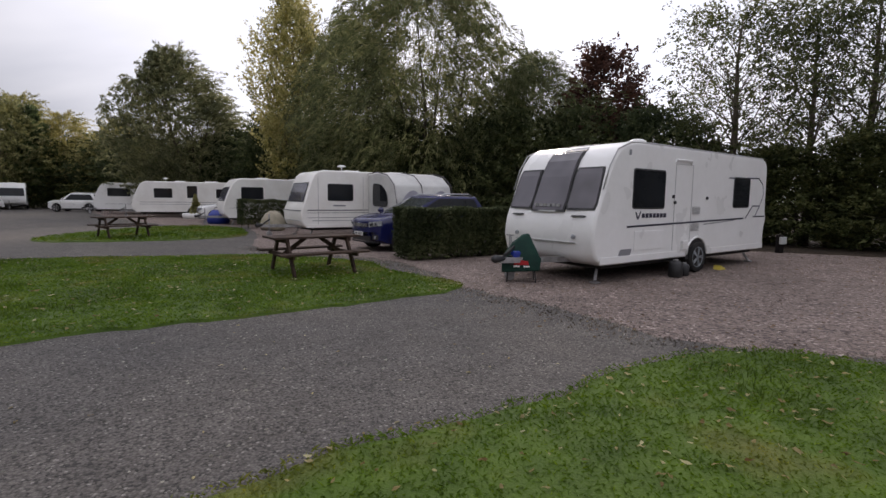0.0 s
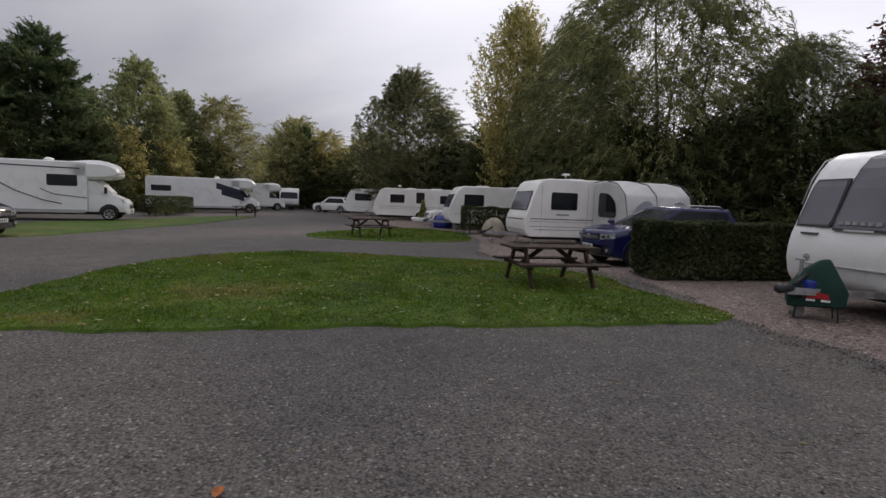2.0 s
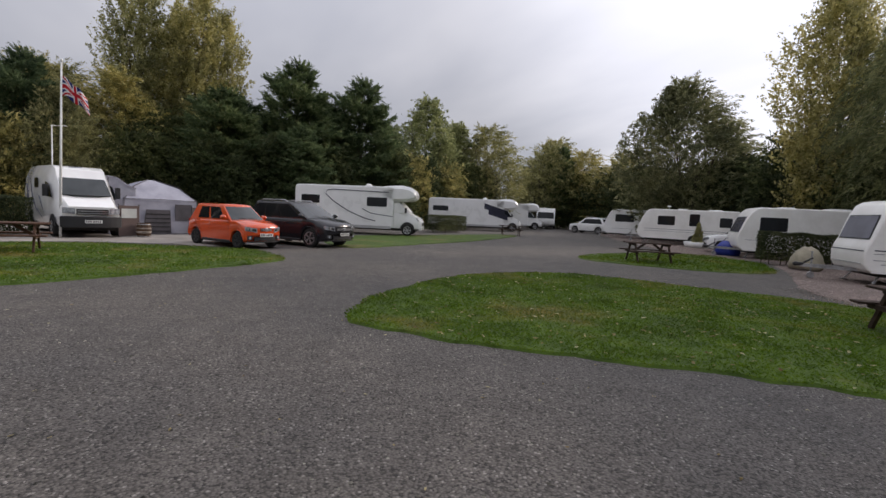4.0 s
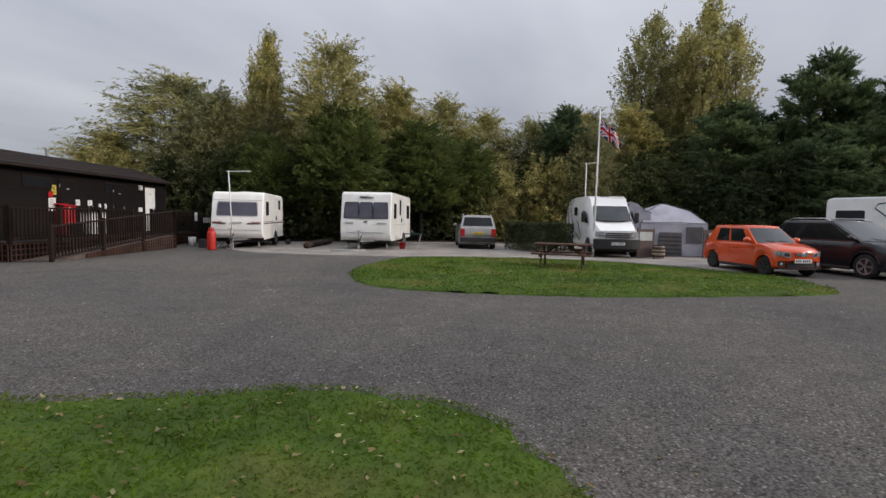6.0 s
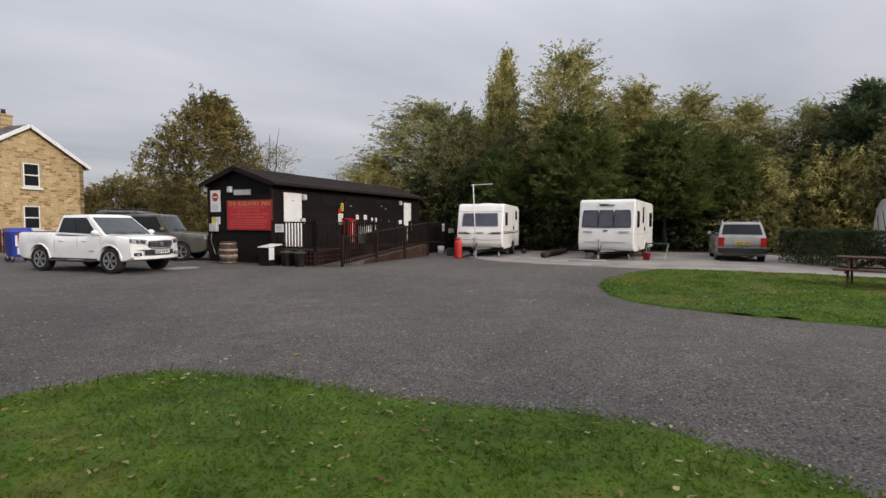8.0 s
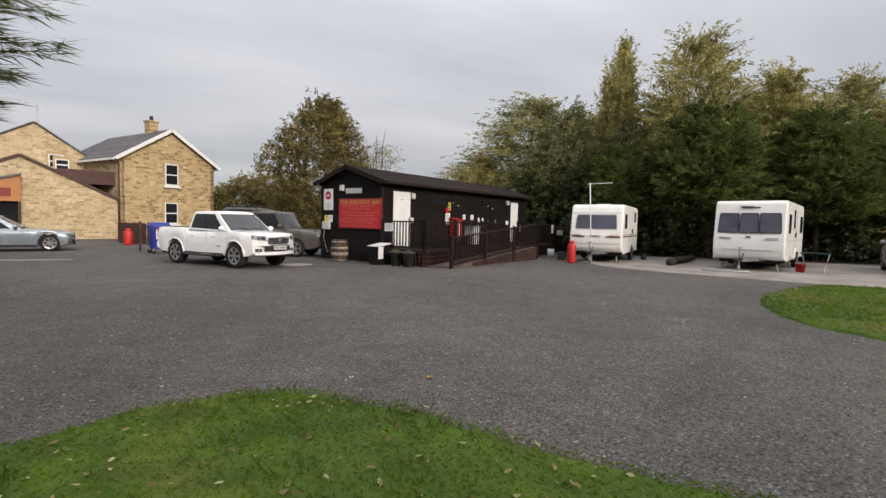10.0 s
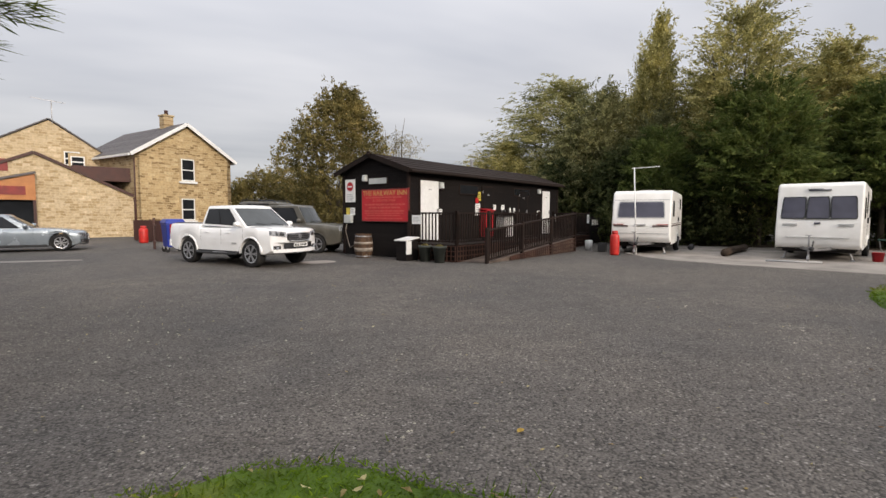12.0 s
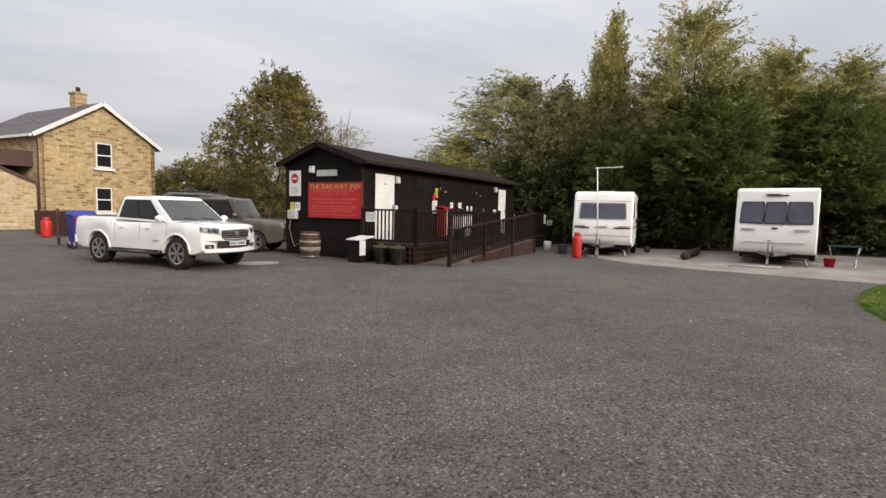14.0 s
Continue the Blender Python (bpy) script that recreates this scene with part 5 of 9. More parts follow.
        if rails:
            q = Geo()
            q.tube([(sx * wr * 0.95, yb - 0.25, H - 0.03), (sx * wr * 0.95, yb - 0.4, H + 0.05), (sx * wr * 0.95, yc + 0.35, H + 0.05), (sx * wr * 0.95, yc + 0.2, H - 0.03)], 0.02, 6)
            part("roof_rail", q, M_ALLOY, t, smooth=True)
        # bonnet edge
        shut_line(t, "bonnet_gap", [(sx * w0 * 0.80, bent(w0 * 0.8, y), top(y) + 0.002) for y in (ya + 0.05, mixv(ya, L / 2, 0.4), mixv(ya, L / 2, 0.75), L / 2 - 0.12)])
    # front end
    gw, gh, gd = grille
    gz = nose - lip - gd + 0.04
    ff = lambda x, z, o: front(x, z, o)
    grl = part("grille", panel(ff, -w0 * gw, w0 * gw, gz - gh, gz, 0.012, 10, 3), M_BLACK, t)
    for k in range(3):
        z = gz - gh * (0.82 - 0.3 * k)
        part("grille_bar", panel(ff, -w0 * gw * 0.95, w0 * gw * 0.95, z - 0.008, z + 0.008, 0.022, 10, 1, 0.0), M_ALLOY, grl)
    part("badge", Geo().lathe([(0.01, 0.0), (0.065, 0.0), (0.065, 0.012), (0.045, 0.018)], 16, "y", (0, L / 2 + 0.016, gz - gh * 0.45)), M_ALLOY, grl)
    if lower:
        part("lower_intake", panel(ff, -w0 * 0.58, w0 * 0.58, clear + 0.11, clear + 0.24, 0.008, 8, 2), M_BLACK, t)
    part("valance", panel(ff, -w0 * 0.86, w0 * 0.86, clear + 0.05, clear + 0.09, 0.012, 10, 1), M_BLACK, t)
    plate(t, 0, L / 2 + 0.03, clear + 0.30)
    if rear_plate:
        plate(t, 0, -L / 2 - 0.022, tail - 0.26, True, -1)
    rf = lambda x, z, o: rear(x, z, o)
    part("rear_bumper", panel(rf, -w0 * 0.95, w0 * 0.95, clear + 0.14, clear + 0.36, 0.05, 10, 3), trim or paint, t, bevel=0.015)
    for k in (-0.62, -0.02):
        part("wiper", Geo().tube([screen(k + 0.05, 0.09, 0.02), screen(k + 0.3, 0.16, 0.022), screen(k + 0.56, 0.20, 0.022)], 0.008, 4), M_BLACK, scr)
    return t


# ---- caravans ----
def caravan(name, m, label, L, W, front, zroof, paint, panes, windows, wheel_y=-0.35, wheel_r=0.33, stripes=(), hitch=1.25, frame_mat=None, nose_lines=(), rear_low=0.34, group="", vents=((0.6, 0.2), (-1.5, 0.3)), door=None, rim=None, skirt=None):
    """A touring caravan. front: the (y, z) outline of its nose from the roof down to the floor; panes: nose windows (x0, x1, z0, z1, material);
    windows: side windows (y0, y1, z0, z1, material), the same on both sides."""
    t = thing(name, m, label, "caravan", group)
    w0, yr = W / 2, -L / 2
    prof = [(yr + 0.12, rear_low), (yr, rear_low + 0.14), (yr - 0.02, 1.3), (yr + 0.03, zroof - 0.22), (yr + 0.14, zroof - 0.07), (yr + 0.34, zroof - 0.01)] + list(front)
    g = Geo()
    g.prism(prof, -w0, w0)
    part("body", g, paint, t, bevel=0.07, smooth=True, seg=4)

    def nose_y(z):
        for (ya, za), (yb, zb) in zip(front, front[1:]):
            if za >= z >= zb:
                return ya + (yb - ya) * (za - z) / max(za - zb, 1e-6)
        return front[0][0] if z > front[0][1] else front[-1][0]

    def nose_panel(x0, x1, z0, z1, off, taper=0.0, r=0.05):
        outer, rings = Geo(), []
        n = 8
        for k in range(n + 1):
            z = z0 + (z1 - z0) * k / n
            y = nose_y(z) + off
            cut = 0.0
            if k == 0 or k == n:
                cut = r * 0.5
            cx, hw = (x0 + x1) / 2, (x1 - x0) / 2 - cut
            sh = taper * (z - z0) / (z1 - z0)
            xa, xb = cx - hw + (sh if x0 < -0.1 else 0), cx + hw - (sh if x1 > 0.1 else 0)
            bow = lambda x: -0.05 * (x / w0) ** 2
            rings.append([(xa, y + bow(xa), z), (xb, y + bow(xb), z), (xb, y - 0.06, z), (xa, y - 0.06, z)])
        outer.loft(rings)
        return outer

    for x0, x1, z0, z1, mt in panes:
        fr = part("front_window", nose_panel(x0 - 0.035, x1 + 0.035, z0 - 0.035, z1 + 0.035, 0.052, 0.05), frame_mat or M_BLACK, t)
        part("pane", nose_panel(x0, x1, z0, z1, 0.062, 0.05), mt, fr, smooth=False)
    for x0, x1, z, h, mt in nose_lines:
        q = nose_panel(x0, x1, z, z + h, 0.056, 0, 0.01)
        part("nose_trim", q, mt, t)
    for sx in (-1, 1):
        for y0, y1, z0, z1, mt in windows:
            q, f = Geo(), Geo()
            out = rounded([(y0 - 0.03, z0 - 0.03), (y1 + 0.03, z0 - 0.03), (y1 + 0.03, z1 + 0.03), (y0 - 0.03, z1 + 0.03)], 0.07)
            f.slab([(sx * (w0 - 0.01), y, z) for y, z in out], (sx, 0, 0), 0.018)
            inn = rounded([(y0, z0), (y1, z0), (y1, z1), (y0, z1)], 0.06)
            q.slab([(sx * w0, y, z) for y, z in inn], (sx, 0, 0), 0.016)
            fr = part("side_window", f, frame_mat or M_BLACK, t)
            part("pane", q, mt, fr)
        for y0, z0, y1, z1, h, mt in stripes:
            q = Geo()
            q.slab([(sx * w0, y0, z0), (sx * w0, y1, z1), (sx * w0, y1, z1 + h), (sx * w0, y0, z0 + h)], (sx, 0, 0), 0.005)
            part("side_stripe", q, mt, t)
        q = Geo()
        q.box(min(sx * w0, sx * (w0 + 0.012)), yr + 0.05, 0.37, max(sx * w0, sx * (w0 + 0.012)), nose_y(0.5) - 0.12, 0.50)
        part("side_skirt", q, skirt or paint, t, bevel=0.006)
        # wheel box behind a rounded arch
        q = Geo()
        arch = [(wheel_y - 0.44, 0.30)] + [(wheel_y - 0.42 * math.cos(math.pi * k / 10), 0.40 + 0.36 * math.sin(math.pi * k / 10)) for k in range(11)] + [(wheel_y + 0.44, 0.30)]
        q.slab([(sx * (w0 + 0.004), y, z) for y, z in arch], (sx, 0, 0), 0.012)
        part("wheel_arch", q, M_BLACK, t)
        q = Geo()
        q.tube([(sx * (w0 + 0.018), y, z) for y, z in arch[1:-1]], 0.025, 6)
        part("arch_lip", q, paint, t, smooth=True)
        add_wheel(t, sx * (w0 - 0.02), wheel_y, wheel_r, 0.19, 5, rim)
        q = Geo()
        q.tube([(sx * w0 * 0.96, yr + 0.01, 1.4), (sx * (w0 * 0.96 + 0.02), yr - 0.05, 1.1), (sx * w0 * 0.96, yr + 0.01, 0.8)], 0.02, 6)
        part("grab_handle", q, M_WHITE, t)
        for y in (nose_y(0.4) - 0.45, yr + 0.5):
            q = Geo()
            fwd = 0.35 if y > 0 else -0.35
            q.beam((sx * (w0 - 0.35), y, rear_low + 0.05), (sx * (w0 - 0.22), y + fwd * 0.7, 0.04), 0.05, 0.04)
            q.box(sx * (w0 - 0.22) - 0.07, y + fwd * 0.7 - 0.07, 0.0, sx * (w0 - 0.22) + 0.07, y + fwd * 0.7 + 0.07, 0.03)
            part("corner_steady", q, M_STEEL, t)
    if door:
        y0, y1 = door
        q = Geo()
        for a, b in (((y0, 0.5), (y0, 2.25)), ((y1, 0.5), (y1, 2.25)), ((y0, 2.25), (y1, 2.25))):
            q.beam((-w0 - 0.001, *a), (-w0 - 0.001, *b), 0.012, 0.012)
        dr = part("door_outline", q, M_TRIM, t)
        q = Geo()
        q.box(-w0 - 0.05, y1 - 0.16, 1.22, -w0 + 0.002, y1 - 0.08, 1.42)
        part("door_handle", q, M_BLACK, dr, bevel=0.015)
    q = Geo()
    q.box(-w0 * 0.85, yr + 0.3, 0.26, w0 * 0.85, nose_y(0.4) - 0.3, rear_low + 0.06)
    part("chassis", q, M_PORTRUST, t)
    yn = nose_y(0.45)
    q = Geo()
    for sx in (-1, 1):
        q.beam((sx * 0.55, yn - 0.6, 0.40), (0.0, yn + hitch, 0.42), 0.06, 0.10)
    fr = part("towing_frame", q, M_STEEL, t)
    q = Geo()
    q.lathe([(0.055, -0.16), (0.06, 0.0), (0.075, 0.08), (0.05, 0.14)], 12, "y", (0, yn + hitch + 0.05, 0.45))
    q.beam((0, yn + hitch - 0.1, 0.5), (0, yn + hitch - 0.34, 0.66), 0.035, 0.05)
    part("hitch", q, M_BLACK, fr, smooth=True)
    q = Geo()
    q.tube([(0.12, yn + hitch - 0.35, 0.85), (0.12, yn + hitch - 0.35, 0.14)], 0.028, 8)
    q.lathe([(0.03, -0.035), (0.10, -0.035), (0.11, 0.0), (0.10, 0.035), (0.03, 0.035)], 14, "x", (0.12, yn + hitch - 0.35, 0.11))
    q.beam((0.04, yn + hitch - 0.35, 0.86), (0.22, yn + hitch - 0.35, 0.86), 0.02, 0.02)
    part("jockey_wheel", q, M_STEEL, fr, smooth=False)
    for vy, s in vents:
        q = Geo()
        q.loft([[(x * s, vy + y * s, z) for x, y in ((-1, -1), (1, -1), (1, 1), (-1, 1))] for s, z in ((1.0 * s * 1.2 + 0.12, zroof - 0.03), (s + 0.1, zroof + 0.07))])
        part("roof_vent", q, M_WHITE, t, bevel=0.02)
    q = Geo()
    q.box(-w0 * 0.8, yr - 0.05, rear_low + 0.10, w0 * 0.8, yr + 0.02, rear_low + 0.36)
    part("rear_bumper", q, M_WHITE, t, bevel=0.03)
    for sx in (-1, 1):
        q = Geo()
        q.box(sx * w0 * 0.82 - 0.1, yr - 0.04, 0.62, sx * w0 * 0.82 + 0.1, yr + 0.01, 1.05)
        part("tail_lamp", q, M_REDLAMP, t, bevel=0.02)
    return t


def roof_aerial(m, label="white saucer television aerial on a caravan roof"):
    t = thing("roof_aerial", m, label, "aerial")
    g = Geo()
    g.tube([(0, 0, 0), (0, 0, 0.22)], 0.018, 8)
    part("stalk", g, M_WHITE, t)
    g = Geo()
    g.lathe([(0.02, 0.20), (0.17, 0.235), (0.18, 0.26), (0.10, 0.30), (0.02, 0.31)], 20)
    part("dish", g, M_WHITE, t, smooth=True)
    return t


def at(m, x, y, z, rz=0):
    return m @ pose(x, y, z, 0, 0, rz)


M_STRIPE = mat("dark_blue_decal", (0.02, 0.022, 0.045), None, 0.35, bump=0.0)
M_GREYDECAL = mat("grey_decal", (0.25, 0.25, 0.27), None, 0.4, bump=0.0)

# white caravan on the buff gravel
BAILEY = pose(1.51, 14.83, 0.02, 0, 0, 138.8)
nose = [(2.35, 2.63), (2.62, 2.58), (2.85, 2.46), (3.02, 2.27), (3.16, 2.0), (3.30, 1.62), (3.40, 1.38), (3.47, 1.22), (3.52, 1.0), (3.53, 0.8), (3.47, 0.55), (3.38, 0.42), (3.2, 0.34)]
van1 = caravan("touring_caravan", BAILEY, "large white touring caravan with tinted triple front windows on gravel", 6.8, 2.28, nose, 2.63, M_WHITE,
               [(-1.06, -0.47, 1.38, 2.10, M_BLIND), (0.47, 1.06, 1.38, 2.10, M_BLIND), (-0.40, 0.40, 1.34, 2.60, M_BLIND)],
               [(1.35, 2.38, 1.40, 2.10, M_GLASS), (-2.40, -1.62, 1.42, 2.08, M_GLASS)], wheel_y=-0.02,
               stripes=[(2.55, 1.02, -2.2, 1.12, 0.035, M_STRIPE), (-0.3, 1.02, -1.7, 1.09, 0.02, M_GREYDECAL), (-2.3, 1.12, -2.65, 1.42, 0.035, M_STRIPE), (-2.7, 1.16, -3.35, 1.16, 0.03, M_STRIPE), (-2.65, 1.42, -3.05, 1.42, 0.03, M_STRIPE), (-3.05, 1.42, -2.8, 1.16, 0.03, M_STRIPE), (-2.9, 2.10, -3.15, 1.95, 0.03, M_STRIPE), (-3.15, 1.95, -3.22, 1.70, 0.03, M_STRIPE), (-3.22, 1.70, -3.05, 1.45, 0.03, M_STRIPE), (-1.35, 2.06, -2.9, 2.10, 0.03, M_STRIPE)],
               nose_lines=[(-0.22, 0.22, 1.30, 0.03, M_TRIM), (0.62, 0.92, 1.22, 0.03, M_BLACK), (-0.92, -0.62, 1.22, 0.03, M_BLACK), (-0.75, 0.75, 0.74, 0.015, M_TRIM)], vents=((0.9, 0.28), (-1.2, 0.2)), rim=M_SILVERBLUE)
roof_aerial(at(BAILEY, -0.55, 1.45, 2.48))
for y, z in ((1.02, 1.62), (0.95, 1.50), (-0.35, 1.60)):
    part("catch", Geo().lathe([(0.005, -0.02), (0.035, -0.02), (0.035, 0.006), (0.02, 0.012)], 12, "x", (-1.15, y, z)), M_BLACK, van1)
for k in range(7):
    part("name_bar", Geo().box(-1.146, 2.08 - k * 0.125 - 0.09, 1.20, -1.139, 2.08 - k * 0.125, 1.285), M_STRIPE, van1)
part("name_tick", Geo().slab([(-1.14, y, z) for y, z in ((2.30, 1.31), (2.26, 1.31), (2.21, 1.20), (2.14, 1.33), (2.11, 1.33), (2.19, 1.17), (2.23, 1.17))], (-1, 0, 0), 0.006), M_STRIPE, van1)
part("model_mark", Geo().slab([(-1.14, y, z) for y, z in ((2.78, 0.50), (2.42, 0.50), (2.36, 0.62), (2.72, 0.62))], (-1, 0, 0), 0.005), M_GREYDECAL, van1)
for a, b in (((0.95, 0.52), (0.95, 2.28)), ((0.28, 0.52), (0.28, 2.28)), ((0.95, 2.28), (0.28, 2.28))):
    part("door_outline", Geo().beam((-1.141, *a), (-1.141, *b), 0.010, 0.010), M_TRIM, van1)
for k in range(6):
    part("nose_letter", Geo().box(-0.30 + k * 0.11, 3.425 + 0.02, 1.40, -0.23 + k * 0.11, 3.475, 1.455), M_TRIM, van1)
for sx in (-1, 1):
    part("marker_lamp", Geo().lathe([(0.01, 0.0), (0.045, 0.0), (0.045, 0.02), (0.02, 0.03)], 12, "y", (sx * 0.72, 3.54, 0.86)), M_LAMP, van1)
    part("top_marker", Geo().box(min(sx * 1.14, sx * 1.155), 2.52, 2.36, max(sx * 1.14, sx * 1.155), 2.58, 2.46), M_LAMP, van1, bevel=0.005)
    part("gutter_rail", Geo().tube([(sx * 1.125, y, z) for y, z in ((3.28, 1.72), (3.12, 2.14), (2.9, 2.45), (2.5, 2.60), (1.8, 2.62), (-3.1, 2.60))], 0.014, 5), M_TRIM, van1, smooth=True)
g = Geo()
g.box(-1.15, 1.35, 0.58, -1.139, 2.3, 0.95)
part("locker_door", g, M_WHITE, van1, bevel=0.02)
for y, z in ((0.08, 1.26), (0.08, 0.90)):
    g = Geo()
    for k in range(6):
        g.box(-1.155, y - 0.16, z + k * 0.028, -1.138, y + 0.16, z + k * 0.028 + 0.012)
    part("fridge_vent", g, M_TRIM, van1)
g = Geo()
g.tube([(-1.15, 1.0, 2.30), (-1.17, 0.97, 2.36), (-1.17, 0.4, 2.36), (-1.15, 0.37, 2.30)], 0.018, 6)
part("awning_light", g, M_WHITE, van1)
g = Geo()
g.box(-1.20, 0.42, 0.52, -1.14, 0.62, 0.70)
part("socket_flap", g, M_WHITE, van1, bevel=0.01)

# cream-white caravan with an inflatable porch
COACH = pose(-8.65, 22.07, 0.02, 0, 0, 137.6)
nose2 = [(2.05, 2.56), (2.3, 2.52), (2.48, 2.38), (2.62, 2.1), (2.75, 1.72), (2.86, 1.36), (2.95, 1.18), (3.02, 0.95), (3.0, 0.62), (2.9, 0.42), (2.75, 0.36)]
caravan("touring_caravan", COACH, "older white touring caravan with side awning and lined panels", 6.0, 2.2, nose2, 2.56, M_CREAM, [(-0.92, 0.92, 1.38, 2.05, M_GLASSLIT)],
        [(0.95, 1.95, 1.42, 2.02, M_GLASS)], wheel_y=-0.4, stripes=[(2.78, 1.02, -2.8, 1.02, 0.03, M_STRIPE), (2.8, 0.93, -2.8, 0.93, 0.012, M_STRIPE), (2.36, 0.45, 2.345, 0.45, 1.85, M_TRIM), (2.8, 0.74, 0.6, 0.74, 0.02, M_GREYDECAL), (0.5, 0.45, 0.485, 0.45, 1.9, M_TRIM), (2.6, 0.62, 0.4, 0.62, 0.03, M_TRIM), (1.25, 1.18, 1.75, 1.18, 0.06, M_GREYDECAL)], hitch=1.3, nose_lines=[(-0.9, 0.9, 0.62, 0.02, M_TRIM), (-1.0, 1.0, 1.0, 0.025, M_STRIPE)])
roof_aerial(at(COACH, 0.1, 0.9, 2.55))


def porch_awning(m, label):
    """An inflated caravan porch: hooped roof, walls and window panels."""
    t = thing("porch_awning", m, label, "awning")
    hoop = [(0.0, 2.45), (0.9, 2.50), (1.7, 2.36), (2.2, 2.0), (2.42, 1.3), (2.5, 0.0), (0, 0)]
    g = Geo()
    g.loft([[(-x, y, z) for x, z in hoop] for y in (-1.25, 1.25)])
    part("canvas", g, M_AWNPALE, t, bevel=0.08, smooth=True)
    for y in (-1.27, 0.1, 1.27):
        q = Geo()
        q.tube([(-x - 0.02, y, z + 0.02) for x, z in hoop[:6]], 0.018, 6)
        part("arch_pole", q, M_AWNDARK, t, smooth=True)
    q = Geo()
    q.slab([(-x, 1.27, z) for x, z in rounded([(0.5, 1.2), (1.75, 1.2), (1.65, 1.75), (1.2, 2.05), (0.5, 2.1)], 0.2)], (0, 1, 0), 0.012)
    part("window", q, M_GLASS, t)
    for k in (-1, 1):
        q = Geo()
        q.slab([(-2.49, k * 0.62 + y * 0.8, z) for y, z in rounded([(-0.6, 0.35), (0.6, 0.35), (0.6, 1.5), (0.0, 1.9), (-0.6, 1.5)], 0.3)], (-1, 0, 0), 0.012)
        part("door_panel", q, M_AWNING, t)
    return t


M_AWNPALE = mat("pale_grey_awning_cloth", (0.62, 0.62, 0.60), (0.52, 0.52, 0.51), 0.7, scale=1.5, fine=50, bump=0.1)
porch_awning(at(COACH, -1.12, -0.95, 0.0), "cream inflated porch awning with dark arched poles beside a caravan")

# two cream caravans before the trees
nose3 = [(2.05, 2.46), (2.2, 2.42), (2.3, 2.30), (2.42, 1.95), (2.52, 1.42), (2.6, 1.25), (2.62, 0.9), (2.58, 0.6), (2.45, 0.44)]
GCAR = pose(-19.45, -18.40, 0.02, 0, 0, -53.6)
caravan("touring_caravan", GCAR, "small cream caravan with one wide front window and brown side stripes", 4.9, 2.16, nose3, 2.46, M_CREAM, [(-0.84, 0.84, 1.42, 2.0, M_GLASSLIT)],
        [(1.35, 1.95, 1.45, 2.05, M_GLASS), (-1.6, -1.1, 1.75, 2.2, M_GLASS)], wheel_y=-0.2, wheel_r=0.31, stripes=[(2.35, 1.06, -2.35, 1.06, 0.05, M_BROWNPAINT), (2.35, 1.15, -2.35, 1.15, 0.02, M_BROWNPAINT)], hitch=1.0, group="cream caravans by the trees", frame_mat=M_TRIM,
        nose_lines=[(-1.0, -0.45, 1.06, 0.045, M_BROWNPAINT), (0.45, 1.0, 1.06, 0.045, M_BROWNPAINT), (-1.0, -0.6, 1.13, 0.02, M_REDLAMP), (0.6, 1.0, 1.13, 0.02, M_REDLAMP), (-0.2, 0.2, 1.1, 0.05, M_TRIM), (-1.0, 1.0, 2.08, 0.02, M_TRIM), (-0.98, 0.98, 0.78, 0.02, M_TRIM)], rear_low=0.42, door=(-0.9, -0.3))
FCAR = pose(-23.55, -13.72, 0.02, 0, 0, -66.2)
nose4 = [(2.72, 2.60), (2.85, 2.56), (2.93, 2.45), (2.98, 2.15), (3.06, 1.6), (3.12, 1.3), (3.16, 1.1), (3.17, 0.75), (3.1, 0.5), (3.0, 0.40)]
caravan("touring_caravan", FCAR, "cream caravan with a three-part front window and roof decal", 6.3, 2.32, nose4, 2.60, M_CREAM, [(-1.0, -0.36, 1.42, 2.10, M_GLASSLIT), (-0.30, 0.30, 1.42, 2.10, M_GLASSLIT), (0.36, 1.0, 1.42, 2.10, M_GLASSLIT)],
        [(1.75, 2.35, 1.42, 2.08, M_GLASS), (0.3, 0.7, 1.6, 2.3, M_GLASS), (-2.6, -1.7, 1.42, 2.08, M_GLASS)], wheel_y=-0.4, wheel_r=0.32, hitch=1.2, group="cream caravans by the trees",
        nose_lines=[(-0.32, 0.28, 2.33, 0.035, M_STRIPE), (-0.1, 0.3, 2.38, 0.02, M_GREYDECAL), (-0.08, 0.08, 1.22, 0.05, M_STRIPE), (-0.95, -0.55, 1.2, 0.025, M_TRIM), (0.55, 0.95, 1.2, 0.025, M_TRIM), (-0.95, -0.55, 1.15, 0.025, M_TRIM), (0.55, 0.95, 1.15, 0.025, M_TRIM), (-0.85, 0.85, 0.76, 0.015, M_TRIM)], rear_low=0.38, door=(-0.4, 0.25), stripes=[(2.4, 1.1, -2.9, 1.1, 0.02, M_TRIM)])


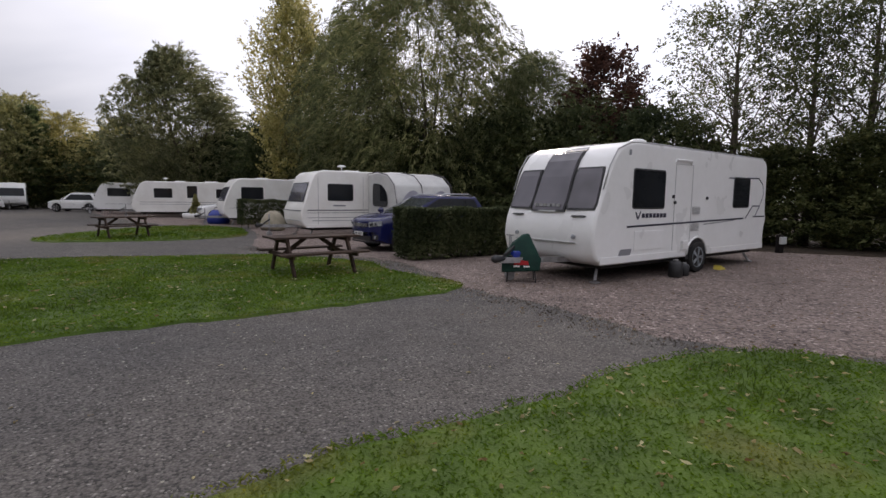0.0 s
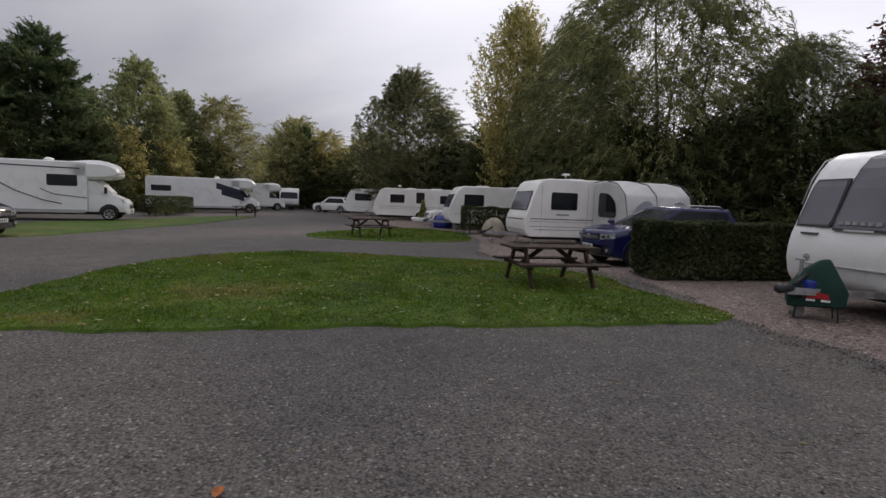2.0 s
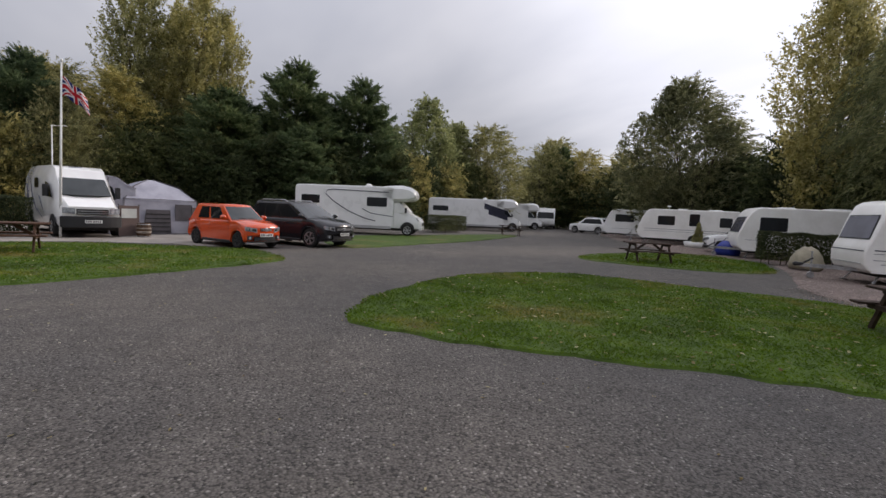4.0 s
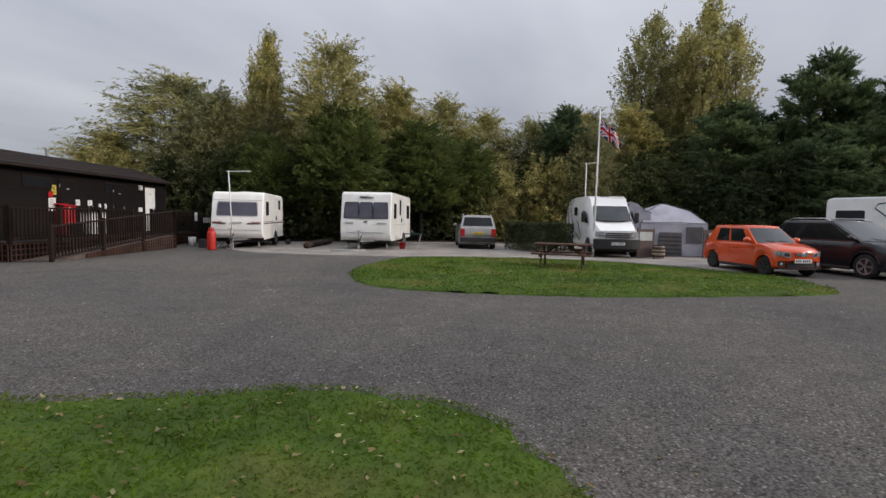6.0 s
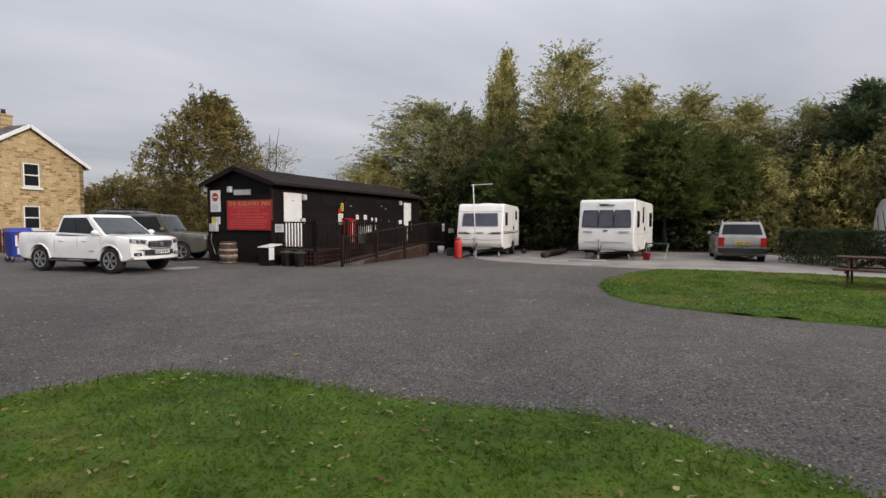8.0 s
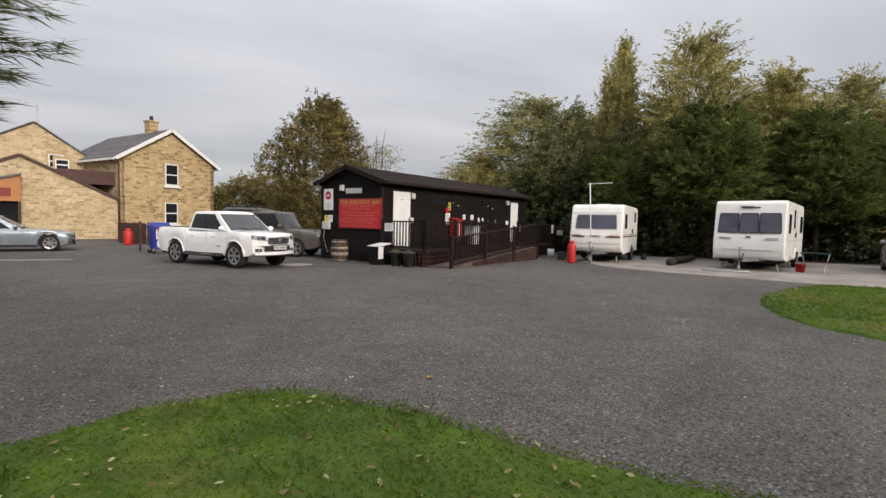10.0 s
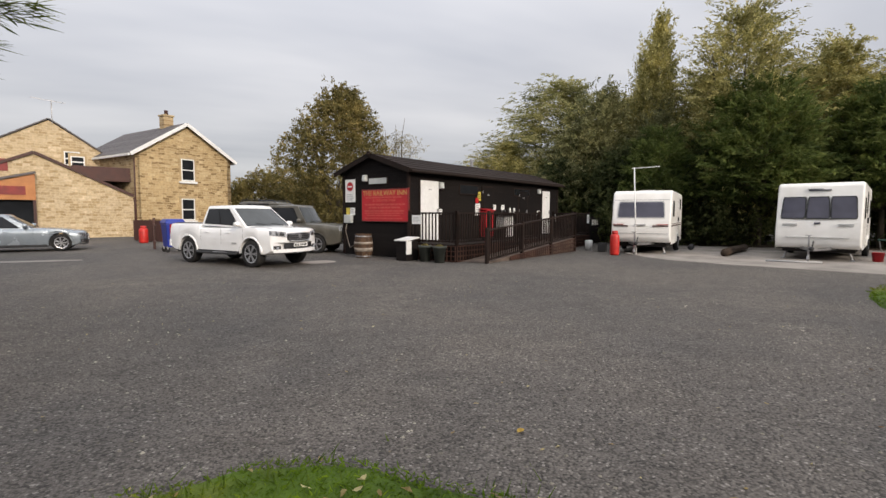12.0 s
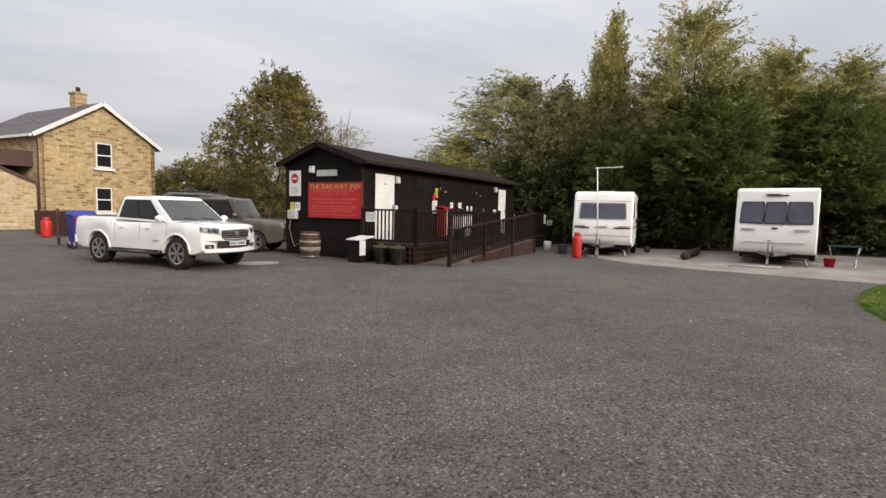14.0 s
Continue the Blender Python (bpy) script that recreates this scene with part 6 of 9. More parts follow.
# ---- motorhomes and vans ----
def motorhome(m, label, L, decal, cab_screen=None, sweep=False):
    """A coachbuilt motorhome: box body, rounded bed over the cab, cab with sloping bonnet."""
    t = thing("motorhome", m, label, "motorhome", "motorhomes along the verge")
    w0, yr, yc = 1.14, -L / 2, L / 2 - 1.75
    g = Geo()
    prof = [(yr + 0.06, 0.42), (yr, 0.60), (yr, 2.6), (yr + 0.08, 2.76), (yr + 0.3, 2.80), (yc + 0.1, 2.86), (yc + 0.1, 0.42)]
    g.prism(prof, -w0, w0)
    part("body", g, M_WHITE, t, bevel=0.06, smooth=True, seg=3)
    g = Geo()
    rings = []
    for y, wz, z0, z1 in ((yc - 0.6, 1.0, 2.0, 2.86), (yc + 0.1, 1.0, 2.0, 2.95), (yc + 0.6, 0.995, 2.02, 2.97), (yc + 0.98, 0.97, 2.06, 2.90), (yc + 1.22, 0.92, 2.12, 2.77), (yc + 1.36, 0.84, 2.20, 2.60), (yc + 1.41, 0.74, 2.28, 2.48)):
        w = w0 * wz
        rings.append([(-w * 0.9, y, z0), (-w, y, z0 + 0.15), (-w, y, z1 - 0.2), (-w * 0.86, y, z1), (w * 0.86, y, z1), (w, y, z1 - 0.2), (w, y, z0 + 0.15), (w * 0.9, y, z0)])
    g.loft(rings)
    part("overcab_bed", g, M_WHITE, t, bevel=0.03, smooth=True)
    g = Geo()
    rings = []
    for y, w, z0, z1 in ((yc - 0.1, 0.98, 0.42, 2.1), (yc + 0.35, 0.98, 0.42, 2.06), (yc + 1.05, 0.95, 0.42, 1.32), (yc + 1.6, 0.88, 0.42, 1.06), (yc + 1.78, 0.74, 0.46, 0.86)):
        rings.append([(-w * 0.97, y, z0), (-w, y, z0 + 0.2), (-w, y, z0 + (z1 - z0) * 0.55), (-w * 0.86, y, z1), (w * 0.86, y, z1), (w, y, z0 + (z1 - z0) * 0.55), (w, y, z0 + 0.2), (w * 0.97, y, z0)])
    g.loft(rings)
    cab = part("cab", g, M_WHITE, t, bevel=0.02, smooth=True)
    q = Geo()
    q.slab([(-0.80, yc + 1.02, 1.38), (0.80, yc + 1.02, 1.38), (0.80, yc + 0.42, 2.0), (-0.80, yc + 0.42, 2.0)], (0, 1, 1), 0.03)
    part("windscreen", q, cab_screen or M_SCREEN, cab)
    for sx in (-1, 1):
        q = Geo()
        q.slab([(sx * 0.985, y, z) for y, z in ((yc + 0.0, 1.35), (yc + 0.85, 1.32), (yc + 0.40, 1.92), (yc + 0.0, 1.95))], (sx, 0, 0.12), 0.012)
        part("cab_window", q, cab_screen or M_GLASS, cab)
        q = Geo()
        q.box(sx * 1.1 - 0.09, yc + 0.78, 1.34, sx * 1.1 + 0.09, yc + 0.9, 1.66)
        part("wing_mirror", q, M_BLACK, cab, bevel=0.03)
        q = Geo()
        q.slab([(sx * 0.56, yc + 1.70, 0.86), (sx * 0.86, yc + 1.56, 0.90), (sx * 0.88, yc + 1.42, 1.08), (sx * 0.6, yc + 1.60, 1.03)], (sx * 0.4, 1, 0.3), 0.04)
        part("headlamp", q, M_LAMP, cab)
        for y0, y1, z0, z1 in decal["windows"]:
            f = Geo()
            f.slab([(sx * (w0 - 0.004), y, z) for y, z in rounded([(y0, z0), (y1, z0), (y1, z1), (y0, z1)], 0.07)], (sx, 0, 0), 0.018)
            part("side_window", f, M_GLASS, t)
        for y0, z0, y1, z1, h in decal["stripes"]:
            f = Geo()
            f.slab([(sx * w0, y0, z0), (sx * w0, y1, z1), (sx * w0, y1, z1 + h), (sx * w0, y0, z0 + h)], (sx, 0, 0), 0.005)
            part("side_stripe", f, M_STRIPE, t)
        for y in (yc + 0.95, yr + 1.75):
            f = Geo()
            arch = [(y - 0.43 * math.cos(math.pi * k / 10), 0.40 + 0.42 * math.sin(math.pi * k / 10)) for k in range(11)]
            xx = 0.985 if y > 0 else w0
            f.slab([(sx * xx, a, b) for a, b in arch], (sx, 0, 0), 0.014)
            part("wheel_arch", f, M_BLACK, t)
            add_wheel(t, sx * (0.95 if y > 0 else 1.06), y, 0.34, 0.21, 6, M_ALLOY)
        f = Geo()
        f.box(min(sx * w0, sx * (w0 + 0.01)), yr + 0.05, 0.36, max(sx * w0, sx * (w0 + 0.01)), yc, 0.52)
        part("side_skirt", f, M_TRIM, t, bevel=0.004)
        q = Geo()
        q.box(sx * 0.9 - 0.1, yr - 0.03, 0.7, sx * 0.9 + 0.1, yr + 0.01, 1.05)
        part("tail_lamp", q, M_REDLAMP, t, bevel=0.02)
    if sweep:
        for sx in (-1, 1):
            q = Geo()
            pts = [(sx * (w0 + 0.004), y, z) for y, z in ((yc - 0.2, 2.52), (yr + 2.3, 2.56), (yr + 1.95, 2.5), (yr + 1.85, 2.3), (yr + 2.3, 1.9), (yr + 3.2, 1.35), (yr + 4.2, 0.95), (yr + 4.9, 0.8))]
            q.tube(pts, 0.028, 5)
            part("sweeping_decal", q, M_STRIPE, t)
            q = Geo()
            q.tube([(sx * (w0 + 0.004), y, z) for y, z in ((yr + 4.1, 1.5), (yr + 4.6, 1.25), (yc + 0.1, 1.1))], 0.022, 5)
            part("sweeping_decal", q, M_STRIPE, t)
    q = Geo()
    q.box(-0.62, yc + 1.72, 0.60, 0.62, yc + 1.80, 0.80)
    part("grille", q, M_BLACK, cab, bevel=0.03)
    q = Geo()
    q.box(-0.88, yc + 1.62, 0.34, 0.88, yc + 1.80, 0.56)
    part("bumper", q, M_WHITE, cab, bevel=0.05)
    plate(t, 0, yc + 1.81, 0.47)
    q = Geo()
    q.box(-0.85, yr + 0.2, 0.28, 0.85, yc + 1.4, 0.46)
    part("chassis", q, M_PORTRUST, t)
    q = Geo()
    q.lathe([(0.02, 2.84), (0.22, 2.86), (0.2, 2.96), (0.1, 3.02), (0.01, 3.03)], 16, "z", (0.2, yc - 1.6, 0))
    part("roof_dome", q, M_WHITE, t, smooth=True)
    return t


motorhome(pose(-31.84, 10.2, 0.02, 0, 0, -28), "white motorhome with black sweeping decal and screened cab", 7.6, {"windows": [(-3.4, -2.3, 1.72, 2.2), (0.55, 1.75, 1.66, 2.2)], "stripes": []}, M_WHITEPAINT, True)
motorhome(pose(-42.65, 24.0, 0.02, 0, 0, -22), "long white motorhome with a dark cab side", 8.6, {"windows": [(-3.9, -2.5, 1.65, 2.1)], "stripes": [(1.2, 1.5, 3.0, 1.0, 0.5), (0.8, 2.0, 2.7, 1.45, 0.5)]}, None, False)
motorhome(pose(-50.5, 33.0, 0.02, 0, 0, -24), "distant white motorhome beyond the others", 7.2, {"windows": [(-3.0, -2.0, 1.65, 2.1)], "stripes": []}, M_SCREEN, False)


def panel_van(m, label):
    t = thing("camper_van", m, label, "van")
    g, rings = Geo(), []
    for y, w, z0, z1 in ((-3.1, 0.95, 0.5, 2.48), (-3.0, 0.98, 0.42, 2.56), (-1.5, 1.0, 0.40, 2.60), (0.9, 1.0, 0.40, 2.58), (1.28, 0.97, 0.40, 2.45), (1.55, 0.97, 0.40, 2.12), (2.3, 0.97, 0.40, 1.42), (2.82, 0.93, 0.40, 1.22), (3.0, 0.88, 0.42, 1.10)):
        hi = z1 - z0
        rings.append([(-w * 0.95, y, z0), (-w, y, z0 + 0.12 * hi), (-w, y, z0 + 0.5 * hi), (-w * 0.93, y, z0 + 0.82 * hi), (-w * 0.78, y, z1), (w * 0.78, y, z1), (w * 0.93, y, z0 + 0.82 * hi), (w, y, z0 + 0.5 * hi), (w, y, z0 + 0.12 * hi), (w * 0.95, y, z0)])
    g.loft(rings)
    bowed = lambda x, y: y - 0.24 * max(0.0, min(1.0, (y - 1.5) / 1.2)) * abs(x) ** 2.2
    g.v = [(x, bowed(x, y), z) for x, y, z in g.v]
    me = g.mesh("body", M_CARWHITE, True)
    me.set_sharp_from_angle(angle=radians(30))
    part("body", me, None, t)
    glass = lambda u, v, o: (u * (0.86 - 0.10 * v), bowed(u, 2.30 - 0.75 * v) + o * 0.7, 1.42 + 0.70 * v + o * 0.75)
    part("windscreen", panel(glass, -0.92, 0.92, 0.08, 0.96, 0.05), M_SCREEN, t)
    nose_of = lambda x, z, o: (x, bowed(x, 3.0) + o, z)
    for sx in (-1, 1):
        q = Geo()
        q.slab([(sx * 0.985, y, z) for y, z in ((0.95, 1.42), (2.0, 1.38), (1.5, 1.88), (0.98, 1.95))], (sx, 0, 0.15), 0.014)
        part("cab_window", q, M_GLASS, t)
        q = Geo()
        q.slab([(sx * 0.985, y, z) for y, z in rounded([(-0.9, 1.72), (-0.25, 1.72), (-0.25, 2.1), (-0.9, 2.1)], 0.06)], (sx, 0, 0.12), 0.014)
        part("side_window", q, M_GLASS, t)
        q = Geo()
        q.box(sx * 1.12 - 0.09, 1.62, 1.42, sx * 1.12 + 0.09, 1.74, 1.86)
        part("wing_mirror", q, M_BLACK, t, bevel=0.03)
        part("headlamp", panel(lambda x, z, o: nose_of(sx * x, z + 0.08 * (x - 0.5), o), 0.52, 0.86, 0.84, 1.04, 0.02), M_LAMP, t)
        for y0, z0, y1, z1, y2, z2 in ((0.7, 0.8, 0.1, 1.35, -0.8, 1.6), (-0.4, 0.75, -1.1, 1.3, -1.9, 2.1), (-1.4, 0.7, -2.0, 1.2, -2.6, 1.9), (0.5, 0.6, -0.4, 0.9, -1.6, 0.95)):
            q = Geo()
            q.tube([(sx * 1.002, y0, z0), (sx * 1.003, y1, z1), (sx * 0.965, y2, z2)], [0.01, 0.045, 0.01], 5)
            part("swirl_decal", q, M_STRIPE, t)
        for y in (2.05, -1.75):
            f = Geo()
            f.slab([(sx * 0.985, y - 0.44 * math.cos(math.pi * k / 10), 0.40 + 0.40 * math.sin(math.pi * k / 10)) for k in range(11)], (sx, 0, 0), 0.02)
            part("wheel_arch", f, M_BLACK, t)
            add_wheel(t, sx * 0.93, y, 0.34, 0.21, 6, M_STEEL)
    gr = part("grille", panel(nose_of, -0.48, 0.48, 0.82, 1.02, 0.015), M_BLACK, t)
    for z in (0.87, 0.95):
        part("grille_bar", panel(nose_of, -0.46, 0.46, z - 0.016, z + 0.016, 0.03, 8, 1, 0.0), M_ALLOY, gr)
    part("bumper", panel(nose_of, -0.93, 0.93, 0.36, 0.76, 0.06, 10, 4), M_BLACK, t, bevel=0.02)
    plate(t, 0, 3.075, 0.58)
    q = Geo()
    q.box(-0.8, -2.9, 0.24, 0.8, 2.6, 0.46)
    part("chassis", q, M_PORTRUST, t)
    q = Geo()
    q.slab([(-0.26, 1.05, 2.50), (0.24, 1.08, 2.50), (0.30, 1.0, 2.56), (-0.1, 0.9, 2.585)], (0, 0.6, 1), 0.006)
    part("roof_decal", q, M_STRIPE, t)
    return t


panel_van(pose(-26.2, -3.2, 0.02, 0, 0, -66), "white high-roof camper van with black swirl decals")

# ---- cars ----
M_CHROMEBLACK = mat("gloss_black_trim", (0.012, 0.012, 0.013), (0.008, 0.008, 0.009), 0.7, bump=0.0)
FIVE_DOOR = ((0.10, 0.38), (0.405, 0.68), (0.705, 0.90))
car("hatchback_car", pose(-21.29, 2.60, 0, 0, 0, -56.8), "small bright orange five-door hatchback", M_ORANGE, 3.5, 1.48, 1.47, 0.93, 0.95, 0.78, 0.92, 0.28, -1.36, -1.62, 2.36, 0.275, 0.18, spokes=6, tyre=0.16, rim=M_BLACK, side=((0.13, 0.47), (0.52, 0.80)), grille=(0.30, 0.09, 0.0), lamp=(0.46, 0.15), bow=0.20, doors=(0.08, 0.50, 0.83))
car("sport_utility_car", pose(-22.45, 5.06, 0, 0, 0, -52), "black five-door sport utility car with chrome window line", M_CARBLACK, 4.5, 1.85, 1.68, 1.06, 1.07, 0.86, 1.32, 0.30, -1.62, -2.06, 2.69, 0.35, 0.22, spokes=5, rails=True, roof_w=0.81, side=FIVE_DOOR, band=M_CHROMEBLACK, grille=(0.46, 0.10, 0.03), lamp=(0.52, 0.14))
car("sport_utility_car", pose(-4.74, 17.55, 0, 0, 0, 140.2), "dark blue sport utility car with silver roof rails", M_CARBLUE, 4.5, 1.85, 1.64, 1.06, 1.07, 0.92, 1.32, 0.10, -1.62, -2.06, 2.69, 0.35, 0.22, spokes=5, rails=True, roof_w=0.81, side=FIVE_DOOR, band=M_CHROMEBLACK, grille=(0.46, 0.10, 0.03), lamp=(0.52, 0.14))
car("sport_utility_car", pose(-26.40, -9.63, 0, 0, 0, 119), "silver sport utility car parked with its tail out", M_SILVER, 4.4, 1.84, 1.66, 1.05, 1.05, 0.92, 1.1, 0.40, -1.75, -2.1, 2.63, 0.35, 0.22, rails=True, trim=M_BLACK, side=FIVE_DOOR, roof_w=0.78)
car("sport_utility_car", pose(-43.0, 38.4, 0, 0, 0, 112), "white sport utility car at the far end", M_CARWHITE, 4.4, 1.84, 1.66, 1.05, 1.05, 0.9, 1.1, 0.40, -1.6, -2.08, 2.65, 0.36, 0.22, rails=True, side=FIVE_DOOR, band=M_CHROMEBLACK)
pk = car("pickup_truck", pose(-3.09, -19.3, 0, 0, 0, 36.5), "white double-cab pickup truck with chrome grille", M_CARWHITE, 5.1, 1.84, 1.80, 1.14, 1.17, 1.10, 1.42, 0.62, -0.66, -0.82, 2.95, 0.395, 0.36, spokes=6, tail=1.24, back_z=1.24, roof_w=0.78, side=((0.15, 0.53), (0.555, 0.93)), grille=(0.46, 0.20, 0.04), axle=0.04, tyre=0.26, band=M_CHROMEBLACK, lamp=(0.52, 0.15), flare=M_CARWHITE, doors=(0.10, 0.54, 0.97), bow=0.30, lower=False)
# chrome surround and deep lower mouth of the pickup's nose, bed cover and steps
sur = part("grille_surround", Geo().tube([(x, 2.55 - 0.30 * (abs(x) / 0.92) ** 2.3 + 0.018, z) for x, z in ((-0.44, 0.985), (0.0, 0.995), (0.44, 0.985), (0.46, 0.90), (0.36, 0.77), (0.0, 0.76), (-0.36, 0.77), (-0.46, 0.90), (-0.44, 0.985))], 0.018, 6), M_ALLOY, pk, "chrome surround", smooth=True)
nose_at = lambda x, z, o: (x, 2.55 - 0.30 * (abs(x) / 0.92) ** 2.3 + o, z)
part("lower_mouth", panel(nose_at, -0.50, 0.50, 0.57, 0.70, 0.008, 10, 2), M_BLACK, pk)
part("bumper_lip", panel(nose_at, -0.80, 0.80, 0.44, 0.54, 0.022, 12, 2), M_CARWHITE, pk, bevel=0.01)
part("load_cover", Geo().box(-0.66, -2.36, 1.245, 0.66, -0.95, 1.262), M_BLACK, pk, bevel=0.006)
part("bed_gap", Geo().tube([(-0.905, -0.90, 0.46), (-0.92, -0.90, 0.85), (-0.90, -0.90, 1.2)], 0.005, 4), M_BLACK, pk)
for sx in (-1, 1):
    part("side_step", Geo().tube([(sx * 0.94, 0.98, 0.40), (sx * 0.97, 0.9, 0.37), (sx * 0.97, -0.85, 0.37), (sx * 0.94, -0.93, 0.40)], 0.035, 8), M_BLACK, pk, smooth=True)
    part("step_tread", Geo().box(min(sx * 0.93, sx * 1.0), -0.1, 0.40, max(sx * 0.93, sx * 1.0), 0.5, 0.41), M_ALLOY, pk)
    part("model_badge", Geo().box(min(sx * 0.92, sx * 0.928), 0.72, 0.66, max(sx * 0.92, sx * 0.928), 0.92, 0.70), M_TRIM, pk)
est = car("estate_car", pose(-5.2, -23.4, 0, 0, 0, 58), "grey-gold off-road estate car with a stepped roof", M_CHAMPAGNE, 4.7, 1.82, 1.90, 1.18, 1.17, 1.06, 0.98, 0.60, -2.12, -2.26, 2.54, 0.37, 0.32, roof_w=0.86, side=((0.09, 0.34), (0.38, 0.60), (0.64, 0.95)), trim=M_BLACK, band=M_CHROMEBLACK, bow=0.12, grille=(0.42, 0.16, 0.03), lamp=(0.50, 0.16))
part("raised_roof", Geo().loft([[(x * 0.70, y, z) for x, y in ((-1, -2.05), (1, -2.05), (1, -0.35), (-1, -0.35))] for z in (1.88, 1.96)] + [[(x * 0.64, y, 2.03) for x, y in ((-1, -1.98), (1, -1.98), (1, -0.62), (-1, -0.62))]]), M_CHAMPAGNE, est, bevel=0.03, smooth=True)
part("alpine_window", Geo().box(-0.712, -1.7, 1.90, 0.712, -0.75, 1.955), M_GLASS, est, bevel=0.01)
for sx in (-1, 1):
    part("roof_rail", Geo().tube([(sx * 0.66, -0.5, 2.0), (sx * 0.66, -0.6, 2.09), (sx * 0.66, -1.9, 2.09), (sx * 0.66, -2.0, 2.0)], 0.02, 6), M_BLACK, est, smooth=True)
car("saloon_car", pose(5.36, -27.8, 0, 0, 0, 98), "silver-blue saloon car before the stone wall", M_SILVERBLUE, 4.9, 1.86, 1.50, 0.95, 0.95, 0.78, 0.85, 0.0, -1.35, -1.95, 3.0, 0.35, 0.2, spokes=7, tail=0.93, axle=0.12, side=((0.14, 0.46), (0.48, 0.80)), band=M_CHROMEBLACK, grille=(0.3, 0.14, 0.02))


# ---- further caravans along the willows ----
n5 = [(1.9, 2.5), (2.1, 2.44), (2.3, 2.25), (2.5, 1.9), (2.66, 1.5), (2.78, 1.2), (2.85, 0.9), (2.8, 0.55), (2.6, 0.4)]
C4 = pose(-16.6, 27.9, 0.02, 0, 0, 137)
caravan("touring_caravan", C4, "white caravan half hidden by a hedge", 5.6, 2.15, n5, 2.5, M_CREAM, [(-0.85, 0.85, 1.3, 2.0, M_GLASSLIT)], [(0.8, 1.9, 1.4, 2.0, M_GLASS)], stripes=[(2.5, 0.9, -2.6, 0.9, 0.02, M_GREYDECAL)])
C3 = pose(-27.0, 33.6, 0.02, 0, 0, 122)
caravan("touring_caravan", C3, "long white caravan with pink-tinted front window", 7.0, 2.2, [(y + 0.7, z + 0.02) for y, z in n5], 2.52, M_CREAM, [(-0.88, 0.88, 1.3, 2.05, M_GLASSLIT)], [(1.0, 2.1, 1.4, 2.0, M_GLASS), (-0.6, 0.0, 1.4, 2.2, M_GLASS), (-2.6, -1.9, 1.4, 2.0, M_GLASS)], stripes=[(3.0, 1.05, -3.3, 1.05, 0.03, M_GREYDECAL), (3.0, 0.9, -3.3, 0.9, 0.02, M_GREYDECAL)], hitch=1.2)
roof_aerial(at(C3, 0.2, 1.6, 2.51))
C2 = pose(-34.5, 37.0, 0.02, 0, 0, 118)
caravan("touring_caravan", C2, "white caravan with a dark curved nose panel", 6.4, 2.2, [(y + 0.45, z + 0.02) for y, z in n5], 2.52, M_WHITE, [(-0.95, 0.95, 0.95, 2.35, M_GLASS)], [(0.6, 2.2, 1.45, 2.05, M_GLASS)], stripes=[(2.4, 0.8, -3.0, 0.8, 0.02, M_GREYDECAL)])
C1 = pose(-54.5, 41.2, 0.02, 0, 0, 232)
caravan("touring_caravan", C1, "white caravan at the far end of the track", 6.4, 2.25, [(y + 0.45, z + 0.1) for y, z in n5], 2.6, M_WHITE, [(-0.98, 0.98, 1.35, 2.05, M_GLASS)], [(0.6, 2.2, 1.45, 2.05, M_GLASS)])
car("small_van", pose(-19.9, 29.2, 0, 0, 0, 128), "white small van with a blue bag before its nose", M_CARWHITE, 4.4, 1.8, 1.82, 1.06, 1.06, 0.9, 1.15, 0.5, -2.0, -2.16, 2.7, 0.32, 0.2, side=FIVE_DOOR)


# ---- picnic tables ----
def picnic_table(name, m, label, wood, L=1.8):
    """An A-frame table: top boards, two benches, legs, bearers and braces; long side along x."""
    t = thing(name, m, label, "picnic table", "picnic tables on the grass")
    for k in range(5):
        g = Geo()
        g.box(-L / 2, -0.37 + k * 0.15, 0.70, L / 2, -0.235 + k * 0.15, 0.74)
        part("top_board", g, wood, t, bevel=0.006)
    for sy in (-1, 1):
        for k in range(2):
            g = Geo()
            y = sy * (0.56 + k * 0.14)
            g.box(-L / 2, y - 0.064, 0.41, L / 2, y + 0.064, 0.45)
            part("bench_board", g, wood, t, bevel=0.006)
    for sx in (-1, 1):
        x = sx * (L / 2 - 0.28)
        for sy in (-1, 1):
            g = Geo()
            g.beam((x, sy * 0.26, 0.70), (x, sy * 0.66, 0.0), 0.05, 0.095)
            part("leg", g, wood, t, bevel=0.005)
        for z, w in ((0.385, 0.72), (0.665, 0.36)):
            g = Geo()
            g.box(x + sx * 0.03 - 0.022, -w, z - 0.045, x + sx * 0.03 + 0.022, w, z + 0.035)
            part("bearer", g, wood, t, bevel=0.005)
        g = Geo()
        g.beam((x - sx * 0.02, 0, 0.38), (sx * 0.16, 0, 0.69), 0.05, 0.08)
        part("brace", g, wood, t, bevel=0.005)
    return t


picnic_table("picnic_table", pose(-5.42, 11.6, 0.03, 0, 0, 50), "weathered dark brown wooden picnic table on grass", M_TABLEWOOD)
picnic_table("picnic_table", pose(-15.85, 17.1, 0.03, 0, 0, 63), "dark picnic table on the small grass island", M_TABLEWOOD)
picnic_table("picnic_table", pose(-18.3, -2.9, 0.03, 0, 0, 99), "reddish-brown picnic table before the camper van", M_TABLEWOOD2)
picnic_table("picnic_table", pose(-33.6, 22.3, 0.03, 0, 0, 62), "distant dark picnic table on the far verge", M_TABLEWOOD)

# ---- timber block with deck and ramp ----
SHED = pose(-8.417, -18.484, 0, 0, 0, 208.19)       # x runs along the long wall, y along the gable
SW, SL, SE, SR, SD = 3.40, 11.72, 3.05, 3.66, 0.56


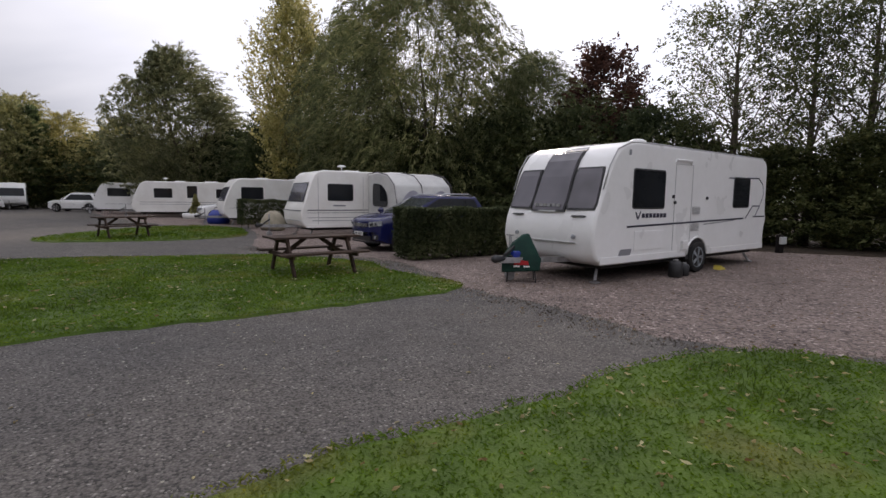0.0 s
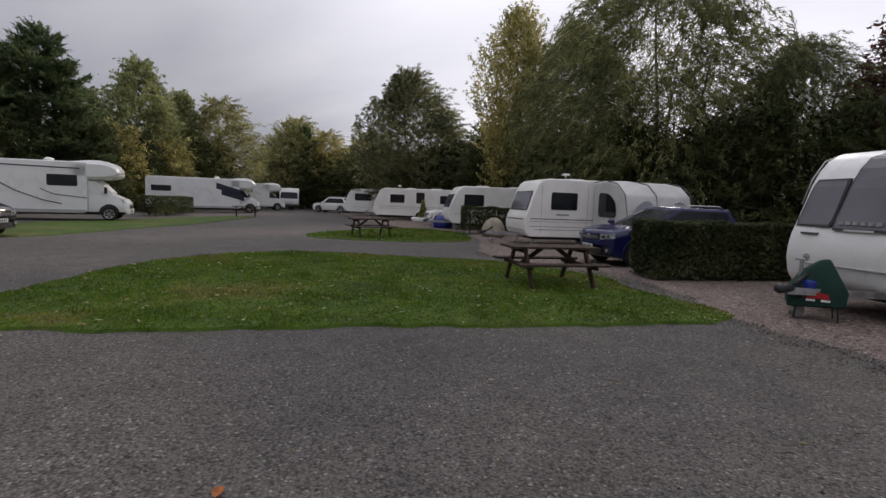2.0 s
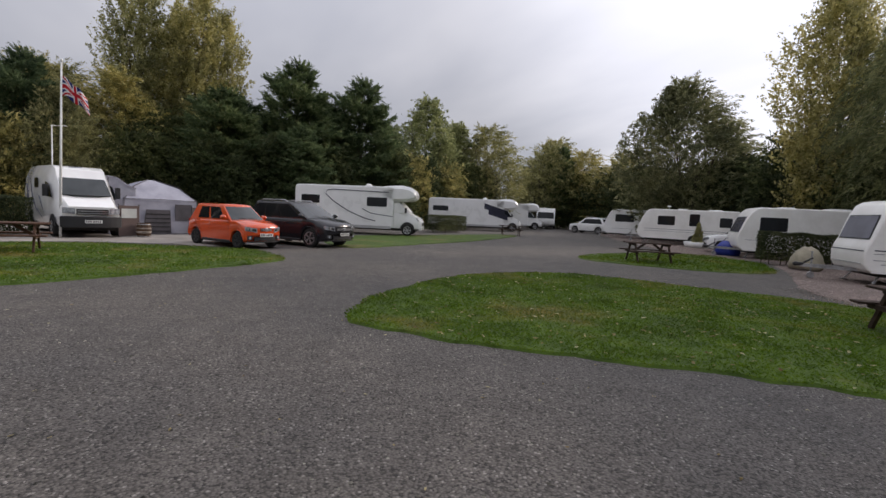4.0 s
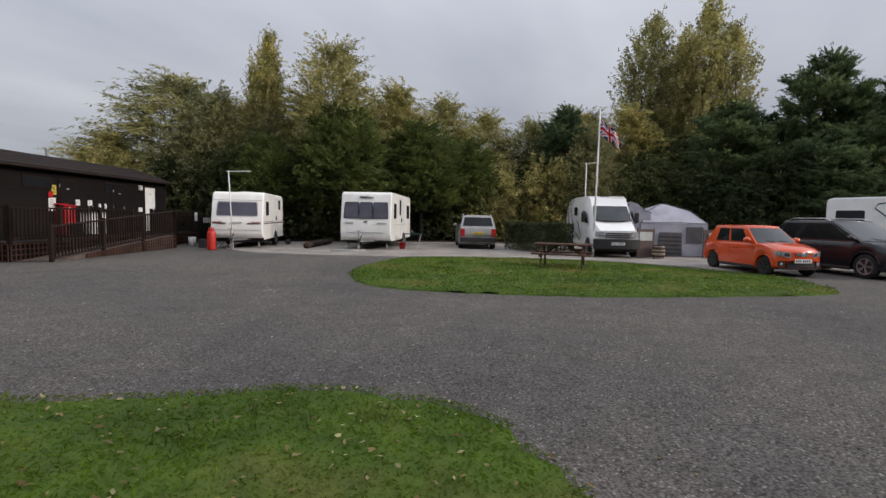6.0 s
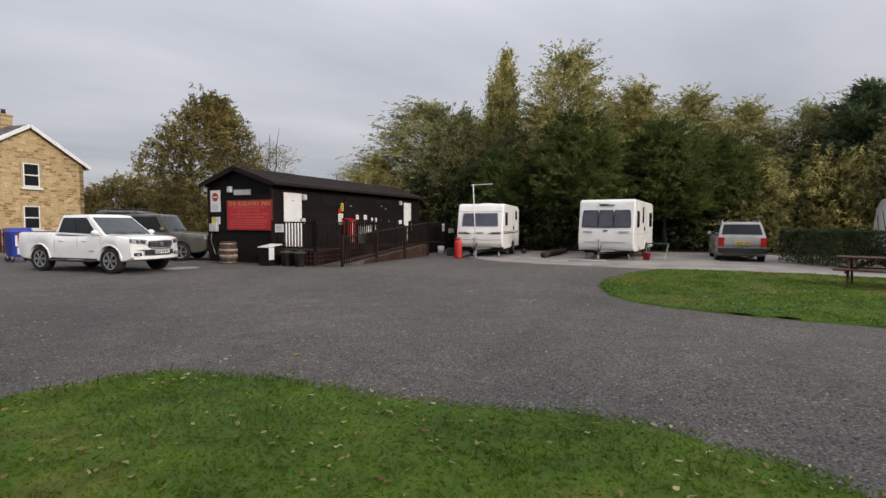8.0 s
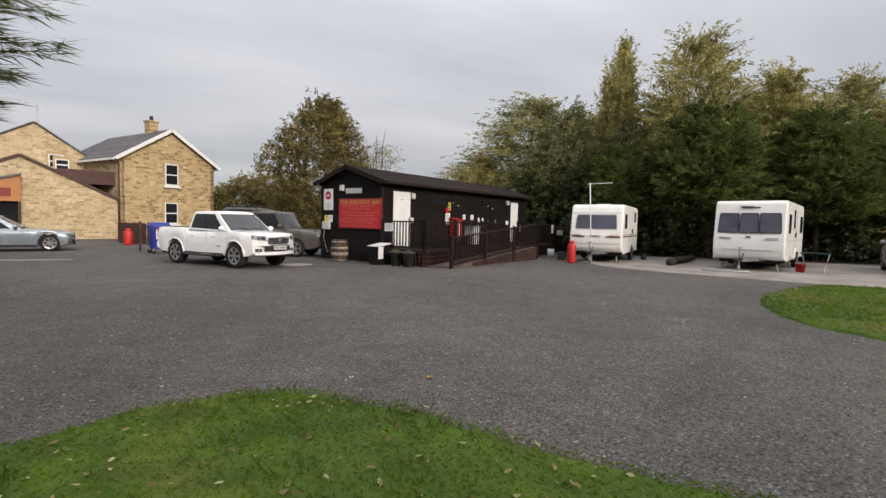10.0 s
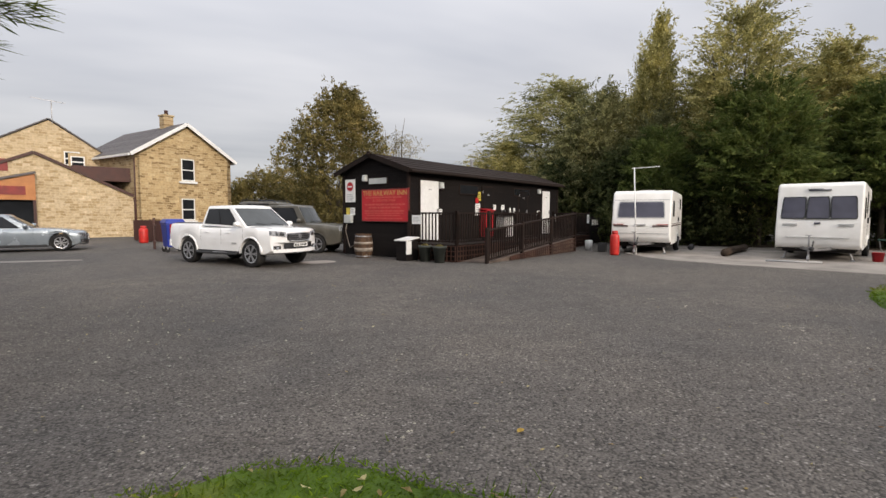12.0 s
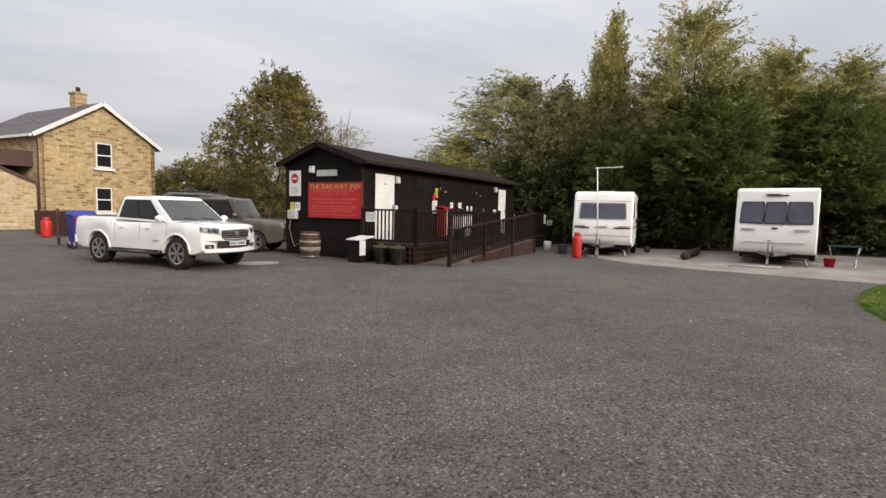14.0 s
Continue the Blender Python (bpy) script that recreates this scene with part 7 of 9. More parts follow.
def put(ob):
    ob.matrix_basis = SHED
    return ob


shed = thing("timber_block", SHED, "long dark-stained timber washroom block with red sign", "building")
g = Geo()
g.box(0.03, 0.03, 0.0, SL - 0.03, SW - 0.03, SE - 0.1)
g.add([(0.03, 0.03, SE - 0.1), (0.03, SW - 0.03, SE - 0.1), (0.03, SW / 2, SR - 0.12), (SL - 0.03, 0.03, SE - 0.1), (SL - 0.03, SW - 0.03, SE - 0.1), (SL - 0.03, SW / 2, SR - 0.12)], [(0, 1, 2), (3, 5, 4), (0, 2, 5, 3), (1, 4, 5, 2)])
wall = part("wall", g, M_DARKWOOD, shed)
n = 22
for k in range(n):
    z0 = 0.02 + k * 0.137
    g = Geo()
    g.add([(0, 0, 0), (0, SW, 0), (0.012, SW, 0.142), (0.012, 0, 0.142), (0.045, 0, 0), (0.045, SW, 0), (0.045, SW, 0.142), (0.045, 0, 0.142)], [(0, 3, 2, 1), (0, 1, 5, 4), (2, 3, 7, 6), (0, 4, 7, 3), (1, 2, 6, 5)])
    b = part("board", g, M_DARKWOOD, wall)
    b.location = (-0.01, 0, z0)
    g = Geo()
    g.add([(0, 0, 0), (SL, 0, 0), (SL, 0.012, 0.142), (0, 0.012, 0.142), (0, 0.045, 0), (SL, 0.045, 0), (SL, 0.045, 0.142), (0, 0.045, 0.142)], [(0, 1, 2, 3), (0, 4, 5, 1), (2, 6, 7, 3), (0, 3, 7, 4), (1, 5, 6, 2)])
    b = part("board", g, M_DARKWOOD, wall)
    b.location = (0, -0.01, z0)
for k in range(5):
    z = SE - 0.06 + k * 0.12
    hw = max(0.12, (SR - z) / (SR - SE) * SW / 2)
    part("gable_board", Geo().box(-0.012 - 0.001 * k, SW / 2 - hw, z, 0.03, SW / 2 + hw, z + 0.119), M_DARKWOOD, wall)
g = Geo()
for y0, y1, z0, z1 in ((-0.22, SW / 2, SE, SR + 0.02), (SW + 0.22, SW / 2, SE, SR + 0.02)):
    g.slab([(-0.24, y0, z0), (SL + 0.2, y0, z0), (SL + 0.2, y1, z1), (-0.24, y1, z1)], (0, (1 if y0 > 1 else -1) * (SR - SE), 1.9), 0.05)
roof = part("roof", g, M_ROOF, shed)
g = Geo()
for k in range(5):
    for s in (0, 1):
        f = 0.18 + k * 0.19
        y = -0.22 + (SW / 2 + 0.22) * f if s == 0 else SW + 0.22 - (SW / 2 + 0.22) * f
        z = SE + (SR + 0.02 - SE) * f + 0.055
        g.box(-0.24, y - 0.012, z - 0.006, SL + 0.2, y + 0.012, z + 0.008)
part("felt_laps", g, M_ROOF, roof)
g = Geo()
for y0, y1 in ((-0.24, SW / 2), (SW + 0.24, SW / 2)):
    g.beam((-0.26, y0, SE - 0.02), (-0.26, y1, SR + 0.01), 0.03, 0.17)
g.lathe([(0.02, SR - 0.08), (0.09, SR + 0.02), (0.06, SR + 0.12), (0.01, SR + 0.14)], 8, "z", (-0.27, SW / 2, 0))
part("bargeboard", g, M_RAILWOOD, roof)
g = Geo()
g.box(-0.24, -0.27, SE - 0.07, SL + 0.2, -0.225, SE + 0.02)
g.tube([(-0.2, -0.29, SE - 0.04), (SL + 0.2, -0.29, SE - 0.05)], 0.05, 8)
part("gutter", g, M_RAILWOOD, roof)
g = Geo()
g.tube([(6.2, SW / 2, SR - 0.1), (6.2, SW / 2, SR + 0.35)], 0.06, 10)
g.lathe([(0.09, SR + 0.33), (0.09, SR + 0.40), (0.02, SR + 0.44)], 12, "z", (6.2, SW / 2, 0))
part("flue", g, M_STEEL, roof)
for x, y in ((-0.03, -0.03), (-0.03, SW - 0.07), (SL - 0.07, -0.03)):
    part("corner_post", Geo().box(x, y, 0, x + 0.1, y + 0.1, SE - 0.05), M_RAILWOOD, shed)


def shed_door(x0, w, zt, white):
    d = Geo()
    d.box(x0 - 0.06, -0.035, SD, x0 + w + 0.06, 0.01, zt + 0.06)
    fr = part("door", d, M_RAILWOOD, shed, bevel=0.006)
    d = Geo()
    d.box(x0, -0.055, SD + 0.02, x0 + w, -0.036, zt)
    lf = part("door_leaf", d, M_WHITEPAINT if white else M_DARKWOOD, fr, "white door leaf" if white else "dark door leaf", bevel=0.006)
    d = Geo()
    d.box(x0 + w - 0.12, -0.10, SD + 1.0, x0 + w - 0.06, -0.056, SD + 1.18)
    part("door_handle", d, M_STEEL, lf, bevel=0.01)
    part("door_sign", Geo().box(x0 + w * 0.42, -0.060, zt - 0.33, x0 + w * 0.6, -0.056, zt - 0.29), M_TRIM, fr)
    for z in (SD + 0.3, SD + 1.1, zt - 0.25):
        part("hinge", Geo().tube([(x0 - 0.012, -0.05, z), (x0 - 0.012, -0.05, z + 0.1)], 0.012, 6), M_STEEL, lf)


shed_door(0.58, 1.0, 2.74, True)
shed_door(9.92, 0.80, 2.70, True)
shed_door(4.55, 0.75, 2.66, False)
shed_door(7.6, 0.75, 2.62, False)
for x0, x1, z0, z1 in ((2.95, 4.15, 2.36, 2.68), (7.15, 8.5, 2.42, 2.70)):
    g = Geo()
    g.box(x0 - 0.05, -0.035, z0 - 0.05, x1 + 0.05, -0.005, z1 + 0.05)
    fr = part("window", g, M_RAILWOOD, shed, bevel=0.005)
    part("pane", Geo().box(x0, -0.045, z0, x1, -0.036, z1), M_GLASS, fr)
g = Geo()
g.box(-0.04, 0.98, 2.60, 0.0, 1.98, 2.88)
fr = part("window", g, M_RAILWOOD, shed, bevel=0.005)
part("pane", Geo().box(-0.052, 1.03, 2.64, -0.041, 1.93, 2.84), M_GREYLAMP, fr)


def wall_lamp(x, y, z, facing):
    t = thing("wall_lamp", SHED @ pose(x, y, z, 0, 0, facing), "grey square bulkhead lamp on dark boards", "lamp", "lamps on the timber block")
    g = Geo()
    g.box(-0.10, -0.05, -0.12, 0.10, -0.001, 0.12)
    part("housing", g, M_TRIM, t, bevel=0.02)
    g = Geo()
    g.loft([[(-0.11, -0.05, -0.13), (0.11, -0.05, -0.13), (0.11, -0.05, 0.13), (-0.11, -0.05, 0.13)], [(-0.08, -0.15, -0.10), (0.08, -0.15, -0.10), (0.08, -0.13, 0.10), (-0.08, -0.13, 0.10)]])
    part("cover", g, M_GREYLAMP, t, bevel=0.02)


wall_lamp(1.72, -0.012, 2.60, 0)
wall_lamp(9.5, -0.012, 2.66, 0)
wall_lamp(-0.012, 2.12, 2.86, -90)


def text_mesh(body, size, name):
    cu = bpy.data.curves.new(name, "FONT")
    cu.body, cu.size, cu.align_x, cu.align_y, cu.extrude = body, size, "CENTER", "CENTER", 0.004
    ob = bpy.data.objects.new(name, cu)
    scene.collection.objects.link(ob)
    me = bpy.data.meshes.new_from_object(ob.evaluated_get(bpy.context.evaluated_depsgraph_get()))
    bpy.data.objects.remove(ob)
    return me


# red sign on the gable: x of the sign runs to its reader's right
sign = thing("sign_board", SHED @ pose(-0.03, 1.13, 1.855, 90, 0, -90), "large red sign board with gold lettering on dark boards", "sign")
part("board", Geo().box(-1.18, -0.59, 0.0, 1.18, 0.59, 0.03), M_SIGNRED, sign, bevel=0.01)
g = Geo()
for a in (-0.585, 0.565):
    g.box(-1.18, a, 0.03, 1.18, a + 0.02, 0.045)
for a in (-1.18, 1.16):
    g.box(a, -0.58, 0.03, a + 0.02, 0.58, 0.045)
part("frame", g, M_BROWNPAINT, sign)
for txt, size, y, mt in (("THE RAILWAY INN", 0.262, 0.43, M_GOLD), ("& CARAVAN PARK", 0.14, 0.17, M_SIGNPINK)):
    me = text_mesh(txt, size, "lettering")
    me.materials.clear()
    me.materials.append(mt)
    ob = part("lettering", me, None, sign)
    ob.matrix_basis = pose(0, y, 0.034)
for y, w, h in ((0.285, 0.95, 0.05), (0.03, 1.0, 0.06), (-0.08, 0.8, 0.06), (-0.2, 1.02, 0.05), (-0.28, 1.0, 0.04), (-0.36, 0.9, 0.04), (-0.47, 1.0, 0.04)):
    rnd = random.Random(int(y * 100))
    g, x = Geo(), -w
    while x < w - 0.1:
        ww = rnd.uniform(0.08, 0.26)
        g.box(x, y - h / 2, 0.03, min(x + ww, w), y + h / 2, 0.035)
        x += ww + 0.04
    part("small_lettering", g, M_SIGNPINK, sign)


def notice(m, w, h, material, label, rows=(), name="notice"):
    """A small flat sign; its face looks along -y. rows: bars (x0, x1, z0, z1, material)."""
    t = thing(name, m, label, "sign", "notices on the timber block")
    part("board", Geo().box(-w / 2, -0.014, -h / 2, w / 2, 0, h / 2), material, t, bevel=0.003)
    for x0, x1, z0, z1, mt in rows:
        part("bar", Geo().box(x0, -0.018, z0, x1, -0.013, z1), mt, t)
    return t


def on_side(x, z):
    return SHED @ pose(x, -0.02, z)


def on_gable(y, z):
    return SHED @ pose(-0.02, y, z, 0, 0, -90)


bars = lambda w, n, z0, dz, mt: [(-w / 2, w / 2 * (0.6 + 0.4 * ((i * 7) % 3) / 2), z0 - i * dz, z0 - i * dz + dz * 0.45, mt) for i in range(n)]
st = notice(on_gable(2.98, 2.42), 0.56, 0.86, M_WHITEPAINT, "white notice with a red no-entry disc", bars(0.4, 4, -0.16, 0.065, M_TRIM))
part("disc", Geo().lathe([(0.17, -0.024), (0.17, -0.014)], 24, "y", (0, 0, 0.16)), M_RED, st)
part("disc_bar", Geo().box(-0.11, -0.03, 0.13, 0.11, -0.024, 0.185), M_WHITEPAINT, st)
notice(on_gable(2.86, 1.64), 0.26, 0.28, M_WHITEPAINT, "small white notice on the dark gable", bars(0.2, 3, 0.05, 0.06, M_TRIM))
notice(on_gable(3.12, 1.64), 0.2, 0.28, M_YELLOW, "small yellow hazard notice")
t = thing("meter_box", on_gable(3.02, 1.36), "grey electric supply box on the gable wall", "meter box")
part("box", Geo().box(-0.2, -0.15, -0.16, 0.2, 0, 0.16), M_GREYLAMP, t, bevel=0.03)
g = Geo()
g.tube([SHED.inverted() @ (SHED @ Vector(p)) for p in ((-0.10, 3.1, 1.22), (-0.16, 3.12, 0.9), (-0.14, 3.0, 0.5), (-0.3, 2.7, 0.28), (-0.4, 2.3, 0.45), (-0.35, 2.0, 0.55))], 0.012, 6)
put(tagged(part("cable", g, M_PALEWOOD, smooth=True), "pale hanging power cable on the gable", "cable"))
notice(on_side(1.72, 1.64), 0.2, 0.2, M_WHITEPAINT, "small white notice beside a white door", bars(0.14, 2, 0.02, 0.06, M_TRIM))
notice(on_side(4.28, 2.28), 0.22, 0.36, M_YELLOW, "yellow warning notice on dark boards", bars(0.14, 3, 0.06, 0.08, M_INK))
notice(on_side(4.18, 1.74), 0.34, 0.5, M_WHITEPAINT, "white safety notice with small print", bars(0.24, 5, 0.14, 0.08, M_TRIM))
d = notice(on_side(4.1, 2.10), 0.26, 0.26, M_DARKWOOD, "round red fire notice on dark boards")
part("disc", Geo().lathe([(0.12, -0.03), (0.12, -0.012)], 20, "y"), M_RED, d)
for x in (5.45, 6.15):
    notice(on_side(x, 1.84), 0.26, 0.22, M_WHITEPAINT, "small white door notice", bars(0.18, 2, 0.02, 0.06, M_TRIM))
notice(on_side(9.55, 1.62), 0.3, 0.2, M_WHITEPAINT, "small white notice by the further door")
notice(SHED @ pose(-0.06, -0.42, 1.36, 0, 0, -90), 0.42, 0.3, M_WHITEPAINT, "white notice tied to the deck rail", bars(0.3, 4, 0.06, 0.05, M_TRIM))
notice(SHED @ pose(7.0, -2.16, 1.38), 0.14, 0.36, M_WHITEPAINT, "narrow white notice on the deck rail")
notice(SHED @ pose(10.6, -2.16, 1.32), 0.26, 0.42, M_WHITEPAINT, "white notice at the far deck rail", bars(0.18, 3, 0.08, 0.08, M_TRIM))

# deck, lattice, rails and ramp
DV = -2.10
deck = thing("deck", SHED, "dark timber deck with lattice skirt and picket rails", "deck")
for k in range(14):
    g = Geo()
    y0 = DV + k * 0.149
    g.box(-0.1, y0, SD - 0.035, 10.9, y0 + 0.14, SD)
    part("plank", g, M_RAILWOOD, deck)
g = Geo()
for x in (0.0, 2.7, 5.4, 8.1, 10.7):
    for y in (DV + 0.06, -0.15):
        g.box(x - 0.05, y - 0.05, 0, x + 0.05, y + 0.05, SD - 0.035)
part("joist_post", g, M_RAILWOOD, deck)


def lattice(a, b, z0, z1, zb0=None, zb1=None):
    """Crossed laths in a frame from a to b; the top runs from z0 to z1."""
    a, b = Vector((*a, 0)), Vector((*b, 0))
    L = (b - a).length
    d = (b - a) / L
    lo0, lo1 = zb0 or 0.03, zb1 or 0.03
    n = int(L / 0.16)
    g = Geo()
    for i in range(n + 1):
        p = a + d * (L * i / n)
        f = i / n
        g.beam((p.x, p.y, lo0 + (lo1 - lo0) * f), (p.x, p.y, z0 + (z1 - z0) * f), 0.03, 0.02)
    for k in range(4):
        f = k / 3
        g.beam((a.x, a.y, lo0 + (z0 - lo0) * f), (b.x, b.y, lo1 + (z1 - lo1) * f), 0.026, 0.032)
    part("lattice_panel", g, M_LATTICE, deck)


lattice((-0.12, -0.05), (-0.12, DV), SD - 0.05, SD - 0.05)
lattice((-0.04, DV - 0.02), (10.9, DV - 0.02), SD - 0.05, SD - 0.05)
g = Geo()
g.box(0.05, DV + 0.05, 0.0, 10.85, DV + 0.07, SD - 0.06)
g.box(-0.06, DV + 0.05, 0.0, -0.04, -0.05, SD - 0.06)
part("under_deck_screen", g, M_DARKWOOD, deck)


def railing(a, b, z0, z1, h=1.02, name_post=True):
    """Posts, two rails and pickets from a to b over a base that rises from z0 to z1."""
    a, b = Vector((*a, z0)), Vector((*b, z1))
    L = (b - a).length
    n = max(1, round(L / 2.2))
    for i in range(n + 1):
        p = a.lerp(b, i / n)
        g = Geo()
        g.box(p.x - 0.05, p.y - 0.05, 0.0 if z0 < 0.3 else p.z - 0.03, p.x + 0.05, p.y + 0.05, p.z + h + 0.08)
        part("rail_post", g, M_RAILWOOD, deck, bevel=0.006)
    for dz, w in ((h, 0.09), (0.10, 0.06)):
        g = Geo()
        g.beam(a + Vector((0, 0, dz)), b + Vector((0, 0, dz)), w, 0.05)
        part("rail", g, M_RAILWOOD, deck)
    m = int(L / 0.135)
    for i in range(1, m):
        p = a.lerp(b, i / m)
        g = Geo()
        g.box(p.x - 0.018, p.y - 0.018, p.z + 0.06, p.x + 0.018, p.y + 0.018, p.z + h)
        part("picket", g, M_RAILWOOD, deck)


railing((-0.05, -0.1), (-0.05, DV), SD, SD)
railing((-0.05, DV), (5.6, DV), SD, SD)
railing((6.9, DV), (10.8, DV), SD, SD)
railing((0.22, DV - 0.98), (6.9, DV - 0.98), 0.02, SD)
railing((6.9, DV - 0.98), (6.9, DV), SD, SD)
g = Geo()
g.add([(0.2, DV - 0.03, 0.02), (0.2, DV - 0.95, 0.02), (6.9, DV - 0.95, SD - 0.01), (6.9, DV - 0.03, SD - 0.01), (0.2, DV - 0.03, 0.0), (0.2, DV - 0.95, 0.0), (6.9, DV - 0.95, 0.0), (6.9, DV - 0.03, 0.0)], [(0, 1, 2, 3), (1, 5, 6, 2), (0, 3, 7, 4), (2, 6, 7, 3)])
part("ramp_surface", g, M_RAMP, deck)
lattice((1.6, DV - 1.02), (6.9, DV - 1.02), 0.13, SD - 0.02)

t = thing("fire_point", SHED @ pose(4.55, -0.30, SD), "red fire point cabinet with a pale stripe on the deck", "fire point")
part("cabinet", Geo().box(-0.30, -0.10, 0.05, 0.30, 0.22, 1.12), M_RED, t, "red painted cabinet", bevel=0.015)
part("stripe", Geo().box(-0.05, -0.106, 0.10, 0.03, -0.098, 1.08), M_WHITEPAINT, t)
part("roof_flap", Geo().slab([(-0.34, -0.16, 1.12), (0.34, -0.16, 1.12), (0.34, 0.24, 1.2), (-0.34, 0.24, 1.2)], (0, 0, 1), 0.02), M_RED, t)
for x in (-0.25, 0.25):
    part("foot", Geo().box(x - 0.03, -0.05, 0.0, x + 0.03, 0.18, 0.05), M_BLACK, t)
t = thing("washing_sink", SHED @ pose(5.95, -0.36, SD), "white washing-up sink unit against the dark boards", "sink")
part("cabinet", Geo().box(-0.42, -0.16, 0.02, 0.42, 0.30, 0.86), M_WHITEPAINT, t, "white cabinet", bevel=0.01)
part("basin", Geo().box(-0.46, -0.20, 0.86, 0.46, 0.32, 0.92), M_STEEL, t, "steel basin top", bevel=0.015)
part("door_gap", Geo().box(-0.004, -0.163, 0.06, 0.004, -0.158, 0.82), M_BLACK, t)
part("tap", Geo().tube([(0, 0.24, 0.92), (0, 0.24, 1.12), (0, 0.14, 1.18), (0, 0.06, 1.12)], 0.014, 6), M_STEEL, t, smooth=True)
for dx in (5.4, 5.75):
    t = thing("plastic_bottle", SHED @ pose(dx + 1.0, -0.25, SD + 1.05), "small white bottle on a ledge", "bottle")
    part("flask", Geo().lathe([(0.02, 0.0), (0.05, 0.01), (0.05, 0.16), (0.02, 0.22)], 10), M_WHITEPAINT, t, smooth=True)
    part("ledge", Geo().box(-0.12, -0.08, -0.03, 0.12, 0.22, -0.002), M_RAILWOOD, t)


screen = thing("board_screen", SHED, "dark board fence with white lettering past the deck", "fence")
for k in range(34):
    part("board", Geo().box(11.0 + k * 0.16, -1.62, 0.03, 11.15 + k * 0.16, -1.60, 1.38 + 0.012 * (k % 3)), M_DARKWOOD, screen)
for z in (0.3, 1.05):
    part("rail", Geo().box(11.0, -1.597, z, 16.44, -1.55, z + 0.09), M_DARKWOOD, screen)
for x in (11.0, 12.8, 14.6, 16.34):
    part("post", Geo().box(x, -1.548, 0.0, x + 0.1, -1.45, 1.45), M_DARKWOOD, screen)
for k in range(4):
    part("letter_bar", Geo().box(12.5 + k * 0.22, -1.63, 0.98, 12.62 + k * 0.22, -1.622, 1.26), M_WHITEPAINT, screen)


def barrel(m, r, h, label):
    t = thing("barrel", m, label, "barrel")
    n = 18
    for i in range(n):
        a0, a1 = 2 * math.pi * i / n, 2 * math.pi * (i + 0.96) / n
        g = Geo()
        rings = []
        for z in (0, 0.25, 0.5, 0.75, 1.0):
            rr = r * (0.84 + 0.16 * math.sin(math.pi * z))
            rings.append([(rr * math.cos(a0), rr * math.sin(a0), z * h), (rr * math.cos(a1), rr * math.sin(a1), z * h), ((rr - 0.025) * math.cos(a1), (rr - 0.025) * math.sin(a1), z * h), ((rr - 0.025) * math.cos(a0), (rr - 0.025) * math.sin(a0), z * h)])
        g.loft(rings)
        part("stave", g, M_OAK, t)
    for z, mt, d in ((0.06, M_STEEL, 0.05), (0.34, M_PALEWOOD, 0.16), (0.62, M_PALEWOOD, 0.10), (0.9, M_STEEL, 0.05)):
        g = Geo()
        q = lambda z: r * (0.84 + 0.16 * math.sin(math.pi * z)) + 0.006
        g.lathe([(q(z - d / 2), (z - d / 2) * h), (q(z), z * h), (q(z + d / 2), (z + d / 2) * h)], 24)
        part("hoop", g, mt, t, smooth=True)
    part("barrel_head", Geo().lathe([(0.01, h * 0.95), (r * 0.82, h * 0.95), (r * 0.82, h * 0.97), (0.01, h * 0.97)], 20), M_OAK, t)


barrel(SHED @ pose(-0.62, 1.62, 0), 0.33, 0.84, "old oak barrel with pale worn bands by the gable")
barrel(pose(-24.6, -0.55, 0.01), 0.26, 0.55, "small pale half barrel before the awning")

t = thing("waste_box", SHED @ pose(-0.5, -0.25, 0), "dark box with a white lid and white end panel", "box")
part("body", Geo().box(-0.28, -0.34, 0.0, 0.28, 0.12, 0.66), M_DARKWOOD, t, bevel=0.01)
g = Geo()
g.add([(-0.33, -0.4, 0.66), (0.33, -0.4, 0.74), (0.33, 0.16, 0.74), (-0.33, 0.16, 0.66), (-0.33, -0.4, 0.69), (0.33, -0.4, 0.78), (0.33, 0.16, 0.78), (-0.33, 0.16, 0.69)], [(3, 2, 1, 0), (4, 5, 6, 7), (0, 1, 5, 4), (1, 2, 6, 5), (2, 3, 7, 6), (3, 0, 4, 7)])
part("lid", g, M_WHITEPAINT, t, "white sloping lid")
part("end_panel", Geo().box(-0.29, -0.37, 0.22, -0.05, -0.341, 0.66), M_WHITEPAINT, t)
for y in (-1.12, -1.72):
    t = thing("flower_pot", SHED @ pose(-0.45, y, 0), "tall grey plastic pot with withered plant", "pot", "pots before the deck")
    part("pot", Geo().lathe([(0.01, 0.01), (0.15, 0.0), (0.21, 0.46), (0.235, 0.46), (0.235, 0.53), (0.20, 0.53), (0.18, 0.46), (0.01, 0.44)], 18), M_POT, t, smooth=True)
    me = leaf_cloud("plant", [(0, 0, 0.52)], (0.09, 0.09, 0.05), 60, 0.06, 0.02, -0.3, M_LEAF_BROWN, np.random.RandomState(5))
    part("plant", me, None, t)

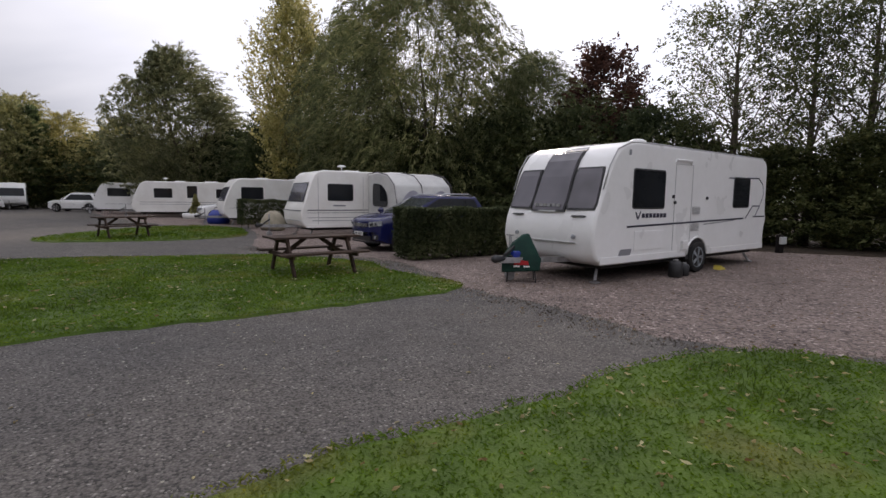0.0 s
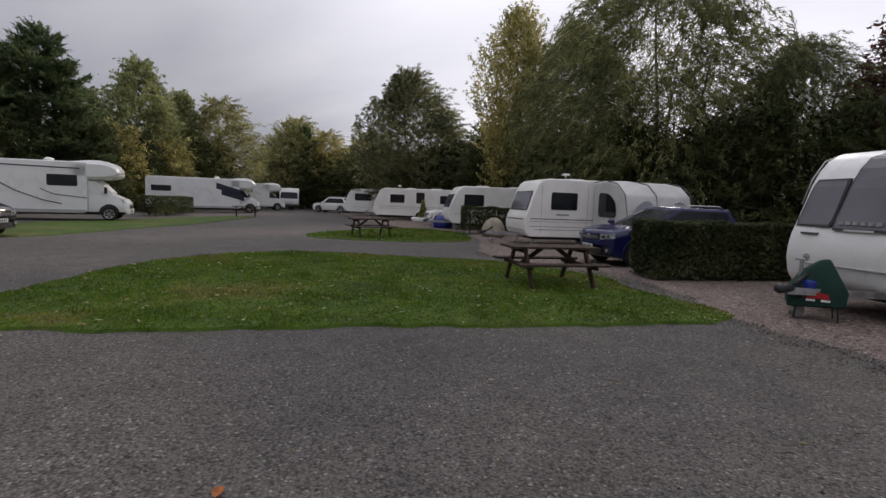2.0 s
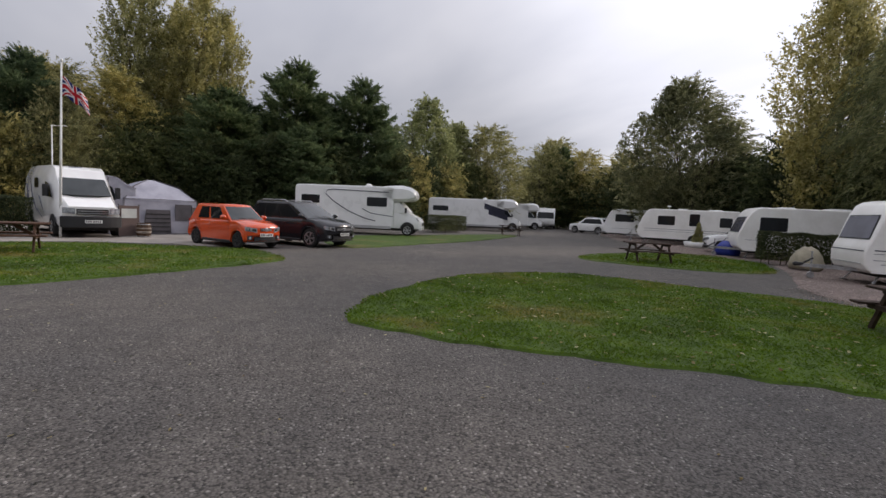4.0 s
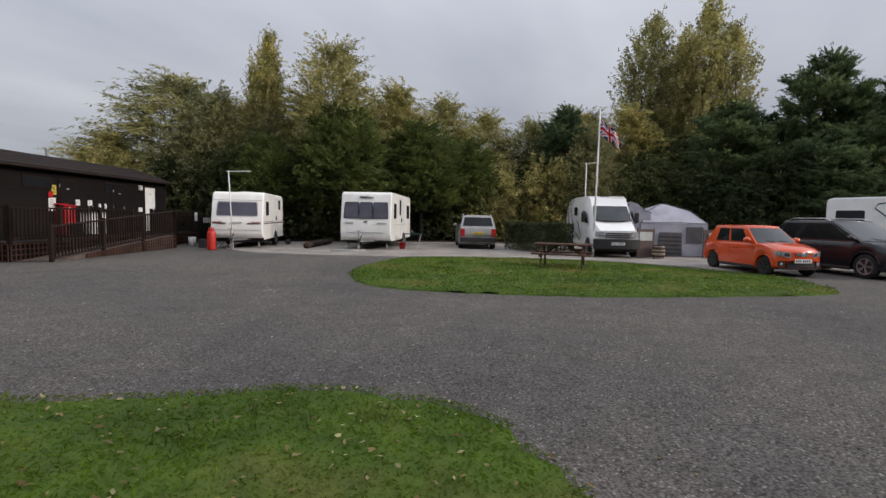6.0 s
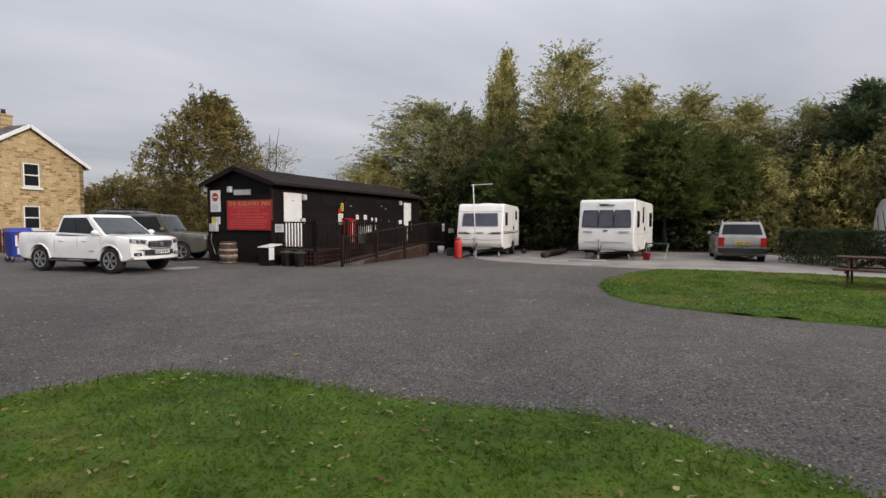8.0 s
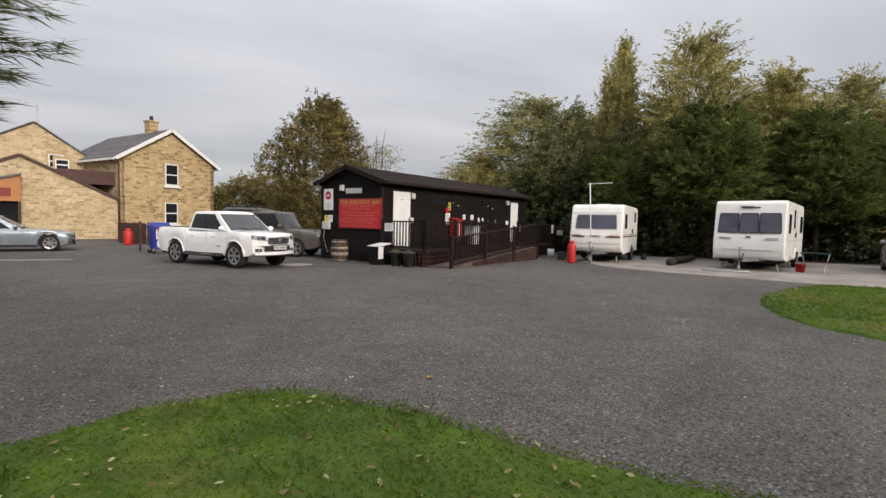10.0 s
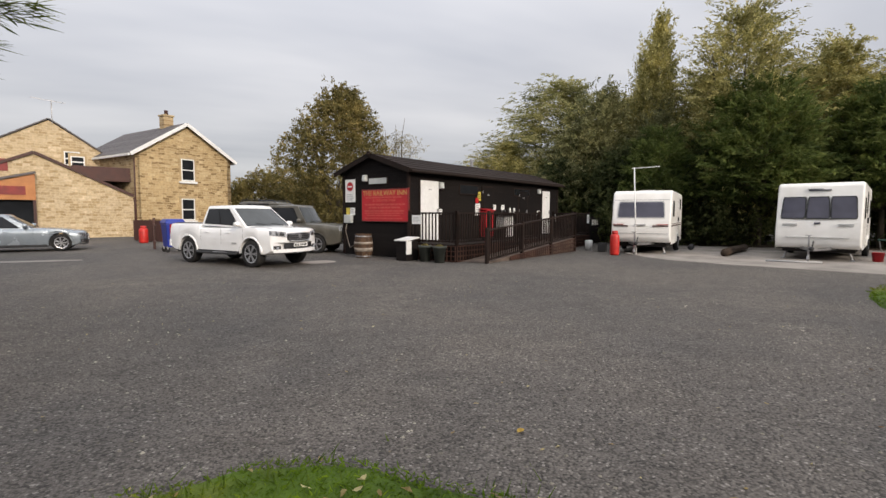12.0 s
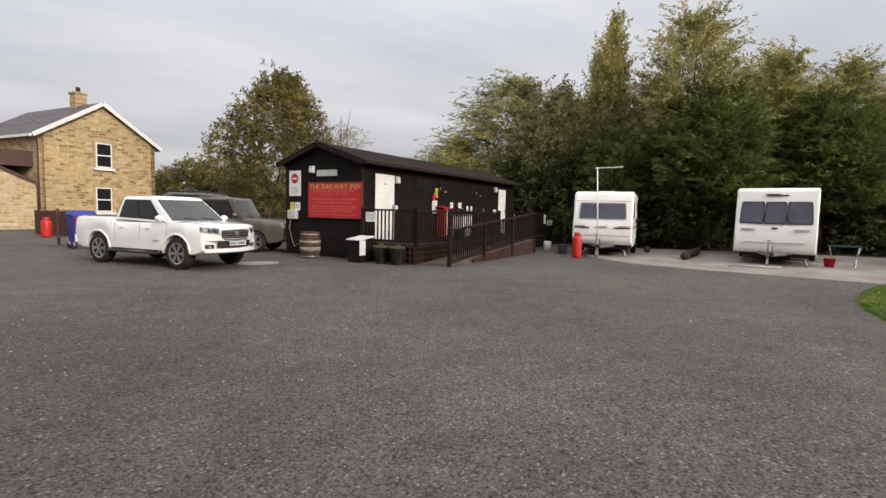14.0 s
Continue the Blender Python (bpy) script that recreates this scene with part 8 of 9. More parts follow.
# ---- stone inn across the yard ----
def stone_mat(name, along, c1, c2, c3, mortar):
    """Coursed rubble walling: stones of many tones with recessed mortar. along: the object axis that runs along the wall."""
    m, n, l, p = nodes_of(name)
    co = n.new("ShaderNodeTexCoord")
    sep = n.new("ShaderNodeSeparateXYZ")
    l.new(co.outputs["Object"], sep.inputs[0])
    cmb = n.new("ShaderNodeCombineXYZ")
    wob = noise_tex(n, l, co.outputs["Object"], 1.4, 3)
    ad = n.new("ShaderNodeMath")
    ad.operation = "MULTIPLY_ADD"
    ad.inputs[1].default_value = 0.26
    l.new(wob, ad.inputs[0])
    l.new(sep.outputs[2], ad.inputs[2])
    l.new(sep.outputs[along], cmb.inputs[0])
    l.new(ad.outputs[0], cmb.inputs[1])
    br = n.new("ShaderNodeTexBrick")
    br.inputs["Scale"].default_value = 1.0
    br.inputs["Brick Width"].default_value, br.inputs["Row Height"].default_value = 0.46, 0.165
    br.inputs["Mortar Size"].default_value, br.inputs["Mortar Smooth"].default_value = 0.016, 0.3
    br.offset, br.squash, br.squash_frequency = 0.43, 0.7, 3
    br.inputs["Color1"].default_value, br.inputs["Color2"].default_value, br.inputs["Mortar"].default_value = (0, 0, 0, 1), (1, 1, 1, 1), (0.5, 0.5, 0.5, 1)
    l.new(cmb.outputs[0], br.inputs["Vector"])
    tone = n.new("ShaderNodeSeparateColor")
    l.new(br.outputs["Color"], tone.inputs[0])
    col = ramp_of(n, l, tone.outputs[0], (0.10, c2), (0.42, c1), (0.72, c1), (0.95, c3))
    grain = noise_tex(n, l, co.outputs["Object"], 7, 4)
    col = mixed(n, l, col, ramp_of(n, l, grain, (0.3, (0.72, 0.7, 0.68)), (0.68, (1.1, 1.1, 1.1))), 1.0, "MULTIPLY")
    broad = noise_tex(n, l, co.outputs["Object"], 0.4, 3)
    col = mixed(n, l, col, ramp_of(n, l, broad, (0.3, (0.85, 0.83, 0.8)), (0.65, (1.06, 1.05, 1.03))), 1.0, "MULTIPLY")
    col = mixed(n, l, col, mortar, br.outputs["Fac"])
    l.new(col, p.inputs["Base Color"])
    p.inputs["Roughness"].default_value = 0.92
    inv = n.new("ShaderNodeMath")
    inv.operation = "SUBTRACT"
    inv.inputs[0].default_value = 1.0
    l.new(br.outputs["Fac"], inv.inputs[1])
    bumped(n, l, p, inv.outputs[0], 0.7, 0.03)
    return m


M_RUBBLE = stone_mat("sandstone_rubble_gable", 1, (0.50, 0.365, 0.195), (0.27, 0.18, 0.085), (0.60, 0.47, 0.28), (0.52, 0.40, 0.23))
M_COURSED = stone_mat("pale_coursed_sandstone", 1, (0.56, 0.44, 0.28), (0.42, 0.31, 0.17), (0.66, 0.54, 0.37), (0.56, 0.45, 0.30))
M_SIDESTONE = stone_mat("sandstone_side_wall", 0, (0.46, 0.34, 0.19), (0.30, 0.2, 0.1), (0.56, 0.44, 0.27), (0.5, 0.4, 0.26))
HOUSE = pose(-3.03, -43.5, 0, 0, 0, 289.66)         # x runs back from the gable, y along it
INN = pose(-2.88, -45.18, 0, 0, 0, 303)
inn = thing("stone_inn", INN, "two-storey sandstone inn with slate roof and white trims", "building")
HW, HE, HR, HD = 7.08, 5.72, 8.0, 9.0
g = Geo()
g.add([(0, 0, 0), (0, HW, 0), (0, HW, HE), (0, HW / 2, HR), (0, 0, HE)], [(0, 1, 2, 3, 4)])
g.add([(0.4, 0, 0), (0.4, HW, 0), (0.4, HW, HE), (0.4, HW / 2, HR), (0.4, 0, HE)], [(4, 3, 2, 1, 0)])
part("gable_wall", g, M_RUBBLE, inn)
g = Geo()
g.box(0, -0.001, 0, HD, 0.3, HE)
g.box(0, HW - 0.3, 0, HD, HW + 0.001, HE)
part("side_wall", g, M_SIDESTONE, inn)


def slates(y0, z0, y1, z1, x0, x1, parent, rows=16):
    g = Geo()
    nrm = (0, -(z1 - z0) * (1 if y1 > y0 else -1), abs(y1 - y0))
    g.slab([(x0, y0, z0), (x1, y0, z0), (x1, y1, z1), (x0, y1, z1)], nrm, 0.06)
    slope = part("roof_slope", g, M_SLATE, parent)
    nv = Vector(nrm).normalized()
    for k in range(rows):
        a, b = k / rows, (k + 1.06) / rows
        p = lambda x, f, d: Vector((x, y0 + (y1 - y0) * min(f, 1.0), z0 + (z1 - z0) * min(f, 1.0))) + nv * d
        c = Geo().loft([[p(x, a, 0.061), p(x, b, 0.061), p(x, b, 0.066), p(x, a, 0.085)] for x in (x0 - 0.01, x1 + 0.01)])
        part("slate_course", c, M_SLATE, slope)
    return slope


slates(-0.32, HE - 0.13, HW / 2, HR + 0.06, -0.28, HD, inn)
slates(HW + 0.32, HE - 0.13, HW / 2, HR + 0.06, -0.28, HD, inn)
for y0 in (-0.36, HW + 0.36):
    g = Geo()
    g.beam((-0.30, y0, HE - 0.20), (-0.30, HW / 2, HR + 0.02), 0.05, 0.24)
    part("bargeboard", g, M_WHITEPAINT, inn)
    g = Geo()
    g.box(-0.2, min(y0, y0 + 0.12), HE - 0.3, HD, max(y0, y0 + 0.12), HE - 0.14)
    part("fascia", g, M_WHITEPAINT, inn)
g = Geo()
g.box(2.2, HW / 2 - 0.35, HR - 0.5, 2.9, HW / 2 + 0.35, HR + 0.85)
ch = part("chimney", g, M_SIDESTONE, inn, bevel=0.02)
part("chimney_cap", Geo().box(2.14, HW / 2 - 0.41, HR + 0.85, 2.96, HW / 2 + 0.41, HR + 0.96), M_DRESSED, ch)
part("chimney_pot", Geo().lathe([(0.15, HR + 0.96), (0.12, HR + 1.25), (0.15, HR + 1.32)], 12, "z", (2.55, HW / 2, 0)), M_BROWNPAINT, ch, smooth=True)


def sash(parent, x, yc, z0, z1, w):
    """A sash window in a stone surround, its face along -x."""
    win = part("window", Geo().box(x - 0.04, yc - w / 2 - 0.12, z0 - 0.16, x + 0.02, yc + w / 2 + 0.12, z1 + 0.2), M_DRESSED, parent)
    g = Geo()
    for a, b in ((yc - w / 2, yc - w / 2 + 0.07), (yc + w / 2 - 0.07, yc + w / 2)):
        g.box(x - 0.075, a, z0, x - 0.03, b, z1)
    zm = (z0 + z1) / 2
    for a, b in ((z0, z0 + 0.09), (zm - 0.04, zm + 0.04), (z1 - 0.07, z1)):
        g.box(x - 0.073, yc - w / 2 + 0.07, a, x - 0.032, yc + w / 2 - 0.07, b)
    part("sash_frame", g, M_WHITEPAINT, win)
    for a, b in ((z0 + 0.09, zm - 0.04), (zm + 0.04, z1 - 0.07)):
        part("pane", Geo().box(x - 0.055, yc - w / 2 + 0.07, a, x - 0.041, yc + w / 2 - 0.07, b), M_GLASS, win)
    part("window_sill", Geo().box(x - 0.16, yc - w / 2 - 0.16, z0 - 0.17, x, yc + w / 2 + 0.16, z0 - 0.02), M_WHITEPAINT, win)


sash(inn, -0.002, 3.46, 3.92, 5.52, 0.98)
sash(inn, -0.002, 3.52, 1.04, 2.64, 0.98)
g = Geo()
g.tube([(-0.08, 7.14, 0.05), (-0.08, 7.14, 5.3)], 0.05, 8)
part("drainpipe", g, M_BROWNPAINT, inn, smooth=True)
# lower wing with a sloping parapet
wing = thing("stone_wing", HOUSE, "low sandstone wing with a sloping brown verge", "building")
g = Geo()
top = [(6.68, 2.70), (11.72, 5.16), (16.5, 2.9)]
g.loft([[(x, 6.68, 0)] + [(x, y, z) for y, z in top] + [(x, 16.5, 0)] for x in (-0.4, 4.0)])
part("wall", g, M_COURSED, wing)
for (ya, za), (yb, zb) in zip(top, top[1:]):
    g = Geo()
    g.beam((-0.48, ya, za + 0.02), (-0.48, yb, zb + 0.02), 0.1, 0.16)
    part("verge", g, M_BROWNPAINT, wing)
    slates(ya, za + 0.03, yb, zb + 0.03, -0.44, 4.0, wing, 8)
g = Geo()
g.tube([(-0.46, 6.62, 0.03), (-0.46, 6.62, 2.3), (-0.42, 6.66, 2.6)], 0.055, 8)
part("drainpipe", g, M_BROWNPAINT, wing, smooth=True)
g = Geo()
g.box(0.6, 6.5, 3.68, 8.5, 9.8, 4.62)
part("clad_fascia", g, M_BROWNPAINT, wing, bevel=0.02)
sash(wing, 3.96, 9.1, 4.7, 5.5, 0.8)
# porch at the left of the wing
porch = thing("porch", HOUSE, "orange timber porch with dark glazing and red plaques", "porch")
g = Geo()
g.add([(-0.9, 11.75, 2.33), (-0.9, 16.5, 2.33), (-0.9, 16.5, 2.5), (-0.9, 11.75, 3.86), (-0.6, 11.75, 2.33), (-0.6, 16.5, 2.33), (-0.6, 16.5, 2.5), (-0.6, 11.75, 3.86)], [(0, 1, 2, 3), (7, 6, 5, 4), (0, 4, 5, 1), (3, 2, 6, 7), (0, 3, 7, 4), (1, 5, 6, 2)])
part("fascia_boards", g, M_PORCH, porch)
g = Geo()
g.slab([(-1.0, 11.7, 3.9), (-1.0, 16.6, 2.54), (0.0, 16.6, 2.7), (0.0, 11.7, 4.06)], (0, 0, 1), 0.07)
part("roof", g, M_SLATE, porch)
for a in (11.75, 13.6, 15.6):
    part("post", Geo().box(-0.9, a, 0, -0.78, a + 0.14, 2.33), M_BROWNPAINT, porch)
part("glazing", Geo().box(-0.62, 11.85, 0.7, -0.58, 16.5, 2.33), M_GLASS, porch)
part("plinth", Geo().box(-0.8, 11.85, 0.0, -0.5, 16.5, 0.7), M_BROWNPAINT, porch)
M_PLAQUE = mat("dark_red_plaque", (0.24, 0.022, 0.018), (0.17, 0.016, 0.013), 0.5, scale=4, bump=0.0)
part("plaque", Geo().box(-0.93, 12.2, 2.62, -0.905, 13.5, 3.12), M_PLAQUE, porch)
part("plaque", Geo().box(-0.46, 12.9, 4.0, -0.41, 14.2, 4.7), M_PLAQUE, porch)
# rear range with a plain gable
rear = thing("rear_range", HOUSE, "pale stone rear range with a wide gable", "building")
g = Geo()
g.loft([[(x, 7.6, 0), (x, 7.6, 6.0), (x, 10.5, 7.95), (x, 14.4, 5.7), (x, 14.4, 0)] for x in (5.0, 12.0)])
part("wall", g, M_COURSED, rear)
slates(7.3, 5.8, 10.5, 8.02, 4.85, 12, rear, 10)
slates(14.7, 5.5, 10.5, 8.02, 4.85, 12, rear, 10)
sash(rear, 5.0, 9.3, 4.9, 5.9, 0.9)
g = Geo()
g.tube([(4.9, 10.3, 7.7), (4.9, 10.3, 9.3)], 0.03, 6)
g.beam((4.9, 9.5, 9.2), (4.9, 11.4, 9.35), 0.03, 0.03)
for k in range(6):
    g.beam((4.6, 9.7 + k * 0.3, 9.22 + k * 0.022), (5.2, 9.7 + k * 0.3, 9.22 + k * 0.022), 0.015, 0.015)
part("aerial", g, M_STEEL, rear)
g = Geo()
g.box(9.0, -2.0, 0.0, 20.0, 8.0, 6.3)
back = thing("back_range", HOUSE, "dark-roofed range behind the inn", "building")
part("wall", g, M_COURSED, back)
slates(-2.3, 6.2, 3.0, 8.1, 9.0, 20.0, back, 12)
slates(8.3, 6.2, 3.0, 8.1, 9.0, 20.0, back, 12)

fence = thing("board_fence", pose(2.3, -35.1, 0, 0, 0, 123), "brown-painted board fence with an open gate by the inn", "fence")
for k in range(26):
    part("board", Geo().box(k * 0.12, -0.015, 0.04, k * 0.12 + 0.112, 0.015, 1.17 + 0.01 * (k % 3)), M_BROWNPAINT, fence)
for z in (0.3, 0.9):
    part("rail", Geo().box(0.0, 0.016, z, 3.12, 0.06, z + 0.09), M_BROWNPAINT, fence)
for x in (0.05, 1.6, 3.1):
    part("post", Geo().box(x, 0.061, 0.0, x + 0.09, 0.15, 1.22), M_BROWNPAINT, fence)
gate = thing("board_gate", pose(0.28, -26.9, 0, 0, 0, 96), "dark brown board gate standing open beside the bin", "gate")
for k in range(8):
    part("board", Geo().box(k * 0.12, -0.015, 0.06, k * 0.12 + 0.112, 0.015, 1.3), M_BROWNPAINT, gate)
for z in (0.3, 1.0):
    part("rail", Geo().box(0.0, 0.016, z, 0.95, 0.06, z + 0.09), M_BROWNPAINT, gate)
part("post", Geo().box(-0.1, -0.05, 0.0, -0.004, 0.05, 1.36), M_BROWNPAINT, gate)


def gas_cylinder(m, r, h, label):
    t = thing("gas_cylinder", m, label, "gas cylinder", "gas cylinders")
    part("cylinder", Geo().lathe([(r * 0.8, 0.0), (r * 0.95, 0.02), (r, 0.08), (r, h * 0.74), (r * 0.9, h * 0.82), (r * 0.5, h * 0.88), (r * 0.2, h * 0.9)], 20), M_GASRED, t, smooth=True)
    part("collar", Geo().lathe([(r * 0.62, h * 0.82), (r * 0.64, h), (r * 0.58, h), (r * 0.55, h * 0.83)], 16), M_GASRED, t, smooth=True)
    part("valve", Geo().lathe([(r * 0.14, h * 0.88), (r * 0.14, h * 0.96), (r * 0.05, h * 0.97)], 8), M_STEEL, t)


gas_cylinder(pose(1.45, -32.38, 0), 0.22, 0.9, "red gas cylinder before the brown fence")
gas_cylinder(pose(-16.1, -16.85, 0.01), 0.17, 0.92, "orange-red gas cylinder beside a cream caravan")

t = thing("wheeled_bin", pose(-0.62, -25.0, 0, 0, 0, 110), "large blue wheeled waste container with white label", "bin")
g = Geo()
g.loft([[(x * k, y * k, z) for x, y in ((-0.48, -0.42), (0.48, -0.42), (0.48, 0.42), (-0.48, 0.42))] for k, z in ((0.84, 0.2), (1.0, 1.08))])
part("body", g, M_BLUE, t, bevel=0.03)
t.scale = (0.82, 0.82, 1.04)
g = Geo()
g.loft([[(x * k, y * k, z) for x, y in ((-0.51, -0.46), (0.51, -0.46), (0.51, 0.46), (-0.51, 0.46))] for k, z in ((1.0, 1.08), (1.0, 1.14), (0.8, 1.28))])
part("lid", g, M_BLUE, t, bevel=0.03)
part("label", Geo().box(-0.30, 0.40, 0.6, 0.25, 0.425, 1.0), M_WHITEPAINT, t)
part("label", Geo().box(0.45, -0.25, 0.6, 0.475, 0.3, 1.0), M_WHITEPAINT, t)
for x in (-0.33, 0.33):
    for y in (-0.35, 0.35):
        part("castor", Geo().lathe([(0.02, -0.025), (0.1, -0.025), (0.1, 0.025), (0.02, 0.025)], 12, "x", (x, y, 0.1)), M_RUBBER, t)
        part("castor_fork", Geo().box(x - 0.03, y - 0.03, 0.12, x + 0.03, y + 0.03, 0.24), M_STEEL, t)

# ---- flagpole, masts ----
t = thing("flagpole", pose(-23.5, -2.95, 0.01), "slim white flagpole on the grass edge", "flagpole")
part("pole", Geo().tube([(0, 0, 0), (0.0, 0.04, 3.0), (-0.02, 0.08, 6.05)], [0.045, 0.038, 0.028], 10), M_WHITEPAINT, t, smooth=True)
part("finial", Geo().lathe([(0.01, 6.04), (0.05, 6.08), (0.04, 6.14), (0.005, 6.17)], 10, "z", (-0.02, 0.08, 0)), M_WHITEPAINT, t, smooth=True)
FW, FH, NX, NY = 1.0, 0.66, 54, 30


def union(u, v):
    """Colour index of the flag at u, v from 0 to 1: 0 blue, 1 white, 2 red."""
    x, y = u * 2 - 1, v * 2 - 1
    if abs(x) < 0.10 or abs(y) < 0.20:
        return 2
    if abs(x) < 0.17 or abs(y) < 0.34:
        return 1
    d = min(abs(y - x), abs(y + x))
    return 2 if d < 0.10 else 1 if d < 0.27 else 0


g = Geo()
grid = []
for j in range(NY + 1):
    for i in range(NX + 1):
        u, v = i / NX, j / NY
        drop = 0.55 * u ** 1.4
        grid.append((0.10 * math.sin(u * 9 + v * 1.5) * u, u * FW * (0.80 - 0.1 * v), v * FH * (1 - 0.12 * u) - drop + 0.04 * math.sin(u * 11)))
fl = []
ks = []
for j in range(NY):
    for i in range(NX):
        a = j * (NX + 1) + i
        fl.append((a, a + 1, a + NX + 2, a + NX + 1))
        ks.append(union((i + 0.5) / NX, (j + 0.5) / NY))
g.add(grid, fl)
g.k = ks
fg = part("flag", g, [M_FLAGBLUE, M_FLAGWHITE, M_FLAGRED], smooth=True)
fg.matrix_basis = pose(-23.52, -2.86, 4.92)
s = fg.modifiers.new("cloth", "SOLIDIFY")
s.thickness = 0.006
tagged(fg, "red, white and blue flag blowing from the pole", "flag")


def tv_mast(m, h, label, arm=1.0):
    t = thing("aerial_mast", m, label, "aerial")
    part("mast", Geo().tube([(0, 0, 0), (0, 0, h)], 0.024, 8), M_WHITEPAINT, t, smooth=True)
    g = Geo()
    g.beam((-0.08, 0, h - 0.03), (arm, 0, h - 0.03), 0.03, 0.03)
    ar = part("boom", g, M_WHITEPAINT, t)
    for k in range(7):
        g = Geo()
        g.beam((0.1 + k * (arm - 0.15) / 7, -0.14, h - 0.03), (0.1 + k * (arm - 0.15) / 7, 0.14, h - 0.03), 0.012, 0.012)
        part("element", g, M_STEEL, ar)


tv_mast(pose(-17.05, -16.72, 0.01, 1.5, -2.5, 133), 3.32, "white pole aerial beside a cream caravan", 0.88)
tv_mast(pose(-29.1, -4.5, 0.01, 0, 0, 60), 4.5, "thin pole aerial behind the camper van", 0.7)

# ---- awning and windbreak beside the van ----
VANM = pose(-26.2, -3.2, 0.02, 0, 0, -66)
t = thing("tent_awning", VANM @ pose(-2.95, -0.5, -0.01), "grey pitched tent awning beside the camper van", "tent")
g = Geo()
g.loft([[(-1.5, -1.6, 0), (1.5, -1.6, 0), (1.5, 1.6, 0), (-1.5, 1.6, 0)], [(-1.45, -1.55, 1.45), (1.45, -1.55, 1.45), (1.45, 1.55, 1.45), (-1.45, 1.55, 1.45)], [(-0.9, -0.95, 2.0), (0.9, -0.95, 2.0), (0.9, 0.95, 2.0), (-0.9, 0.95, 2.0)], [(-0.12, -0.15, 2.32), (0.12, -0.15, 2.32), (0.12, 0.15, 2.32), (-0.12, 0.15, 2.32)]])
part("canvas", g, M_AWNING, t, bevel=0.05, smooth=True)
part("doorway", Geo().slab([(x, 1.60, z) for x, z in ((-0.35, 0.03), (0.75, 0.03), (0.65, 1.05), (-0.3, 1.05))], (0, 1, 0), 0.02), M_AWNDARK, t)
part("window", Geo().slab([(x, 1.585, z) for x, z in ((-1.2, 0.6), (-0.5, 0.6), (-0.5, 1.3), (-1.2, 1.3))], (0, 1, 0), 0.02), M_AWNDARK, t)
for sx in (-1, 1):
    part("frame_pole", Geo().tube([(sx * 1.47, 1.58, 0), (sx * 1.42, 1.53, 1.46), (sx * 0.9, 0.96, 2.02), (sx * 0.1, 0.12, 2.34)], 0.02, 6), M_AWNDARK, t, smooth=True)
ends = [(0.95, 0.0), (1.96, 0.0), (1.96, 2.36), (1.62, 2.30), (1.25, 2.02), (0.95, 1.88)]
part("link_canvas", Geo().loft([[(x, y, z) for x, z in ends] for y in (-1.35, 0.0, 1.42)]), M_AWNING, t, bevel=0.04, smooth=True)
part("link_seam", Geo().tube([(x, 1.44, z) for x, z in ends[1:]], 0.016, 6), M_AWNDARK, t, smooth=True)
part("roof_seam", Geo().tube([(-1.46, 1.56, 1.46), (0.0, 1.58, 1.49), (1.46, 1.56, 1.46)], 0.014, 6), M_AWNDARK, t, smooth=True)
for k in range(5):
    part("door_slat", Geo().box(-0.30, 1.622, 0.12 + k * 0.18, 0.68, 1.632, 0.16 + k * 0.18), M_BLACK, t)
for x0, x1, y0, y1 in ((1.25, 2.0, 2.7, 2.9), (-2.7, -0.9, 2.0, 2.35)):
    w = thing("windbreak", VANM @ pose(-2.95, -0.5, -0.01), "taupe canvas windbreak panel with clear window", "windbreak")
    part("canvas", Geo().slab([(x0, y0, 0.02), (x1, y1, 0.02), (x1, y1, 1.2), (x0, y0, 1.2)], (0, 1, 0), 0.02), M_AWNPINK, w)
    part("window", Geo().slab([(x0 + 0.12 * (x1 - x0), y0 + 0.045, 0.72), (x1 - 0.12 * (x1 - x0), y1 + 0.02, 0.72), (x1 - 0.12 * (x1 - x0), y1 + 0.02, 1.08), (x0 + 0.12 * (x1 - x0), y0 + 0.045, 1.08)], (0, 1, 0), 0.012), M_GREYLAMP, w)
    for x, y in ((x0, y0), (x1, y1)):
        part("pole", Geo().tube([(x, y, 0), (x, y, 1.25)], 0.018, 6), M_BLACK, w)

# ---- small things on the pitches ----
lg = Geo()
lg.tube([(0, 0, 0.14), (1.4, 0.03, 0.15), (2.8, -0.02, 0.14), (4.2, 0.02, 0.14)], [0.14, 0.145, 0.14, 0.135], 12)
ob = tagged(part("timber_log", lg, M_LOG, smooth=True), "long dark timber log lying on concrete", "log")
ob.matrix_basis = pose(-19.35, -14.75, 0.01, 0, 0, 206)

t = thing("folding_table", FCAR @ pose(-1.95, 1.7, -0.01), "small green-topped folding table beside the caravan", "table")
part("tabletop", Geo().box(-0.45, -0.3, 0.68, 0.45, 0.3, 0.71), M_GREENCOVER, t, bevel=0.01)
for sx in (-1, 1):
    for sy in (-1, 1):
        part("leg", Geo().tube([(sx * 0.4, sy * 0.26, 0.68), (sx * 0.28, -sy * 0.2, 0.0)], 0.014, 6), M_STEEL, t)
t = thing("bucket", FCAR @ pose(-1.55, 2.2, -0.01), "red plastic bucket on concrete", "bucket")
part("pail", Geo().lathe([(0.01, 0.01), (0.13, 0.0), (0.17, 0.3), (0.18, 0.3), (0.165, 0.29), (0.12, 0.03)], 16), M_RED, t, smooth=True)
